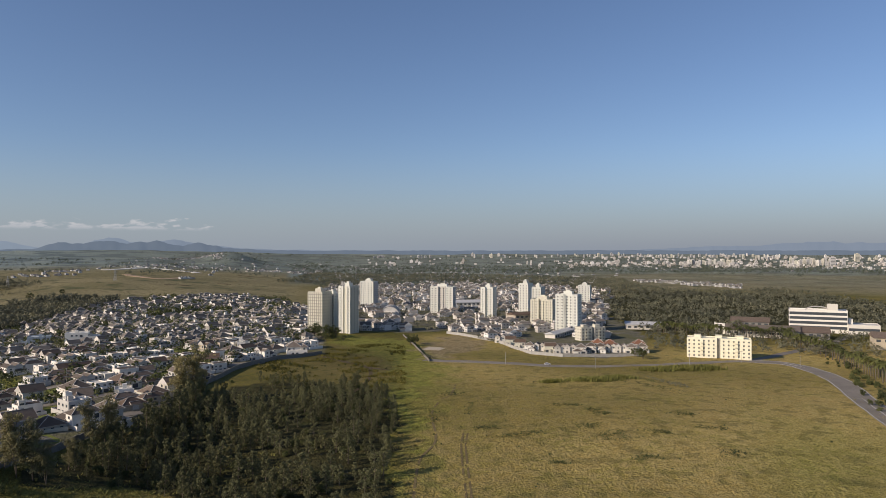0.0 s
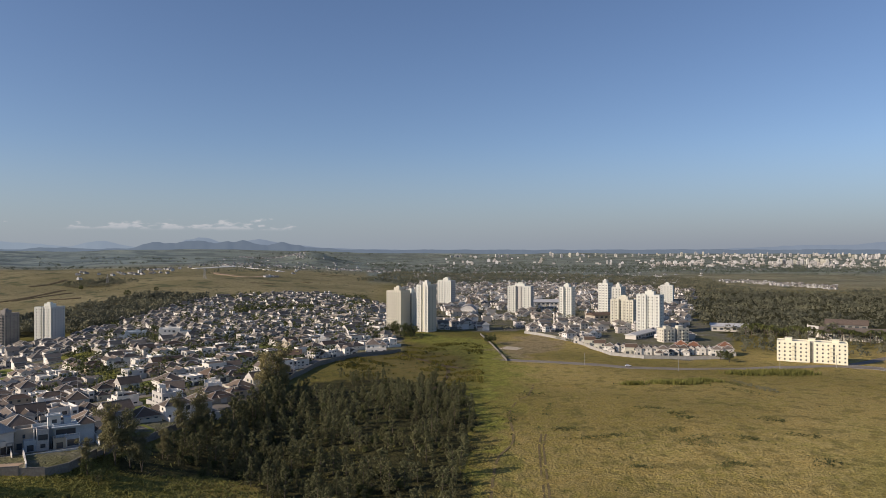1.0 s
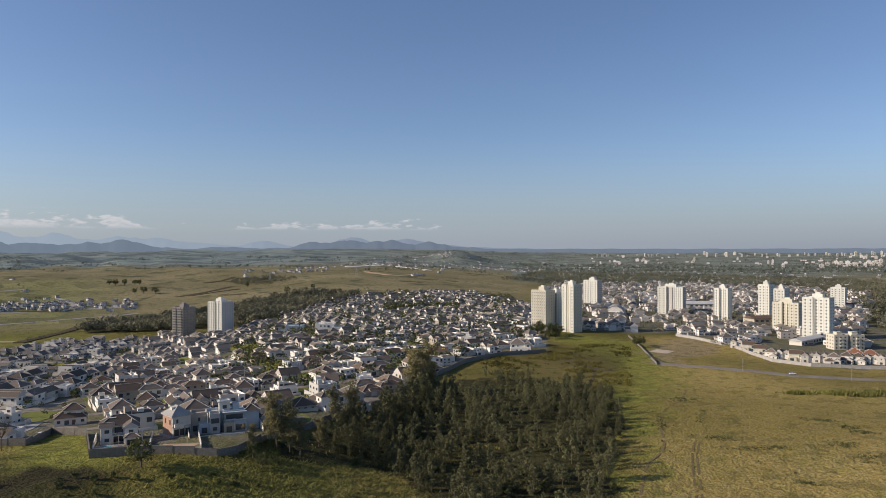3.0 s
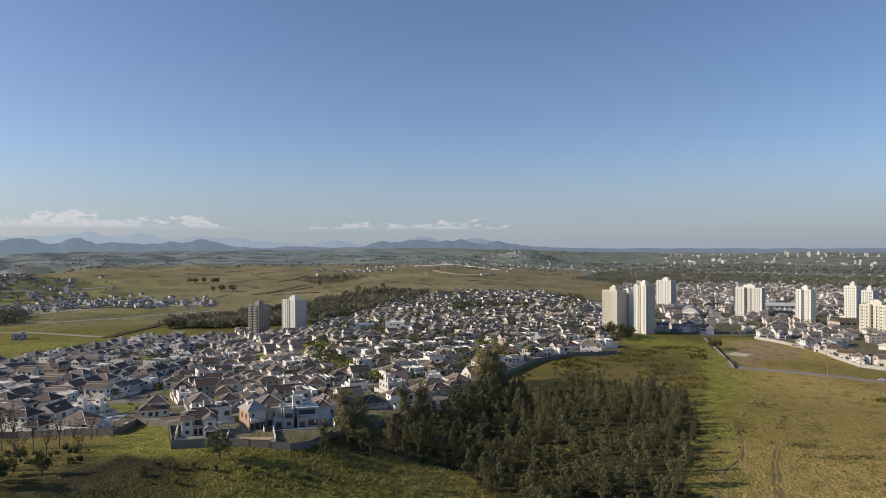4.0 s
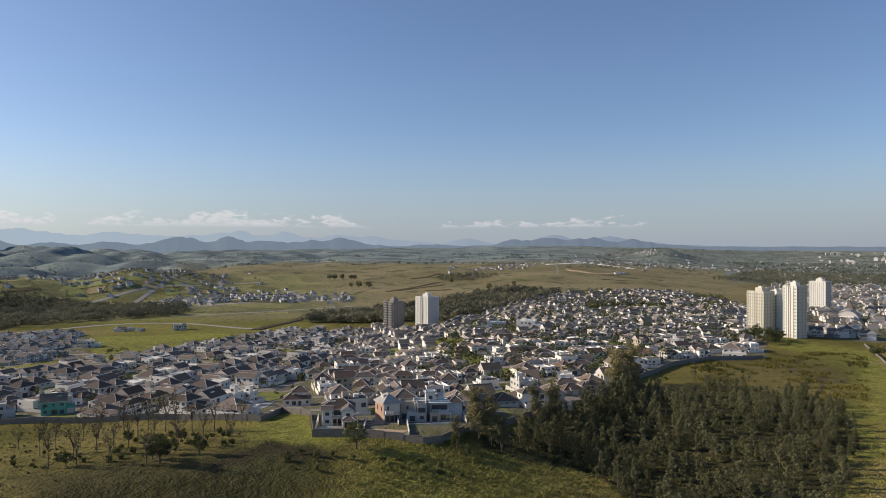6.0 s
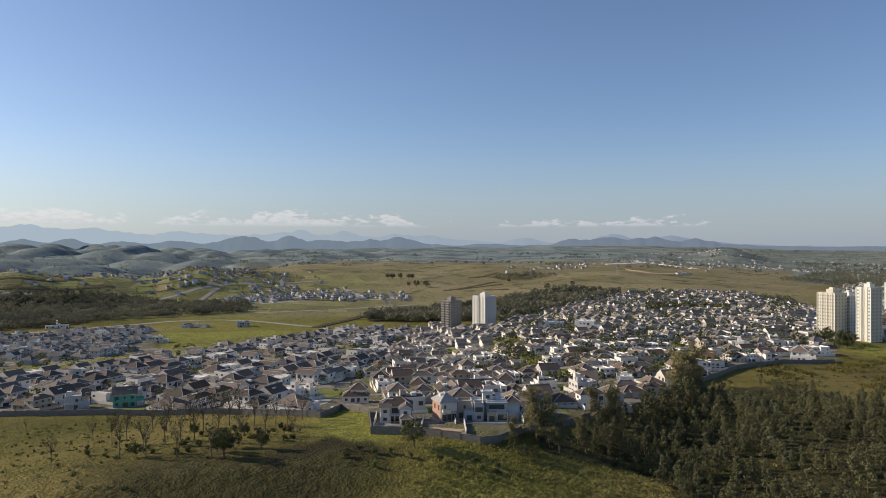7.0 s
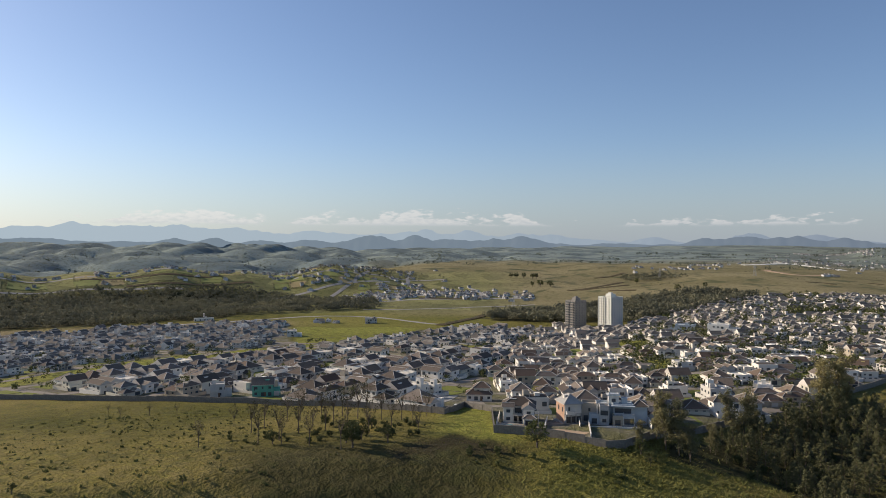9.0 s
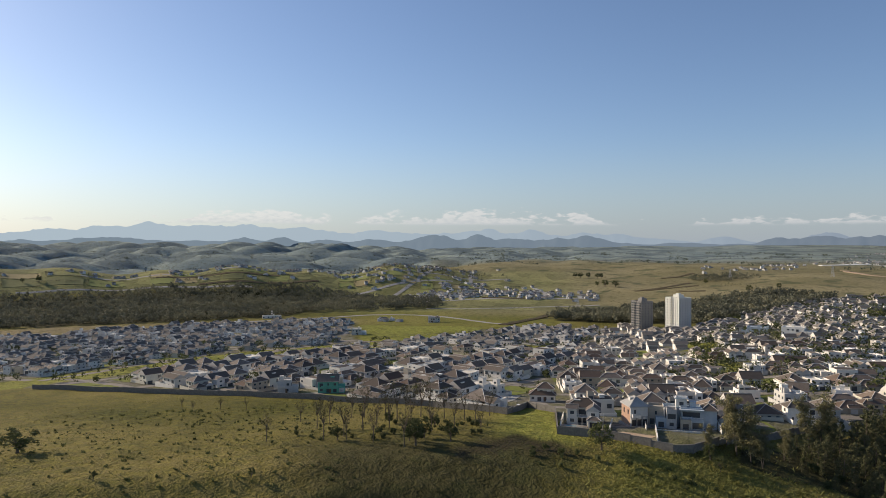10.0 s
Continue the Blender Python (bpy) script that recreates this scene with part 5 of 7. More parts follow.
shed(-24.0, 730, -23, 62, 26, 6, M_TILE, "long low hall with dark tiled roof", M_WHITE)
shed(-23.2, 815, -23, 36, 24, 7, M_TILE2, "broad hall with dark brown roof", M_RAWCONC)
shed(-26.9, 735, -23, 36, 26, 6, M_TILE2, "low hall with dark roof beside the offices", M_RAWCONC)
shed(-32.4, 690, -23, 36, 24, 9, M_TILE2, "dark-roofed hall at the end of the drive", M_SAND)
shed(-15.6, 760, -10, 34, 16, 5, M_METALROOF, "filling station with flat metal canopy")
shed(-6.2, 800, 30, 26, 16, 9, M_TILE2, "hall with steep brown gable", M_SAND)
shed(-1.5, 1010, 10, 60, 20, 7, M_METALROOF, "long pale hall in the town")
shed(-9.4, 690, 60, 60, 10, 4, M_METALROOF, "long low parking roof beside the towers")


def portal(bearing, rng, rz):
    """Tall white frame over the entrance to the halls."""
    x, y = polar(bearing, rng)
    ob = thing("entrance_portal", "tall white concrete portal before the dark-roofed halls", "portal")
    ob.matrix_basis = pose(x, y, ground_at(x, y), 0, 0, rz)
    part("post", Geo().box(-4.6, -0.8, -1, -3.6, 0.8, 11.4), M_WHITE, ob)
    part("post", Geo().box(2.2, -0.8, -1, 5.0, 0.8, 10.2), M_WHITE, ob)
    part("beam", Geo().box(-3.6, -0.7, 9.6, 2.2, 0.7, 10.6), M_WHITE, ob)
    part("panel", Geo().box(-3.4, -0.3, 1.2, 0.4, 0.3, 9.2), M_GREY, ob)
    return ob


portal(-21.1, 742, -21)


def vault_hall(bearing, rng, rz):
    x, y = polar(bearing, rng)
    ob = thing("church", "church with grey barrel-vaulted roof", "church")
    ob.matrix_basis = pose(x, y, ground_at(x, y), 0, 0, rz)
    g, q = Geo(), Geo()
    n = 12
    for k in range(n):
        a, b = math.pi * k / n, math.pi * (k + 1) / n
        r = 12
        g.add([(r * math.cos(a), -16, 1 + r * math.sin(a)), (r * math.cos(b), -16, 1 + r * math.sin(b)), (r * math.cos(b), 16, 1 + r * math.sin(b)), (r * math.cos(a), 16, 1 + r * math.sin(a))], [(3, 2, 1, 0)])
        q.add([(0, -15.5, -1), (r * math.cos(a), -15.5, 1 + r * math.sin(a)), (r * math.cos(b), -15.5, 1 + r * math.sin(b))], [(0, 1, 2)])
    part("roof", g, M_CONC, ob)
    part("front_wall", q, M_GREY, ob)
    part("gable_roof", Geo().add([(-9, 16, 0), (9, 16, 0), (-9, 34, 0), (9, 34, 0), (0, 20, 22), (0, 30, 22)], [(0, 1, 4), (3, 2, 5), (1, 3, 5, 4), (2, 0, 4, 5), (1, 0, 2, 3)]), M_TILE, ob, "steep dark gable behind the vault")
    part("porch", Geo().tube((-6, -17, -1), (-6, -17, 6), 0.5, 0.5).tube((6, -17, -1), (6, -17, 6), 0.5, 0.5).box(-7, -19, 6, 7, -15, 7), M_WHITE, ob)
    return ob


vault_hall(4.2, 880, 0)

# small houses behind the pale wall
small = random.Random(21)
for k in range(15):
    b = -4.6 - k * 0.78
    r = np.interp(-b, (4, 7, 9.5, 16), (640, 570, 560, 578)) + small.uniform(0, 10)
    x, y = polar(b, r)
    kind = small.choice((0, 6, 4, 7))
    ob = put_house("mid", kind, seat(x, y, -10 + small.uniform(-8, 8), (0.8, 0.62, 0.8), 3))
for b, r, wall, tile, label in ((-13.1, 583, M_PINK, M_TERRA, "small red-pink two-storey house with tiled roof"), (-15.3, 590, M_WHITE, M_TERRA, "white house with red tiled roof"), (-12.2, 585, M_WHITE, M_TERRA, "low white house with terracotta roof")):
    landmark(b, r, -8, label, ((-5, -4, 5, 5, 2, "hip"), (-5, -6, 0, -4, 1, "flat")), wall, tile, 30)

M_FARTOWN = surface("town_walls", (0.70, 0.68, 0.64), (0.80, 0.78, 0.75), 0.2, 0.9, 1.0, (0.44, 0.40, 0.35), island=True)
# the town beyond the towers
town = random.Random(8)
spots = []
while len(spots) < 600:
    b, r = town.uniform(-13, 9.4), math.sqrt(town.uniform(650 ** 2, 1650 ** 2))
    x, y = polar(b, r)
    if not inside(TOWN, [x], [y])[0] or any((x - a) ** 2 + (y - c) ** 2 < 130 for a, c, _, _ in spots):
        continue
    spots.append((x, y, town.choice((20, 110, -70)) + town.uniform(-6, 6), town.randrange(8)))
far_houses("far_houses", spots, "crowded pale town houses with brown roofs, far off", walls=M_FARTOWN)
spots = []
for (b0, r0, b1, r1, n, sp) in ((-15, 1930, -22.6, 1690, 170, 34), (9, 2350, 24, 2302, 90, 60), (41, 1285, 55, 1300, 150, 34), (46, 1440, 64, 1480, 50, 85), (17, 2870, 22, 3450, 110, 60), (29.2, 1900, 25.5, 2120, 14, 25), (27, 1800, 34, 1732, 9, 60), (19, 1668, 20.2, 1645, 7, 5), (30.6, 1725, 26.8, 1840, 12, 22), (26, 2102, 24.5, 2340, 4, 10), (17.5, 2215, 18.0, 1864, 4, 20), (62, 1492, 74, 1500, 40, 8), (55.9, 950, 58.3, 960, 6, 4), (76, 1490, 84, 1500, 8, 6), (10, 2700, -4, 2800, 30, 160), (9, 1850, -12, 1900, 160, 170), (9, 2250, -14, 2300, 60, 120), (-4, 2850, -33, 2950, 60, 130), (24, 2650, 4, 2950, 60, 260), (58, 1580, 50, 1615, 24, 30)):
    for k in range(n):
        s = town.random()
        x, y = polar(b0 + (b1 - b0) * s, r0 + (r1 - r0) * s + town.gauss(0, 1) * sp)
        spots.append((x, y, town.uniform(0, 180), town.randrange(8)))
far_houses("far_houses", spots, "scattered pale houses in the valley and on the ridges", walls=M_FARWHITE)

# the city on the skyline
CITY = []


def city_tower(w, d, h, wall, label):
    ob = tagged(part("tower_block", Geo().box(-w / 2, -d / 2, -4, w / 2, d / 2, h).box(-w * 0.2, -d * 0.25, h, w * 0.2, d * 0.25, h + 4), wall), label, "tower block", "skyline of the city")
    q = Geo()
    for k in range(int(h / 6)):
        q.box(-w / 2 + 1.5, -d / 2 - 0.15, 3 + k * 6, w / 2 - 1.5, -d / 2 + 0.05, 5.0 + k * 6)
    tagged(part("window_row_set", q, M_GLASS, ob), kind="stuff")
    return ob


far_city = random.Random(4)
city_rest = Geo()
for k in range(430):
    b = far_city.uniform(-33, -11) if k % 8 else far_city.uniform(-11, 6)
    x, y = polar(b, far_city.uniform(2950, 3500) if far_city.random() < 0.6 else far_city.uniform(3500, 4400))
    w, d, h, z = far_city.uniform(3, 8), far_city.uniform(3, 6), far_city.choice((5, 6, 7, 8, 13)), ground_at(x, y)
    city_rest.box(x - w, y - d, z - 3, x + w, y + d, z + h)
    if h > 7:
        city_rest.box(x - 2, y - 2, z + h, x + 2, y + 2, z + h + 3)
tagged(part("far_blocks", city_rest, M_FARTOWN), "dense pale low blocks of the far city", "buildings", kind="stuff")
protos = [(16, 14, 40, M_FARWHITE, "far white tower block on the skyline"), (12, 12, 40, M_WHITE, "far slender white tower block on the skyline"), (22, 13, 40, M_CREAM, "far cream slab block on the skyline"), (14, 12, 40, M_FARWHITE, "far pale tower block on the skyline"), (20, 12, 40, M_GREY, "far wide grey slab block on the skyline")]
SKYLINE = (  # bearings, count, distances, heights, breadth
    (-2, -11, 20, 4150, 4450, 16, 30, 0.75), (-11, -24.5, 52, 4150, 4450, 20, 36, 0.8), (-16.4, -17.6, 4, 3250, 3350, 28, 38, 0.95),
    (-18.6, -22.4, 18, 3200, 3350, 32, 48, 1.0), (-23.5, -25.4, 8, 3900, 4300, 25, 38, 0.9), (-25.9, -28.4, 18, 3250, 3600, 32, 52, 1.0),
    (-28.5, -28.6, 1, 3250, 3260, 68, 70, 1.7), (-29.2, -29.3, 1, 3250, 3260, 66, 68, 1.3), (-30.0, -30.1, 1, 3850, 3860, 62, 64, 1.4),
    (-30.4, -33, 6, 3800, 4200, 22, 34, 0.9), (5.6, 4.6, 4, 4100, 4200, 24, 32, 0.9), (2.2, 0.8, 4, 4100, 4200, 24, 32, 0.9))
for b0, b1, n, r0, r1, h0, h1, broad in SKYLINE:
    for k in range(n):
        b = b0 + (b1 - b0) * (k + far_city.uniform(0.1, 0.9)) / n
        x, y = polar(b, far_city.uniform(r0, r1))
        kind = far_city.randrange(5)
        made = [c for c in CITY if c[0] == kind]
        wide = broad * far_city.uniform(0.8, 1.15)
        m = Matrix.LocRotScale((x, y, ground_at(x, y)), Euler((0, 0, radians(b + far_city.uniform(-25, 25)))), (wide, wide, far_city.uniform(h0, h1) / 40))
        if made:
            copy_thing(made[0][1], m)
        else:
            ob = city_tower(*protos[kind])
            ob.matrix_basis = m
            CITY.append((kind, ob))

# ---- trees ----
def leaf_clump(g, rng, c, r, n, size, flat=0.8):
    """A clump of small leaf sprays round c, most of them facing outwards."""
    for _ in range(n):
        d = Vector((rng.gauss(0, 1), rng.gauss(0, 1), rng.gauss(0, 1) * flat)).normalized()
        p = Vector(c) + d * (r * rng.random() ** 0.33)
        a = (d + Vector((rng.gauss(0, 0.45), rng.gauss(0, 0.45), rng.gauss(0, 0.45) + 0.15))).normalized()
        b = a.orthogonal().normalized()
        b.rotate(Matrix.Rotation(rng.uniform(0, math.tau), 3, a))
        e = a.cross(b)
        s = size * rng.uniform(0.6, 1.3)
        g.add([tuple(p + b * s), tuple(p + e * s * 0.6), tuple(p - b * s * 0.9), tuple(p - e * s * 0.65)], [(0, 1, 2, 3)])


def make_tree(kind, seed, h):
    """Trunk with limbs, and a crown of clumps; returns the two meshes."""
    rng = random.Random(seed)
    t, c = Geo(), Geo()
    if kind == "slender":
        lean = Vector((rng.uniform(-0.06, 0.06), rng.uniform(-0.06, 0.06), 1))
        t.tube((0, 0, -0.5), lean * (h * 0.5), 0.13, 0.09).tube(lean * (h * 0.5), lean * (h * 0.92), 0.09, 0.02)
        wide = rng.uniform(0.18, 0.28)
        for k in range(17):
            u = (k + rng.random()) / 17
            z = h * (0.13 + 0.83 * u)
            span = h * wide * math.sqrt(max(0.03, 1 - ((u - 0.3) / 0.72) ** 2)) * (1.1 - 0.35 * u)
            a = k * 2.4 + rng.uniform(-0.6, 0.6)
            p = lean * z + Vector((math.cos(a), math.sin(a), 0.1)) * span * rng.uniform(0.2, 1.1)
            t.tube(lean * (z - 0.5), p, 0.05, 0.02, 3)
            leaf_clump(c, rng, p, h * 0.1 * (1.15 - 0.45 * u) * rng.uniform(0.75, 1.25), 48, 0.23)
    elif kind == "broad":
        t.tube((0, 0, -0.5), (0, 0, h * 0.35), 0.38, 0.26)
        for k in range(24):
            a, e = rng.uniform(0, math.tau), rng.uniform(0.05, 1.0)
            rr = h * 0.42 * math.sqrt(1 - (e - 0.35) ** 2) * rng.uniform(0.4, 1.0)
            p = Vector((math.cos(a) * rr, math.sin(a) * rr, h * (0.36 + 0.58 * e)))
            t.tube((0, 0, h * rng.uniform(0.2, 0.35)), p, 0.12, 0.03, 4)
            leaf_clump(c, rng, p, h * 0.15 * rng.uniform(0.7, 1.2), 44, 0.36)
    elif kind == "tall":
        # old eucalyptus: bare forked stem, loose clumps high up
        for fork in range(3):
            a = rng.uniform(0, math.tau)
            mid = Vector((math.cos(a), math.sin(a), 0)) * h * 0.06 + Vector((0, 0, h * 0.4))
            end = Vector((math.cos(a), math.sin(a), 0)) * h * rng.uniform(0.12, 0.2) + Vector((0, 0, h * rng.uniform(0.8, 0.97)))
            t.tube((0, 0, -0.5), mid, 0.15, 0.1).tube(mid, end, 0.1, 0.03)
            for k in range(20):
                s = rng.uniform(-0.35, 1.0)
                b = rng.uniform(0, math.tau)
                p = mid.lerp(end, s) + Vector((math.cos(b), math.sin(b), rng.uniform(-0.2, 0.4))) * h * rng.uniform(0.04, 0.14)
                t.tube(mid.lerp(end, max(0, s - 0.12)), p, 0.07, 0.02, 4)
                leaf_clump(c, rng, p, h * 0.075 * rng.uniform(0.7, 1.3), 80, 0.26)
    elif kind == "bare":
        t.tube((0, 0, -0.4), (0.2, 0.1, h * 0.45), 0.18, 0.12)
        for k in range(13):
            a = rng.uniform(0, math.tau)
            z0 = h * rng.uniform(0.3, 0.6)
            p = Vector((math.cos(a) * h * rng.uniform(0.08, 0.24), math.sin(a) * h * rng.uniform(0.08, 0.24), h * rng.uniform(0.6, 1.0)))
            t.tube((0.2, 0.1, z0 if z0 < h * 0.45 else h * 0.44), p, 0.09, 0.03, 4)
            for j in range(3):
                q = p + Vector((rng.uniform(-1, 1), rng.uniform(-1, 1), rng.uniform(-0.2, 1))) * h * 0.11
                t.tube(p.lerp(Vector((0.2, 0.1, h * 0.44)), 0.3 * rng.random()), q, 0.045, 0.015, 3)
                leaf_clump(c, rng, q, h * 0.06, 5, 0.24)
    elif kind == "bush":
        t.tube((0, 0, -0.3), (0, 0, h * 0.5), 0.12, 0.05, 5)
        for k in range(11):
            a = rng.uniform(0, math.tau)
            p = Vector((math.cos(a) * h * 0.4 * rng.random(), math.sin(a) * h * 0.4 * rng.random(), h * rng.uniform(0.15, 0.85)))
            leaf_clump(c, rng, p, h * 0.27, 26, 0.3)
    elif kind == "palm":
        t.tube((0, 0, -0.4), (0.1, 0, h * 0.5), 0.24, 0.19, 7).tube((0.1, 0, h * 0.5), (0.2, 0, h * 0.86), 0.19, 0.14, 7)
        for k in range(22):
            a, up = rng.uniform(0, math.tau), rng.uniform(-0.1, 0.9)
            prev = Vector((0.2, 0, h * 0.86))
            for j in range(5):
                s = (j + 1) / 5
                p = Vector((0.2 + math.cos(a) * 3.9 * s, math.sin(a) * 3.9 * s, h * 0.86 + 3.2 * up * s - 2.6 * s * s))
                side_ = Vector((-math.sin(a), math.cos(a), 0)) * 0.6 * (1 - 0.6 * s)
                c.add([tuple(prev + side_), tuple(prev - side_), tuple(p - side_ * 0.7), tuple(p + side_ * 0.7)], [(0, 1, 2, 3)])
                prev = p
    return t, c


TREE_KINDS = {  # name: kind, height, leaf material, label, variants
    "eucalyptus_tree": ("slender", 7.8, M_EUC, "slender grey-green young eucalyptus in the plantation", 8),
    "gum_tree": ("tall", 19.0, M_GUM, "tall old eucalyptus with loose dark crown", 3),
    "broadleaf_tree": ("broad", 9.0, M_LEAF, "round-crowned dark green tree", 4),
    "bare_tree": ("bare", 11.0, M_DRYLEAF, "nearly bare tree with thin brown foliage", 3),
    "bush": ("bush", 3.0, M_LEAF, "low dark green bush", 3),
    "palm_tree": ("palm", 9.0, M_PALM, "palm tree with drooping fronds", 3),
}
TREES = {}


def plant(sort, x, y, sc, rng, sink=0.0, wide=1.0):
    kind, h, leaf, label, n = TREE_KINDS[sort]
    v = rng.randrange(n)
    rot, sx = rng.uniform(0, 360), sc * rng.uniform(0.88, 1.14)
    m = Matrix.LocRotScale((x, y, ground_at(x, y) - sink), Euler((0, 0, radians(rot))), (sx * wide, sx * wide, sc))
    key = (sort, v)
    if key not in TREES:
        t, c = make_tree(kind, 100 + 17 * v + len(sort), h)
        TREES[key] = (t.mesh("trunk", M_BARK), c.mesh("crown", leaf))
    if kind == "bush":
        ob = tagged(part(sort, TREES[key][1], None), label, "bush", "bushes")
    else:
        ob = thing(sort, label, "tree", sort.replace("_", " ") + "s")
        part("trunk", TREES[key][0], None, ob)
        part("crown", TREES[key][1], None, ob)
    ob.matrix_basis = m
    return ob


wood = random.Random(12)
placed = []
while len(placed) < 440:
    b, r = wood.uniform(3.4, 32), math.sqrt(wood.uniform(180 ** 2, 475 ** 2))
    x, y = polar(b, r)
    gap = math.sin(x / 17 + 2 * math.sin(y / 23)) * math.cos(y / 14)
    if not inside(FOREST, [x], [y])[0] or (r > 400 and wood.random() < 0.75) or (gap > 0.2 and wood.random() < 0.85) or (b > 24.5 and wood.random() < 0.5):
        continue
    if any((x - a) ** 2 + (y - c) ** 2 < 14 for a, c in placed):
        continue
    placed.append((x, y))
for k in range(34):
    b = wood.uniform(18.5, 25)
    x, y = polar(b, float(np.interp(b, (18.7, 21.2, 26.5, 31), (412, 346, 293, 252))) - wood.uniform(0, 26))
    if all((x - a) ** 2 + (y - c) ** 2 > 7 for a, c in placed):
        placed.append((x, y))
placed.sort(key=lambda p: p[0] ** 2 + p[1] ** 2)
def stature(x, y):
    """The trees grow taller towards the estate wall."""
    b, r = math.degrees(math.atan2(-x, y)), math.hypot(x, y)
    gap = float(np.interp(b, (14, 18.7, 21.2, 26.5, 31), (455, 415, 350, 297, 255))) - r
    return 1.0 + 0.4 * float(smooth(15, 20, b)) * (1 - float(smooth(23.5, 26, b))) * (1 - float(smooth(14, 46, gap)))


for x, y in placed[:270]:
    plant("eucalyptus_tree", x, y, stature(x, y) * wood.choice((wood.uniform(0.45, 0.8), wood.uniform(0.75, 1.05), wood.uniform(1.0, 1.4))), wood)


def rest_of_wood(spots, sort, name, label):
    """Trees of the back rows, joined."""
    kind, h, leaf, _, n = TREE_KINDS[sort]
    bark, crown = Geo(), Geo()
    kits = [make_tree(kind, 100 + 17 * v + len(sort), h) for v in range(n)]
    whole = Geo()
    for x, y in spots:
        t, c = kits[wood.randrange(n)]
        s, a = wood.uniform(0.5, 1.25) * (stature(x, y) if sort == "eucalyptus_tree" else 1), wood.uniform(0, math.tau)
        z = ground_at(x, y)
        ca, sa = math.cos(a) * s, math.sin(a) * s
        for src, mat in ((t, 0), (c, 1)):
            k = len(whole.v)
            whole.v.extend([(x + ca * p[0] - sa * p[1], y + sa * p[0] + ca * p[1], z + s * p[2]) for p in src.v])
            whole.f.extend([tuple(i + k for i in f) for f in src.f])
            whole.m.extend([mat] * len(src.f))
    return tagged(part(name, whole, (M_BARK, leaf)), label, "woodland", kind="stuff")


rest_of_wood([(x + wood.uniform(-4, 4), y + wood.uniform(-4, 4)) for x, y in wood.sample(placed, 190)], "bush", "undergrowth", "dark undergrowth between the young trees")
rest_of_wood(placed[270:], "eucalyptus_tree", "plantation", "back rows of the grey-green eucalyptus plantation")
for b, r, s in ((30.76, 257, 1.1), (31.5, 262, 0.85), (29.8, 256, 1.0), (29.0, 254, 0.7), (26.0, 301, 1.0), (25.3, 306, 1.05), (24.3, 312, 0.7), (20.4, 392, 1.35), (19.6, 396, 1.5), (18.7, 400, 0.9), (32.8, 253, 0.5), (27.6, 270, 0.6)):
    plant("gum_tree", *polar(b, r), s, wood)
for b, r, s in ((40.6, 239, 0.95), (32.6, 246, 0.6), (31.9, 240, 0.5), (57.4, 270, 0.5), (55.3, 233, 1.0), (55.8, 241, 0.75), (54.6, 246, 0.7), (52.5, 241, 0.75), (53.8, 262, 0.55), (61.5, 246, 0.5), (68.1, 210, 0.3), (79.2, 219, 0.3), (9.0, 668, 1.3), (10.2, 664, 1.45), (9.6, 655, 1.2), (8.5, 660, 1.1), (10.9, 650, 1.1), (9.3, 640, 0.9), (10.0, 676, 1.3), (8.8, 646, 0.7), (11.4, 640, 0.8), (7.9, 640, 0.6), (2.6, 600, 1.0), (2.2, 612, 0.9), (-15.6, 548, 0.9), (-15.0, 555, 0.8)):
    plant("broadleaf_tree", *polar(b, r), s, wood)
plant("broadleaf_tree", *polar(83.9, 267), 0.82, wood, wide=1.75)
for b, r, s in ((63.1, 268, 1.0), (62.6, 247, 1.1), (61.0, 250, 1.1), (60.8, 245, 0.8), (62.1, 278, 0.9), (60.4, 293, 1.0), (59.4, 290, 1.15), (59.5, 258, 1.1), (58.7, 240, 1.0), (57.7, 294, 1.2), (56.8, 286, 1.2), (56.2, 232, 1.1), (50.5, 277, 0.9), (50.1, 254, 0.7), (54.0, 256, 1.0), (49.4, 300, 0.9), (55.7, 271, 1.1), (57.4, 260, 1.0), (51.4, 284, 1.0), (58.4, 262, 0.9), (54.9, 292, 1.35), (54.2, 296, 1.2), (53.0, 285, 1.1), (64.4, 288, 0.7), (67.0, 248, 0.85), (70.4, 342, 0.5), (68.5, 335, 0.45), (73.2, 352, 0.45), (72.4, 340, 0.4), (56.1, 299, 1.1), (52.2, 262, 0.9)):
    plant("bare_tree", *polar(b, r), s, wood)
for k in range(34):
    plant("bush", *polar(wood.uniform(50, 65), wood.uniform(244, 276)), wood.uniform(0.35, 0.8), wood, 0.1)
# bushes in the pasture, the field and along the walls
for k in range(60):
    b, r = wood.uniform(46, 86), wood.uniform(200, 320)
    x, y = polar(b, r)
    if not inside(ESTATE, [x], [y])[0] and wood.random() < 0.8:
        plant("bush", x, y, wood.uniform(0.15, 0.4), wood)
for k in range(50):
    b, r = wood.gauss(-8, 8), wood.gauss(320, 70)
    if r > 200 and -30 < b < 3:
        plant("bush", *polar(b, r), wood.uniform(0.12, 0.35), wood, 0.1)
for k in range(60):
    b = wood.uniform(4, 46)
    r = np.interp(b, (4, 9, 14, 19, 22, 27, 32, 46), (470, 520, 500, 410, 345, 285, 232, 236)) - abs(wood.gauss(0, 9))
    plant("bush", *polar(b, r), wood.uniform(0.3, 0.9), wood, 0.1)
for k in range(46):
    s = wood.random()
    plant("bush", *polar(-28.5 - 3.6 * s + wood.uniform(-0.6, 1), 600 - 200 * s + wood.uniform(0, 25)), wood.uniform(0.6, 1.3), wood)
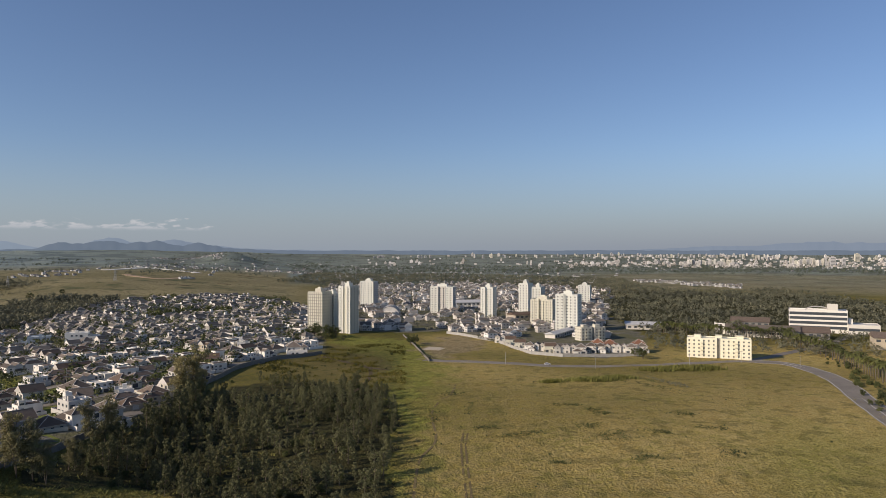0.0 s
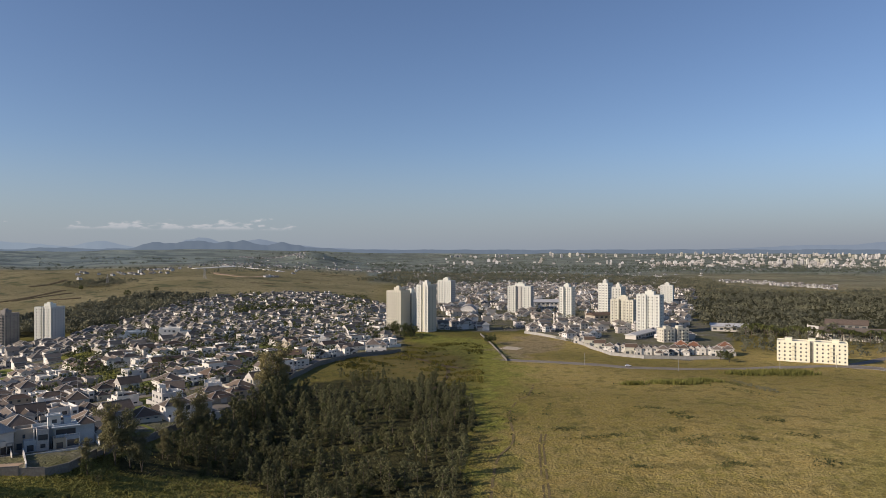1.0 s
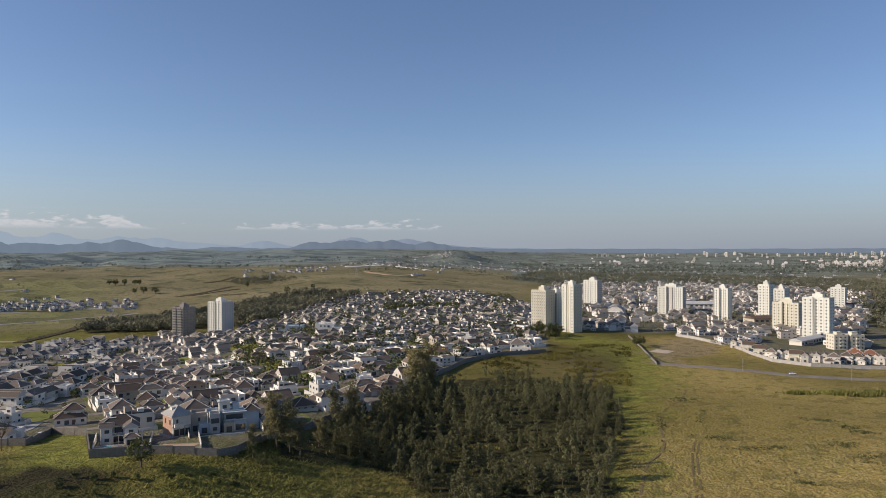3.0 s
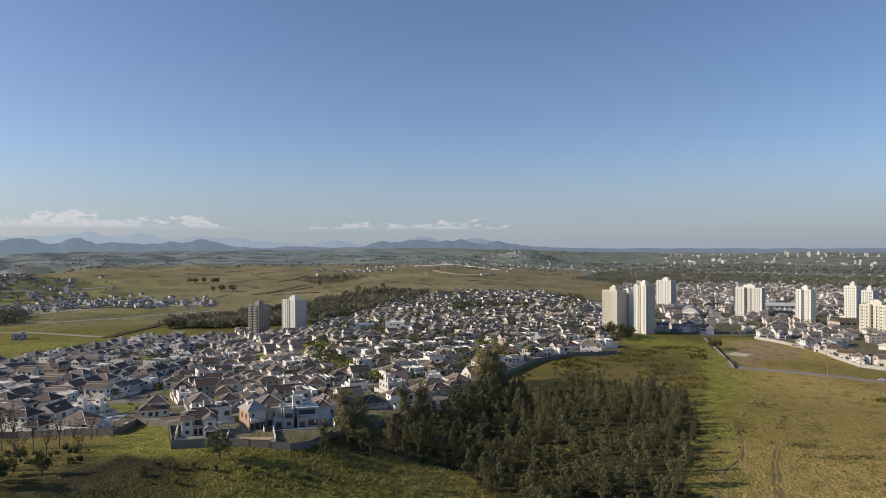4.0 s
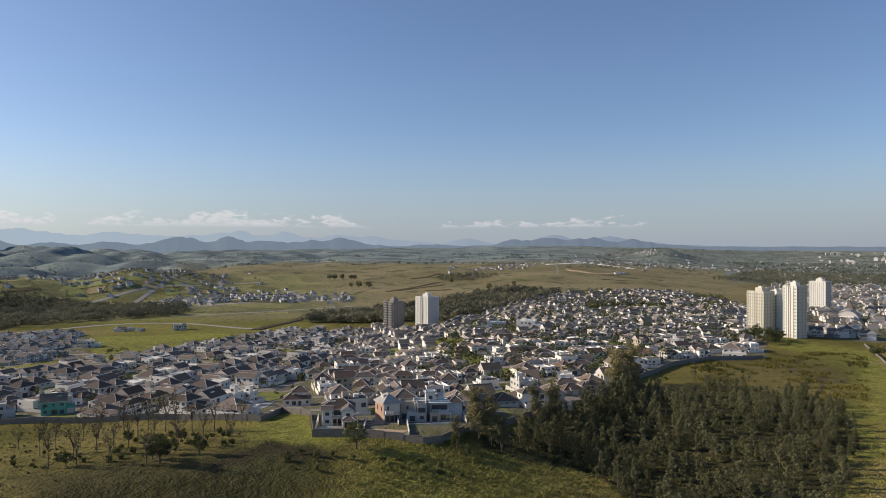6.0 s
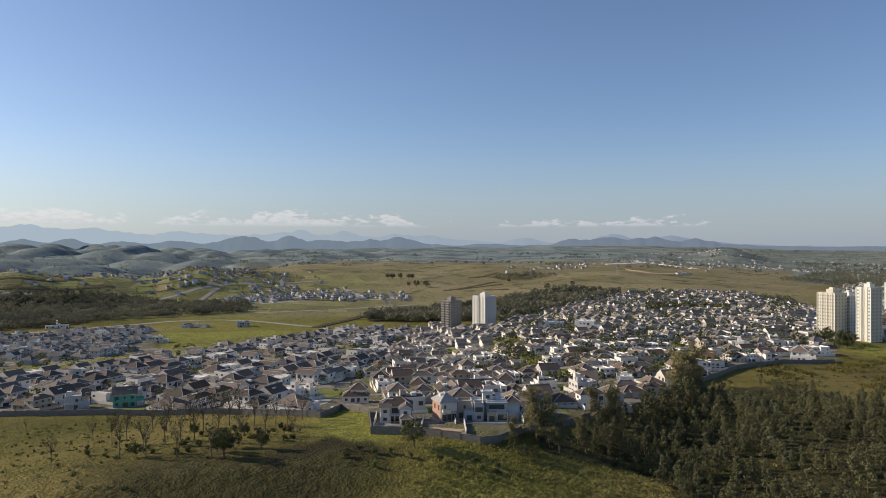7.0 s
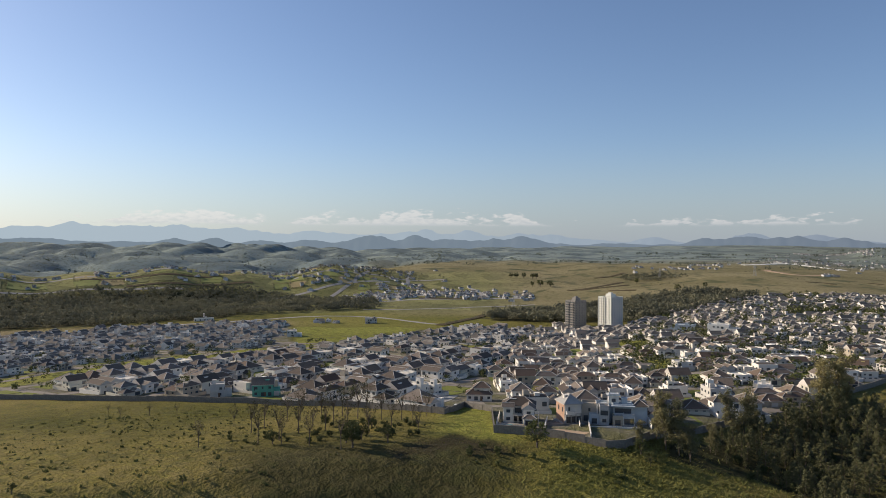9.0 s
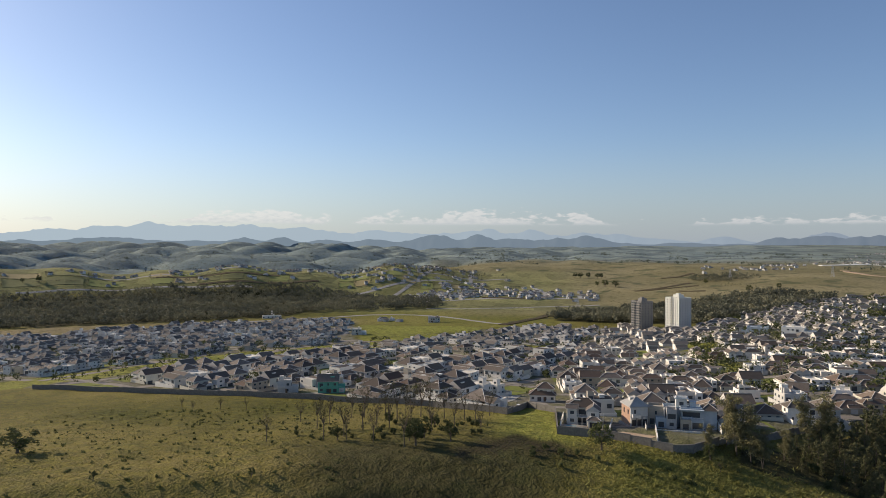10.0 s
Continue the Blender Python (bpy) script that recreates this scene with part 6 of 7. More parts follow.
# palms beside the offices
for k in range(90):
    s = k / 90
    b, r = (-16.6 - 9.4 * s, 712 - 12 * s + 14 * wood.random()) if k % 2 else (-25.5 - 6.5 * s, 690 - 190 * s + wood.uniform(-12, 12))
    plant("palm_tree", *polar(b, r), wood.uniform(1.0, 1.5), wood)
# garden and street trees
for k, (x, y) in enumerate(wood.sample(VERGE, 170)):
    if clear_of(x, y, ESTATE, 4) and math.hypot(x, y) < 700:
        plant(wood.choice(("broadleaf_tree", "broadleaf_tree", "bush", "palm_tree")), x, y, wood.uniform(0.35, 0.75), wood)
# lone trees on the far pasture
for b, r, s in ((42.7, 1572, 1.3), (42.3, 1569, 1.4), (41.7, 1565, 1.4), (41.0, 1556, 1.3), (40.7, 1555, 1.3), (41.0, 1433, 1.2), (40.4, 1426, 1.5), (39.6, 1418, 1.4), (82.6, 1425, 1.5), (83.6, 1430, 0.9), (33, 1464, 1.2), (30, 1272, 1.2), (28, 1320, 1.0)):
    plant("broadleaf_tree", *polar(b, r), s, wood)


def woodland(name, poly, n, seed, label, size=(6, 11), box=None, leaf=M_WOODS, leaves=0, spray=0.105):
    """A wood seen from afar: many small crowns of leaf sprays in one mesh."""
    rng = np.random.RandomState(seed)
    P = np.array(poly) if poly else None
    if box is not None:
        xs, ys = box
    else:
        xs, ys = [], []
        while len(xs) < n:
            x = rng.uniform(P[:, 0].min(), P[:, 0].max(), n)
            y = rng.uniform(P[:, 1].min(), P[:, 1].max(), n)
            k = inside(poly, x, y)
            xs, ys = np.concatenate([xs, x[k]]), np.concatenate([ys, y[k]])
        xs, ys = xs[:n], ys[:n]
    n = len(xs)
    leaves = leaves or (24 if n > 1000 else 36)
    h = rng.uniform(size[0], size[1], n)
    zs = land(xs, ys)
    lump = rng.normal(0, 1, (n, 7, 3))
    lump /= np.linalg.norm(lump, axis=2, keepdims=True)
    lump *= np.array([0.34, 0.34, 0.26])
    which = rng.randint(0, 7, (n, leaves))
    d = rng.normal(0, 1, (n, leaves, 3))
    d /= np.linalg.norm(d, axis=2, keepdims=True)
    c = np.take_along_axis(lump, which[..., None], 1) + d * 0.23 * rng.uniform(0.5, 1, (n, leaves, 1))
    c = c * h[:, None, None] + np.stack([xs, ys, zs + h * 0.58], -1)[:, None, :]
    out = d + rng.normal(0, 0.26, (n, leaves, 3)) + np.array([0, 0, 0.15])
    u = np.cross(out, rng.normal(0, 1, (n, leaves, 3)))
    u /= np.linalg.norm(u, axis=2, keepdims=True) + 1e-9
    w = np.cross(out, u)
    w /= np.linalg.norm(w, axis=2, keepdims=True) + 1e-9
    s = (h * spray)[:, None, None] * rng.uniform(0.7, 1.3, (n, leaves, 1))
    quad = np.stack([c + u * s, c + w * s * 0.8, c - u * s, c - w * s * 0.8], 2).reshape(-1, 3)
    me = bpy.data.meshes.new(name)
    nf = n * leaves
    me.vertices.add(nf * 4)
    me.vertices.foreach_set("co", quad.ravel())
    me.loops.add(nf * 4)
    me.loops.foreach_set("vertex_index", np.arange(nf * 4))
    me.polygons.add(nf)
    me.polygons.foreach_set("loop_start", np.arange(nf) * 4)
    me.update()
    me.materials.append(leaf)
    return tagged(new(name, me), label, "woodland", kind="stuff")


woodland("woodland", RIVER_WOOD, 5600, 1, "dense dark wood along the river", (6, 12), leaves=29, spray=0.107)
woodland("woodland", TOWER_WOOD, 1100, 2, "dark wood behind the two towers", (8, 15), leaves=54, spray=0.094)
woodland("woodland", PLAIN_WOOD, 6900, 3, "dark green woodland on the plain", (4, 10), leaves=22, spray=0.113)
woodland("woodland", ring_of((-13, 760), (2, 700), (9, 740), (9.4, 1600), (-13, 1500)), 1700, 4, "garden trees between the town houses", (4, 8))
woodland("woodland", ring_of((-9, 2450), (-18, 2480), (-27, 2560), (-35, 2480), (-36, 2860), (-26, 2950), (-18, 3130), (-9, 3150)), 2000, 5, "dark belt of trees before the far city", (5, 10), leaf=M_SCRUB, leaves=16, spray=0.13)
woodland("woodland", ring_of((-10, 3100), (-34, 2950), (-34, 4300), (-10, 4300)), 1300, 17, "trees between the blocks of the far city", (5, 10), leaf=M_SCRUB, leaves=12, spray=0.14)
woodland("woodland", ring_of((12, 2350), (-9, 2300), (-9, 3000), (12, 3000)), 900, 15, "scattered trees on the far plain", (6, 12), leaf=M_SCRUB, leaves=20)
woodland("woodland", ring_of((-14.5, 1960), (-15, 1840), (-22, 1620), (-23.2, 1720)), 130, 16, "garden trees among the white houses", (4, 7), leaves=20)
woodland("woodland", ring_of((36, 420), (25, 380), (16, 520), (11, 640), (12, 1200), (22, 1250), (33, 860)), 2300, 6, "garden trees between the houses", (4, 9), leaf=M_LEAF)
woodland("woodland", ring_of((88, 560), (60, 400), (46, 380), (38, 420), (40, 880), (60, 720), (86, 860)), 700, 10, "garden trees between the western houses", (3, 6.5), leaf=M_LEAF)
woodland("woodland", ring_of((22.6, 900), (19, 905), (16.4, 925), (16.4, 985), (22.6, 960)), 130, 31, "belt of dark street trees across the estate", (6, 11), leaf=M_LEAF)
woodland("woodland", ring_of((32, 1485), (29, 1527), (31, 1600), (35, 1547)), 160, 7, "small dark wood on the far pasture", (6, 10))
woodland("woodland", ring_of((55, 1436), (48, 1565), (52, 1661), (60, 1570)), 80, 8, "trees between the ridge houses", (5, 9))
woodland("woodland", ring_of((-16, 600), (-33, 620), (-33, 780), (-16, 760)), 330, 9, "trees and scrub round the halls", (4, 8))



def copses(n, seed, b0, b1, r0, r1, spread):
    """Trees gathered in small groups over a sector of far country."""
    rng = np.random.RandomState(seed)
    b, r = np.radians(rng.uniform(b0, b1, n // 8)), np.sqrt(rng.uniform(r0 ** 2, r1 ** 2, n // 8))
    cx, cy = np.repeat(-r * np.sin(b), 8), np.repeat(r * np.cos(b), 8)
    along = rng.normal(0, spread, len(cx))
    turn = np.repeat(rng.uniform(0, math.pi, n // 8), 8)
    return cx + along * np.cos(turn) + rng.normal(0, 6, len(cx)), cy + along * np.sin(turn) + rng.normal(0, 6, len(cx))


woodland("woodland", None, 0, 21, "scattered copses on the far plain", (8, 14), box=copses(1800, 21, 22, -38, 2300, 4400, 60), leaf=M_SCRUB, leaves=12)
woodland("woodland", None, 0, 24, "bands of trees between the outskirts and the city", (5, 11), box=copses(1500, 24, 12, -9, 1500, 2900, 45), leaf=M_SCRUB, leaves=14)
woodland("woodland", None, 0, 22, "dark copses on the rolling hills", (6, 11), box=copses(2400, 22, 14, 92, 1850, 3300, 26), leaf=M_SCRUB, leaves=11, spray=0.13)
woodland("woodland", None, 0, 23, "low scrub on the upland pasture", (2, 4.5), box=copses(420, 23, 8, 62, 1150, 1800, 22), leaf=M_LEAF, leaves=14)


def hedge(name, pts, n, seed, label, size=(1.6, 3.2)):
    """A thin dark hedge along a line."""
    rng = np.random.RandomState(seed)
    P = np.array(pts)
    L = np.concatenate([[0], np.cumsum(np.hypot(*np.diff(P, axis=0).T))])
    s = rng.uniform(0, L[-1], n)
    xs, ys = np.interp(s, L, P[:, 0]) + rng.normal(0, 0.7, n), np.interp(s, L, P[:, 1]) + rng.normal(0, 0.7, n)
    return woodland(name, pts, n, seed, label, size, box=(xs, ys), leaves=22)


HEDGES = (((-15.6, 462), (-16.4, 450), (-17.4, 436), (-18.8, 418)), ((44.7, 1050), (46.4, 980), (48.3, 920)), ((59.0, 748), (53.5, 790), (49.0, 838)), ((-0.9, 690), (-4.2, 624)), ((1.9, 560), (1.0, 524)), ((56.5, 1370), (52, 1420), (47, 1430)), ((60, 1480), (55, 1520)), ((49, 1340), (50, 1480)), ((54, 1360), (55, 1540)), ((58.5, 1400), (57, 1560)),
          ((33, 1230), (31, 1290), (27.5, 1320)), ((34.5, 1330), (31.5, 1390), (29, 1400)), ((22, 1560), (19, 1640), (15, 1620)), ((27, 1700), (22, 1760)), ((65, 1480), (72, 1500)), ((85, 1490), (77, 1498)), ((80, 1440), (78.5, 1488)), ((77.5, 1440), (76.5, 1490)), ((46, 1130), (52, 1150), (57, 1170)), ((62, 1400), (70, 1385)), ((64, 1430), (73, 1420)), ((74, 1395), (86, 1385)), ((66, 1462), (74, 1460)), ((58, 1385), (63, 1380)), ((61, 1440), (66, 1445)), ((44, 1250), (49, 1262)), ((47, 1370), (53, 1400)), ((75, 1430), (83, 1425)))
M_PLOT = [surface("plot_grass_" + n_, c, tuple(v * 1.3 for v in c), 0.05, 0.95, 0.4) for n_, c in (("green", (0.19, 0.205, 0.07)), ("olive", (0.16, 0.16, 0.07)), ("dry", (0.26, 0.215, 0.11)))]
plots = random.Random(77)
PLOT_HOUSES, PLOT_HEDGES = [], []
for b0, b1, r0, r1, rows, cols, turn in ((61.5, 55.2, 1385, 1500, 3, 5, 5), (60.5, 54.0, 1500, 1680, 3, 5, -4), (55.0, 49.5, 1330, 1470, 3, 5, 6), (75.5, 63.5, 1400, 1490, 2, 7, 2), (85.0, 77.0, 1400, 1500, 2, 3, 0)):
    for i in range(rows):
        for j in range(cols):
            ba, bb = (b0 + (b1 - b0) * (j + f) / cols for f in (0.06, 0.94))
            r = r0 + (r1 - r0) * (i + 0.5) / rows + turn * (j - cols / 2)
            deep = (r1 - r0) / rows
            if plots.random() < 0.8:
                strip("lawn", ring_of((ba, r), ((ba + bb) / 2, r + plots.uniform(-3, 3)), (bb, r)), deep * 0.8, M_PLOT[plots.choice((0, 0, 1, 1, 2))], 0.5, "grassy terrace between hedges on the ridge", 14, "lawn")
            PLOT_HEDGES.append(((ba, r - deep * 0.46), (bb, r - deep * 0.46)))
            if plots.random() < 0.45:
                PLOT_HEDGES.append(((ba, r - deep * 0.45), (ba, r + deep * 0.45)))
            for _ in range(plots.choice((0, 1, 2, 3))):
                x, y = polar(plots.uniform(bb, ba), r + plots.uniform(-0.3, 0.4) * deep)
                PLOT_HOUSES.append((x, y, plots.uniform(0, 180), plots.randrange(8)))
far_houses("far_houses", PLOT_HOUSES, "pale houses scattered on the terraced ridge", walls=M_FARWHITE)
HEDGES += tuple(PLOT_HEDGES)
for i, run in enumerate(HEDGES):
    pts = ring_of(*run)
    length = sum(math.hypot(a[0] - c[0], a[1] - c[1]) for a, c in zip(pts, pts[1:]))
    tagged(hedge("hedge", pts, int(length * 0.6), 40 + i, "dark clipped hedge along a boundary"), category="hedge")

# ---- distance ----
def sierra(name, label, radius, bumps, mat, rough, seed, base=0.0, b0=-45, b1=112):
    """A far range of hills whose height follows a few broad summits."""
    bear = np.arange(b0, b1, 0.18)
    el = np.full(bear.shape, base)
    for b, w, h in bumps:
        el = np.maximum(el, h * np.exp(-((bear - b) / w) ** 2))
    rng = np.random.RandomState(seed)
    shift = rng.uniform(0, 50)
    crest = np.array([noise.fractal(Vector((v * 0.6 + shift, shift, 0.3)), 0.75, 2.1, 7) for v in bear])
    el = el + rough * (crest - crest.mean()) / crest.std() * np.clip(el + 0.25, 0.15, 1)
    el = np.maximum(el, -0.3)
    rows = 9
    vs, fs = [], []
    for i in range(rows):
        s = i / (rows - 1)
        r = radius - 160 * (1 - s)
        for k, b in enumerate(np.radians(bear)):
            top = EYE + radius * math.tan(radians(el[k]))
            z = -30 + (top + 30) * s ** 0.7 + (1 - s) * s * 30 * math.sin(bear[k] * 2.1 + 3 * s + math.sin(bear[k] * 5))
            vs.append((-r * math.sin(b), r * math.cos(b), z))
    n = len(bear)
    for i in range(rows - 1):
        for k in range(n - 1):
            fs.append((i * n + k + 1, i * n + k, (i + 1) * n + k, (i + 1) * n + k + 1))
    me = bpy.data.meshes.new(name)
    me.from_pydata(vs, [], fs)
    me.polygons.foreach_set("use_smooth", [True] * len(fs))
    me.materials.append(mat)
    return tagged(new(name, me), label, "mountains", kind="structure")


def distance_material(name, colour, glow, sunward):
    """Far land through much air: haze painted as dull blue emission, paler sunward."""
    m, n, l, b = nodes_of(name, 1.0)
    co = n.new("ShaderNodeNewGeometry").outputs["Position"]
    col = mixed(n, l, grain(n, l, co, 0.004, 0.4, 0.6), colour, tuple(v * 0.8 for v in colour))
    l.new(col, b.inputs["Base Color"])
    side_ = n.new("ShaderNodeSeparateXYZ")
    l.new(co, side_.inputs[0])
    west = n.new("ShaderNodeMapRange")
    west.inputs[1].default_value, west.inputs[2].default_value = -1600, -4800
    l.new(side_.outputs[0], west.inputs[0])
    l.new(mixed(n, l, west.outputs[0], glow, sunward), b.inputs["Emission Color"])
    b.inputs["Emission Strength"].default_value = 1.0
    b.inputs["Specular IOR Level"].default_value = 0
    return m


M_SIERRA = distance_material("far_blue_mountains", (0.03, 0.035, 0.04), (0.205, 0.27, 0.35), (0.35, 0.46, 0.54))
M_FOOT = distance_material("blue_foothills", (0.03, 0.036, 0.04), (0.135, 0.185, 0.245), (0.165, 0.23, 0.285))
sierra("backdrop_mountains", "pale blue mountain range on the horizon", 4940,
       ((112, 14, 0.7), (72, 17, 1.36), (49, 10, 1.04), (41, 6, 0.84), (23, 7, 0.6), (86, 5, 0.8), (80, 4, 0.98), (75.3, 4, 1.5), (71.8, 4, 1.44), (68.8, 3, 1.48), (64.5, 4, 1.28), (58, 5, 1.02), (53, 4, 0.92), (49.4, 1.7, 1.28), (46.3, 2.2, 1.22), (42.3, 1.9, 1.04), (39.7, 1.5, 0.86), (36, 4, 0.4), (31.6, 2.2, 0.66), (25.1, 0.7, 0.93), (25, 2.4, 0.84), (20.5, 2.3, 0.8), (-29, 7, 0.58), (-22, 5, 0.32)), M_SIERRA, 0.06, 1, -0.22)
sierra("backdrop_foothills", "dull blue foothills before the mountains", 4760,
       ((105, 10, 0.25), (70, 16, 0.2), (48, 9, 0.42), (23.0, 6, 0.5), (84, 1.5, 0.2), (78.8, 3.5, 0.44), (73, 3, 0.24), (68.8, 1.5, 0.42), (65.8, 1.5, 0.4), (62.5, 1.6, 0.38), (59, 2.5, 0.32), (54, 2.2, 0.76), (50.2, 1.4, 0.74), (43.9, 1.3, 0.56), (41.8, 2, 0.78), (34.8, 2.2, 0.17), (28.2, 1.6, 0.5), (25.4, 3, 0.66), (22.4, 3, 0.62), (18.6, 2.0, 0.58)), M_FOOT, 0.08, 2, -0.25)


def haze_band():
    """Painted haze dulling the lowest sky: glowing far backdrop, thinner upwards and sunward."""
    m = bpy.data.materials.new("low_haze")
    m.use_nodes = True
    n, l = m.node_tree.nodes, m.node_tree.links
    n.clear()
    sep = n.new("ShaderNodeSeparateXYZ")
    l.new(n.new("ShaderNodeUVMap").outputs[0], sep.inputs[0])

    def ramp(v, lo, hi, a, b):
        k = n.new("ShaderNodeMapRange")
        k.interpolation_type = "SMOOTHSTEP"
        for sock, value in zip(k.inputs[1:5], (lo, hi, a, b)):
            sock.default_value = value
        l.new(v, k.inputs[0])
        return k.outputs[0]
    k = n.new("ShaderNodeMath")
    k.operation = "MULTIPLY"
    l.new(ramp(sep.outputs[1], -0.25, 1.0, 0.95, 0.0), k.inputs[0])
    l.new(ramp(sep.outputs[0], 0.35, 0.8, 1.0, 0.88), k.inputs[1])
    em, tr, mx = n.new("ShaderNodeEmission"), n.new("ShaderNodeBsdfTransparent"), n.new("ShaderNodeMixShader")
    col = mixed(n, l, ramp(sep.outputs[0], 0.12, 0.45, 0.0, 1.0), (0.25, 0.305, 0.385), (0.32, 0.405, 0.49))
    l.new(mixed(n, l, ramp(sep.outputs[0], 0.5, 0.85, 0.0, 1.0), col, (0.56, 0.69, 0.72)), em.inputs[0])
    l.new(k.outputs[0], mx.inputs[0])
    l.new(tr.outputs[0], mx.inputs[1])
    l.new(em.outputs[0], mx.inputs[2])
    l.new(mx.outputs[0], n.new("ShaderNodeOutputMaterial").inputs[0])
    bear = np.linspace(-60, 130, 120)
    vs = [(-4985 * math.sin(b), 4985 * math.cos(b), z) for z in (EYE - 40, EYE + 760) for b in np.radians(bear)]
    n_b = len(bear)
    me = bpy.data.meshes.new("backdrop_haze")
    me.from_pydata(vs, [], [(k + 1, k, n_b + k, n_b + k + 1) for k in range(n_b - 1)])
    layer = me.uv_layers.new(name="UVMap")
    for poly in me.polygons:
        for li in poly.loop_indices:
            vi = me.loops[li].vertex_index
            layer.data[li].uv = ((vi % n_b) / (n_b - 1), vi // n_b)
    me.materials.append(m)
    ob = tagged(new("backdrop_haze", me), "glowing backdrop of painted dull blue haze low in the sky", "sky", kind="structure")
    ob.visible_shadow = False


haze_band()


def cloud_bank():
    """A low bank of small fair-weather clouds over the range, as a plain far backdrop."""
    m = bpy.data.materials.new("cloud_bank")
    m.use_nodes = True
    n, l = m.node_tree.nodes, m.node_tree.links
    n.clear()

    def calc(op, a, b):
        k = n.new("ShaderNodeMath")
        k.operation = op
        for sock, v in zip(k.inputs, (a, b)):
            if isinstance(v, (int, float)):
                sock.default_value = v
            else:
                l.new(v, sock)
        return k.outputs[0]

    def ramp(v, lo, hi):
        k = n.new("ShaderNodeMapRange")
        k.interpolation_type = "SMOOTHSTEP"
        k.inputs[1].default_value, k.inputs[2].default_value = lo, hi
        l.new(v, k.inputs[0])
        return k.outputs[0]
    uv = n.new("ShaderNodeUVMap").outputs[0]

    def puffs(sx, sy, detail):
        sc = n.new("ShaderNodeMapping")
        sc.inputs["Scale"].default_value = (sx, sy, 1)
        l.new(uv, sc.inputs[0])
        return grain(n, l, sc.outputs[0], 1.0, 0.25, 0.75, detail)
    sep = n.new("ShaderNodeSeparateXYZ")
    l.new(uv, sep.inputs[0])
    u, v = sep.outputs[0], sep.outputs[1]
    groups = n.new("ShaderNodeValToRGB")
    el = groups.color_ramp.elements
    el[0].position, el[0].color = 0.0, (0, 0, 0, 1)
    el[1].position, el[1].color = 1.0, (0.1, 0.1, 0.1, 1)
    for b, h in ((19, 0.25), (23, 0.34), (27, 0.22), (31, 0.36), (35, 0.05), (39, 0.1), (42, 0.42), (45.5, 0.32), (49, 0.6), (51, 0.62), (54, 0.4), (57, 0.45), (61, 0.25), (66, 0.5), (70, 0.55), (75, 0.2), (80, 0.05), (86, 0.2)):
        e = el.new((b - 16) / 96)
        e.color = (h, h, h, 1)
    l.new(u, groups.inputs[0])
    lump, crisp = puffs(46, 3.4, 3.0), puffs(150, 11.0, 6.0)
    top = calc("ADD", groups.outputs[0], calc("ADD", calc("MULTIPLY", calc("SUBTRACT", lump, 0.5), 0.75), calc("MULTIPLY", calc("SUBTRACT", crisp, 0.5), 0.35)))
    cover = ramp(calc("SUBTRACT", top, v), -0.02, 0.2)
    foot = ramp(calc("SUBTRACT", v, calc("MULTIPLY", crisp, 0.08)), 0.02, 0.14)
    fac = calc("MULTIPLY", calc("MULTIPLY", cover, foot), 0.5)
    # cloud lighting is painted: grey bases and bright tops in the emission
    shade = calc("ADD", calc("MULTIPLY", crisp, 0.5), calc("MULTIPLY", v, 0.9))
    out = n.new("ShaderNodeOutputMaterial")
    em, tr, mx = n.new("ShaderNodeEmission"), n.new("ShaderNodeBsdfTransparent"), n.new("ShaderNodeMixShader")
    l.new(mixed(n, l, ramp(shade, 0.15, 0.75), (0.50, 0.56, 0.62), (0.74, 0.76, 0.77)), em.inputs[0])
    l.new(fac, mx.inputs[0])
    l.new(tr.outputs[0], mx.inputs[1])
    l.new(em.outputs[0], mx.inputs[2])
    l.new(mx.outputs[0], out.inputs[0])
    bear = np.linspace(16, 112, 80)
    vs, fs, uvs = [], [], []
    for i in range(2):
        for b in np.radians(bear):
            vs.append((-4980 * math.sin(b), 4980 * math.cos(b), EYE + (112, 320)[i]))
    n_b = len(bear)
    fs = [(k + 1, k, n_b + k, n_b + k + 1) for k in range(n_b - 1)]
    me = bpy.data.meshes.new("backdrop_clouds")
    me.from_pydata(vs, [], fs)
    layer = me.uv_layers.new(name="UVMap")
    for poly in me.polygons:
        for li in poly.loop_indices:
            vi = me.loops[li].vertex_index
            layer.data[li].uv = ((vi % n_b) / (n_b - 1), vi // n_b)
    me.materials.append(m)
    ob = tagged(new("backdrop_clouds", me), "low bank of small white clouds", "clouds", kind="structure")
    ob.visible_shadow = False
    return ob


cloud_bank()


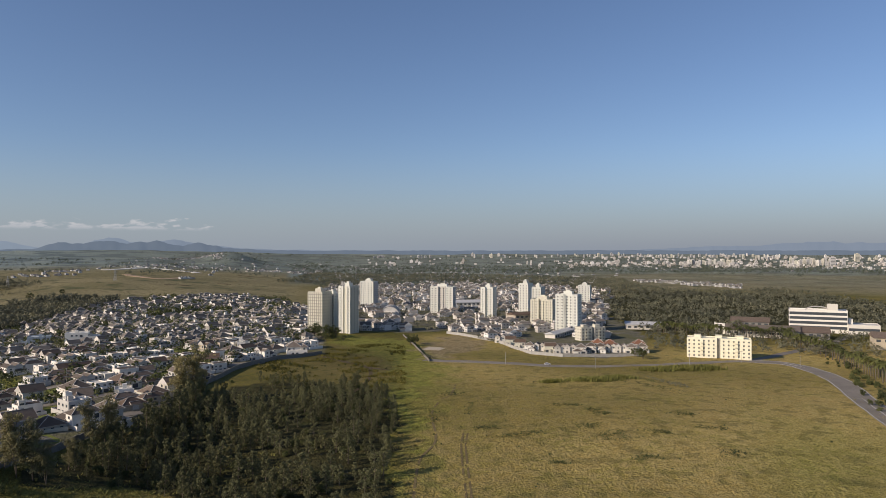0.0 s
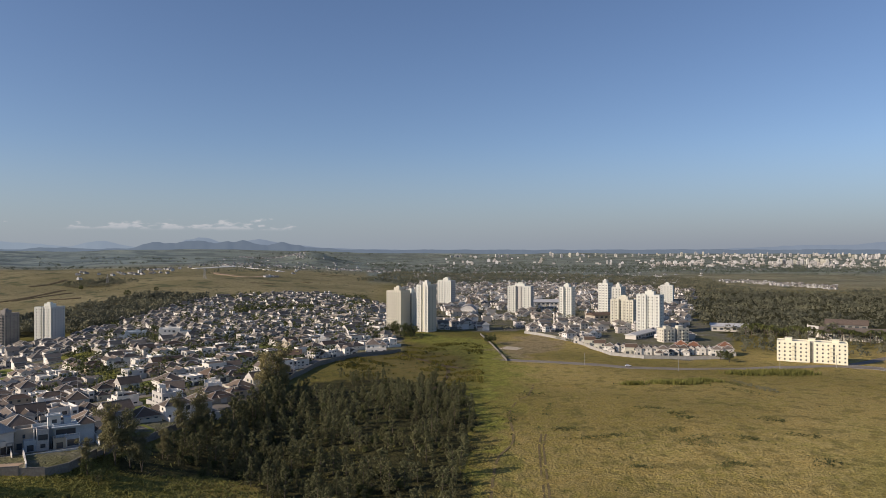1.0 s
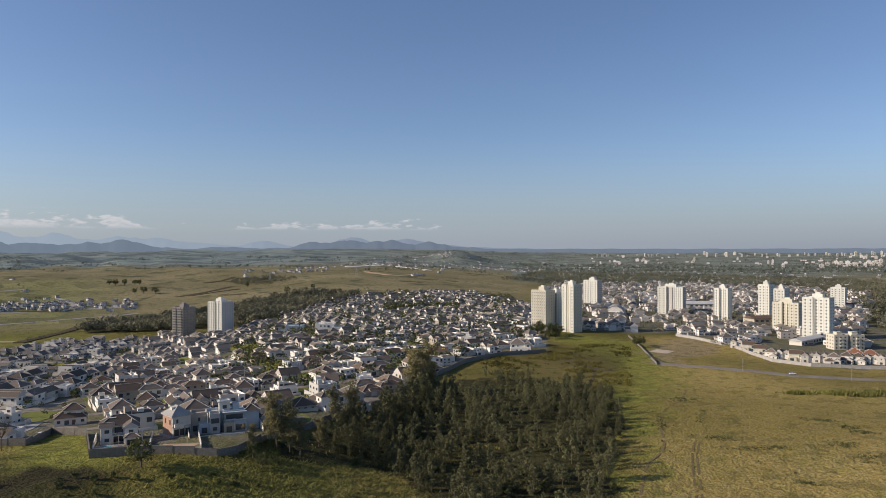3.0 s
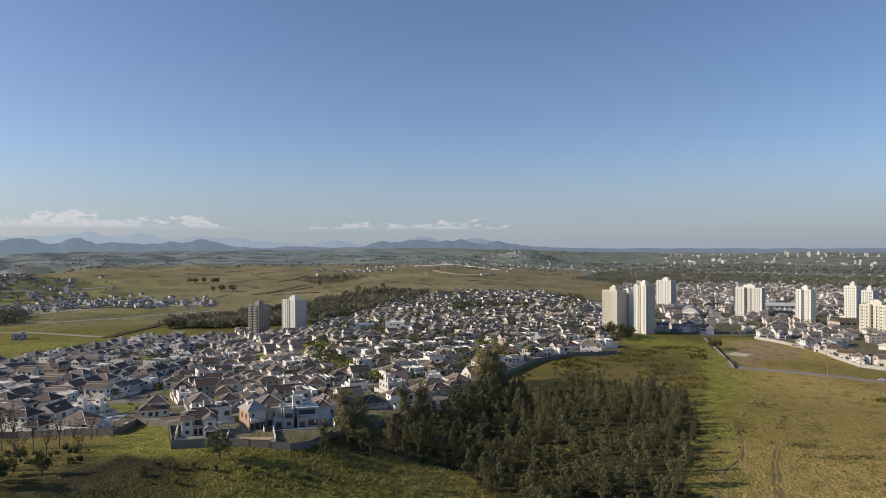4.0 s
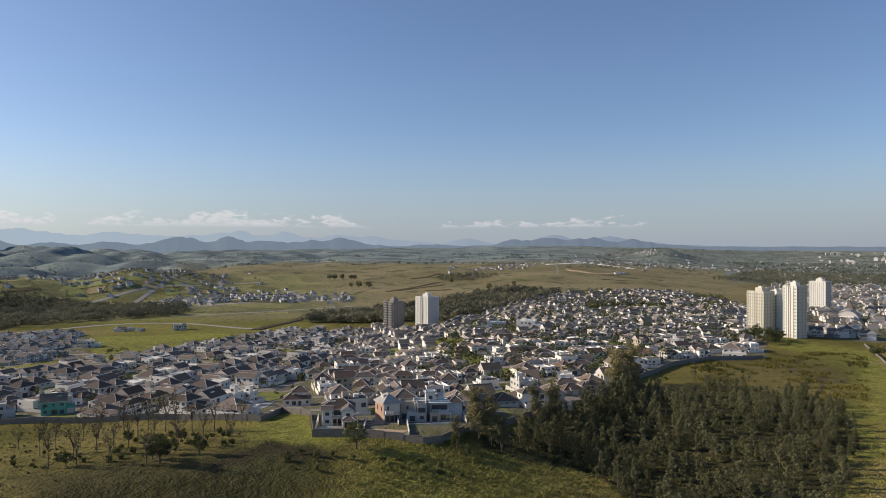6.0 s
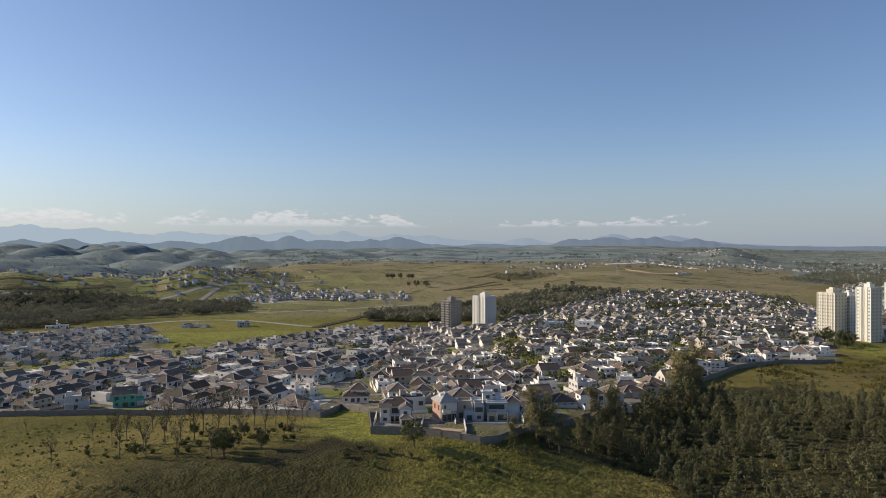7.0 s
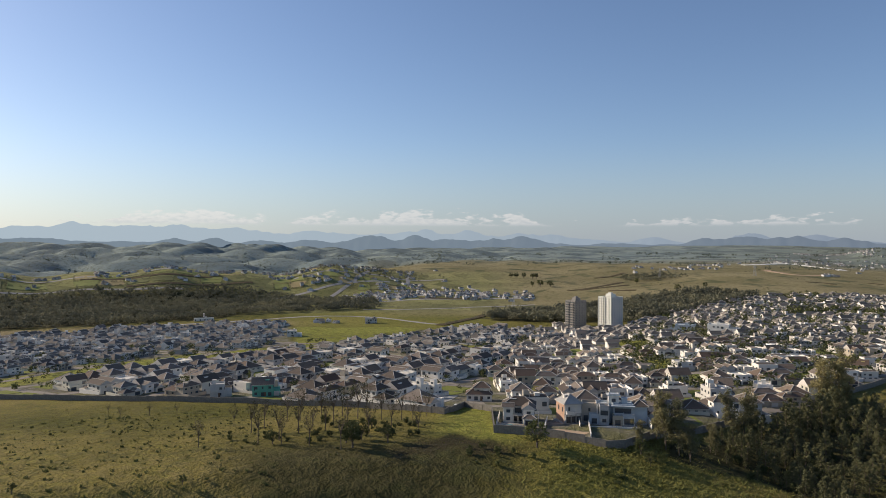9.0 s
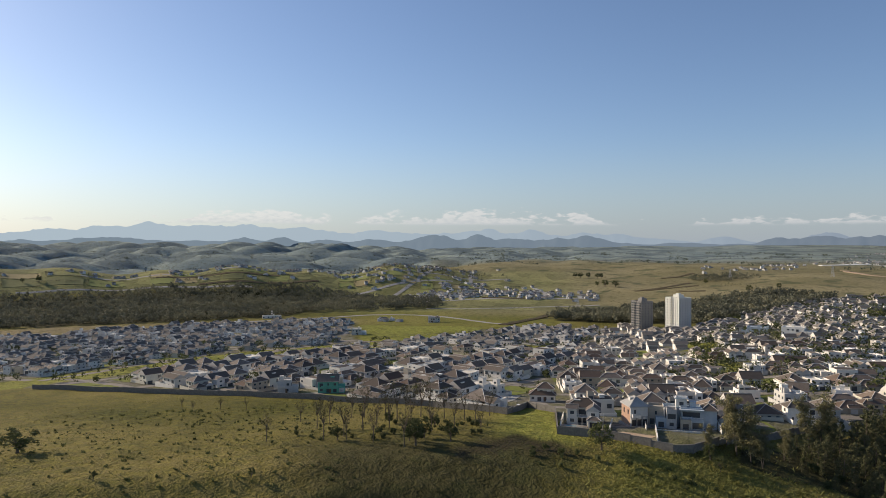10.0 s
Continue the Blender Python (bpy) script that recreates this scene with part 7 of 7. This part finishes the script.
# ---- grass ----
def tufts(name, n, seed, area, height, width, leaf, label, blades=2, spread=1.1):
    """Grass in tufts: small upright blades, far too many to count."""
    rng = np.random.RandomState(seed)
    x, y = area(rng, n)
    n = len(x)
    z = land(x, y)
    a = rng.uniform(0, math.tau, (n, blades))
    h = rng.uniform(height[0], height[1], (n, 1)) * rng.uniform(0.7, 1.2, (n, blades))
    w = rng.uniform(width[0], width[1], (n, 1))
    cx, cy = x[:, None] + rng.normal(0, 1, (n, blades)) * w * 0.5, y[:, None] + rng.normal(0, 1, (n, blades)) * w * 0.5
    dx, dy = np.cos(a) * w * 0.5, np.sin(a) * w * 0.5
    lean = rng.normal(0, spread, (2, n, blades)) * h
    zz = np.broadcast_to(z[:, None], cx.shape)
    blade = np.stack([np.stack([cx - dx, cy - dy, zz - 0.05], -1), np.stack([cx + dx, cy + dy, zz - 0.05], -1),
                    np.stack([cx + lean[0] + dx * 0.3, cy + lean[1] + dy * 0.3, zz + h], -1), np.stack([cx + lean[0] - dx * 0.3, cy + lean[1] - dy * 0.3, zz + h * 0.95], -1)], 2).reshape(-1, 3)
    nf = n * blades
    me = bpy.data.meshes.new(name)
    me.vertices.add(nf * 4)
    me.vertices.foreach_set("co", blade.ravel())
    me.loops.add(nf * 4)
    me.loops.foreach_set("vertex_index", np.arange(nf * 4))
    me.polygons.add(nf)
    me.polygons.foreach_set("loop_start", np.arange(nf) * 4)
    me.update()
    me.materials.append(leaf)
    return tagged(new(name, me), label, "grass", kind="stuff")


def sector(b0, b1, r0, r1, keep=None):
    def area(rng, n):
        b, r = np.radians(rng.uniform(b0, b1, n)), np.sqrt(rng.uniform(r0 ** 2, r1 ** 2, n))
        x, y = -r * np.sin(b), r * np.cos(b)
        ok = ~inside(ESTATE, x, y) & ~(inside(FOREST, x, y) & (rng.uniform(0, 1, len(x)) < 0.95))
        if keep is not None:
            ok &= keep(x, y)
        return x[ok], y[ok]
    return area


def grazed(x, y):
    """The trodden ground under the trees carries little grass."""
    b, r = np.degrees(np.arctan2(-x, y)), np.hypot(x, y)
    bare = smooth(42, 47, b) * (1 - smooth(62, 68, b)) * (1 - smooth(236, 268, r))
    bare = np.maximum(bare, 1.2 * np.exp(-((b - 48.5) / 5.5) ** 2 - ((r - 236) / 14) ** 2))
    return np.random.RandomState(9).uniform(0, 1, len(x)) > 0.8 * bare


def clumpy(x, y):
    return np.sin(x / 9 + 2 * np.sin(y / 13)) * np.cos(y / 8 + np.sin(x / 17)) + 0.4 * np.sin(x / 2.7) * np.sin(y / 3.1) > 0.25


def ragged(b0, b1, w):
    """Thins out towards both bearings."""
    def keep(x, y):
        b = np.degrees(np.arctan2(-x, y))
        return np.random.RandomState(7).uniform(0, 1, len(x)) < smooth(b0, b0 + w, b) * (1 - smooth(b1 - w, b1, b))
    return keep


def patches(*spots):
    """Ragged patches of scrub: bearing, distance, half length, half width, heading."""
    def area(rng, n):
        xs, ys = [], []
        for b, r, L, W, turn in spots:
            k = n // len(spots)
            u, v = rng.normal(0, L * 0.9, k), rng.normal(0, W * 0.9, k) + W * 0.7 * np.sin(rng.uniform(0, 6, k))
            cx, cy = polar(b, r)
            a = radians(turn)
            xs.append(cx + u * math.cos(a) - v * math.sin(a))
            ys.append(cy + u * math.sin(a) + v * math.cos(a))
        return np.concatenate(xs), np.concatenate(ys)
    return area


tufts("grass", 30000, 1, sector(4, 90, 180, 400, grazed), (0.12, 0.32), (0.12, 0.3), M_GRASS, "shaggy olive and straw-coloured grass")
tufts("grass", 15000, 6, sector(-34, 4, 190, 480), (0.12, 0.3), (0.15, 0.35), M_STRAW, "short straw-coloured grass on the field")
tufts("grass", 22000, 2, sector(-34, 4, 200, 520, clumpy), (0.2, 0.45), (0.2, 0.45), M_STRAW, "taller dry grass clumps on the field")
tufts("grass", 17000, 3, sector(8, 43, 190, 290, ragged(8, 43, 5)), (0.35, 1.0), (0.2, 0.55), M_REED, "rank green grass below the estate wall")
tufts("rough_grass", 11000, 11, sector(3, 14.8, 390, 610, clumpy), (0.4, 1.4), (0.4, 1.0), M_GRASS, "rough olive grass and scrub beside the wood", spread=0.6)
tufts("rough_grass", 5200, 12, sector(-1, 8.6, 230, 660, lambda x, y: inside(LUSH, x, y)), (0.15, 0.5), (0.25, 0.7), M_REED, "bright green rank grass in the damp strip")
for k in range(26):
    plant("bush", *polar(wood.uniform(4, 13), wood.uniform(400, 560)), wood.uniform(0.3, 0.8), wood, 0.1)
tufts("weeds", 420, 14, sector(60, 86, 205, 350), (0.3, 0.75), (0.3, 0.7), M_LEAF, "small dark weeds and tussocks in the pasture", 7, 0.5)
tufts("reeds", 2000, 4, patches((-17.8, 500, 9, 2.2, -14), (-16.4, 493, 6, 1.8, -14), (-19.2, 507, 7, 1.8, -16), (-20.3, 511, 4, 1.4, -16)), (1.0, 2.8), (0.4, 0.9), M_REED, "band of tall green grass by the road", spread=0.3)
tufts("reeds", 1600, 5, patches((-12.4, 438, 6, 2, -10), (-11.2, 433, 6, 1.8, -8), (-13.8, 448, 5, 1.6, -10), (-8.7, 425, 3, 1, -6)), (0.9, 2.3), (0.4, 0.9), M_REED, "band of tall green grass in the field", spread=0.3)


tufts("scrub", 1500, 8, patches((-11.4, 315, 3, 2, 10), (-14.0, 298, 5, 3, 0), (-13.2, 303, 4, 2, 40), (-5.8, 297, 7, 1, 8), (-7.2, 301, 3, 1.2, 8), (-3.4, 309, 4, 2, 0), (-0.6, 388, 4, 4, 0), (-16.0, 275, 4, 1.5, 20), (-9.1, 264, 2, 1, 0), (-17.0, 420, 16, 2.5, 110), (-15.9, 449, 8, 2, 110), (-11.8, 345, 3, 2, 0), (-12.6, 338, 3, 1.5, 0), (-16.8, 312, 4, 2, 0), (0.8, 335, 10, 1.2, 95), (-2.2, 350, 8, 1.2, 80), (-9.8, 352, 5, 1.5, 0), (-18.5, 350, 4, 2, 0), (-20.5, 325, 5, 2, 0), (-22, 290, 4, 2, 30)),
      (0.15, 0.6), (0.25, 0.6), M_LEAF, "low dark scrub patches in the dry field", 3)


# ---- street furniture and cars ----
def utility_pole():
    ob = thing("utility_pole", "grey concrete utility pole with a lamp arm", "utility pole", "poles along the streets")
    part("shaft", Geo().tube((0, 0, -0.5), (0, 0, 8.6), 0.16, 0.1, 7), M_CONC, ob)
    part("crossarm", Geo().box(-0.9, -0.06, 7.9, 0.9, 0.06, 8.05), M_WOOD, ob)
    part("lamp_arm", Geo().tube((0, 0, 7.2), (0, -1.6, 7.7), 0.04, 0.04, 5).box(-0.12, -2.2, 7.62, 0.12, -1.55, 7.76), M_STEEL, ob)
    return ob


M_PAINTS = [surface(n_ + "_car_paint", c, tuple(min(1, v * 1.1) for v in c), 2.0, 0.35) for n_, c in (("white", (0.7, 0.7, 0.7)), ("silver", (0.4, 0.41, 0.42)), ("dark_grey", (0.07, 0.07, 0.075)), ("red", (0.32, 0.03, 0.03)))]
M_TYRE = surface("tyre_rubber", (0.02, 0.02, 0.02), (0.03, 0.03, 0.03), 3.0, 0.9)


def car(paint, label):
    """A small hatchback: shaped body, glazed cabin, four wheels."""
    ob = thing("car", label, "car", "parked cars")
    prof = [(-2.0, 0.35), (2.0, 0.35), (2.05, 0.75), (1.2, 0.92), (-1.9, 0.98), (-2.05, 0.7)]
    g = Geo()
    k = len(prof)
    g.add([(x, -0.85, z) for x, z in prof] + [(x, 0.85, z) for x, z in prof], [tuple(range(k)), tuple(range(2 * k - 1, k - 1, -1))] + [(i, i + k, (i + 1) % k + k, (i + 1) % k) for i in range(k)])
    part("body", g, paint, ob)
    cab = [(-1.85, 0.97), (1.05, 0.93), (0.35, 1.42), (-1.45, 1.45)]
    c = Geo()
    c.add([(x, -0.78 if z < 1 else -0.62, z) for x, z in cab] + [(x, 0.78 if z < 1 else 0.62, z) for x, z in cab], [(0, 1, 2, 3), (7, 6, 5, 4), (0, 4, 5, 1), (1, 5, 6, 2), (3, 7, 4, 0)])
    part("cabin_glass", c, M_GLASS, ob)
    part("roof", Geo().box(-1.45, -0.62, 1.43, 0.35, 0.62, 1.48), paint, ob)
    for x in (-1.25, 1.3):
        for y in (-0.78, 0.78):
            part("wheel", Geo().tube((x, y - 0.1, 0.31), (x, y + 0.1, 0.31), 0.31, 0.31, 10), M_TYRE, ob)
    return ob


KERB.sort()
kerb = random.Random(31)
CARS, POLES = {}, []
for i, (r, x, y, heading, post) in enumerate(KERB[:210]):
    if kerb.random() < 0.17:
        kind = kerb.choice((0, 0, 1, 1, 2, 3))
        m = pose(x, y, ground_at(x, y) + 0.06, 0, 0, heading + 90 + 180 * kerb.randrange(2))
        if kind in CARS:
            copy_thing(CARS[kind], m)
        else:
            CARS[kind] = car(M_PAINTS[kind], ("white", "silver", "dark grey", "red")[kind] + " hatchback parked at the kerb")
            CARS[kind].matrix_basis = m
    if i % 4 == 0:
        m = pose(*post, ground_at(*post), 0, 0, heading + 90)
        if POLES:
            copy_thing(POLES[0], m)
        else:
            POLES.append(utility_pole())
            POLES[0].matrix_basis = m
x, y = polar(-8.3, 503)
copy_thing(CARS[0], pose(x, y, ground_at(x, y) + 0.12, 0, 0, 8))
for b, r in ((-22.6, 548), (-19, 522), (-12, 495), (-5, 500), (-26.5, 545)):
    p = polar(b, r)
    copy_thing(POLES[0], pose(*p, ground_at(*p), 0, 0, b))


def pylon(bearing, rng, h):
    """A steel lattice mast with three pairs of arms."""
    x, y = polar(bearing, rng)
    ob = thing("power_pylon", "grey steel lattice power pylon on the pasture", "pylon", "power line")
    ob.matrix_basis = pose(x, y, ground_at(x, y), 0, 0, bearing + 20)
    for sx in (-1, 1):
        for sy in (-1, 1):
            part("leg", Geo().tube((sx * h * 0.12, sy * h * 0.12, -0.5), (sx * h * 0.02, sy * h * 0.02, h), 0.22, 0.14, 4), M_STEEL, ob)
    for k in range(5):
        z0, z1 = h * k / 5, h * (k + 1) / 5
        w0, w1 = h * (0.12 - 0.1 * k / 5), h * (0.12 - 0.1 * (k + 1) / 5)
        for sy in (-1, 1):
            part("brace", Geo().tube((-w0, sy * w0, z0), (w1, sy * w1, z1), 0.1, 0.1, 3), M_STEEL, ob)
            part("brace", Geo().tube((w0, sy * w0, z0), (-w1, sy * w1, z1), 0.1, 0.1, 3), M_STEEL, ob)
    for k in range(3):
        part("arm", Geo().tube((-h * 0.2, 0, h * (0.72 + 0.11 * k)), (h * 0.2, 0, h * (0.72 + 0.11 * k)), 0.16, 0.16, 4), M_STEEL, ob)


for b, r, h in ((31.3, 1520, 22), (24.6, 1530, 22), (42.5, 1150, 20)):
    pylon(b, r, h)
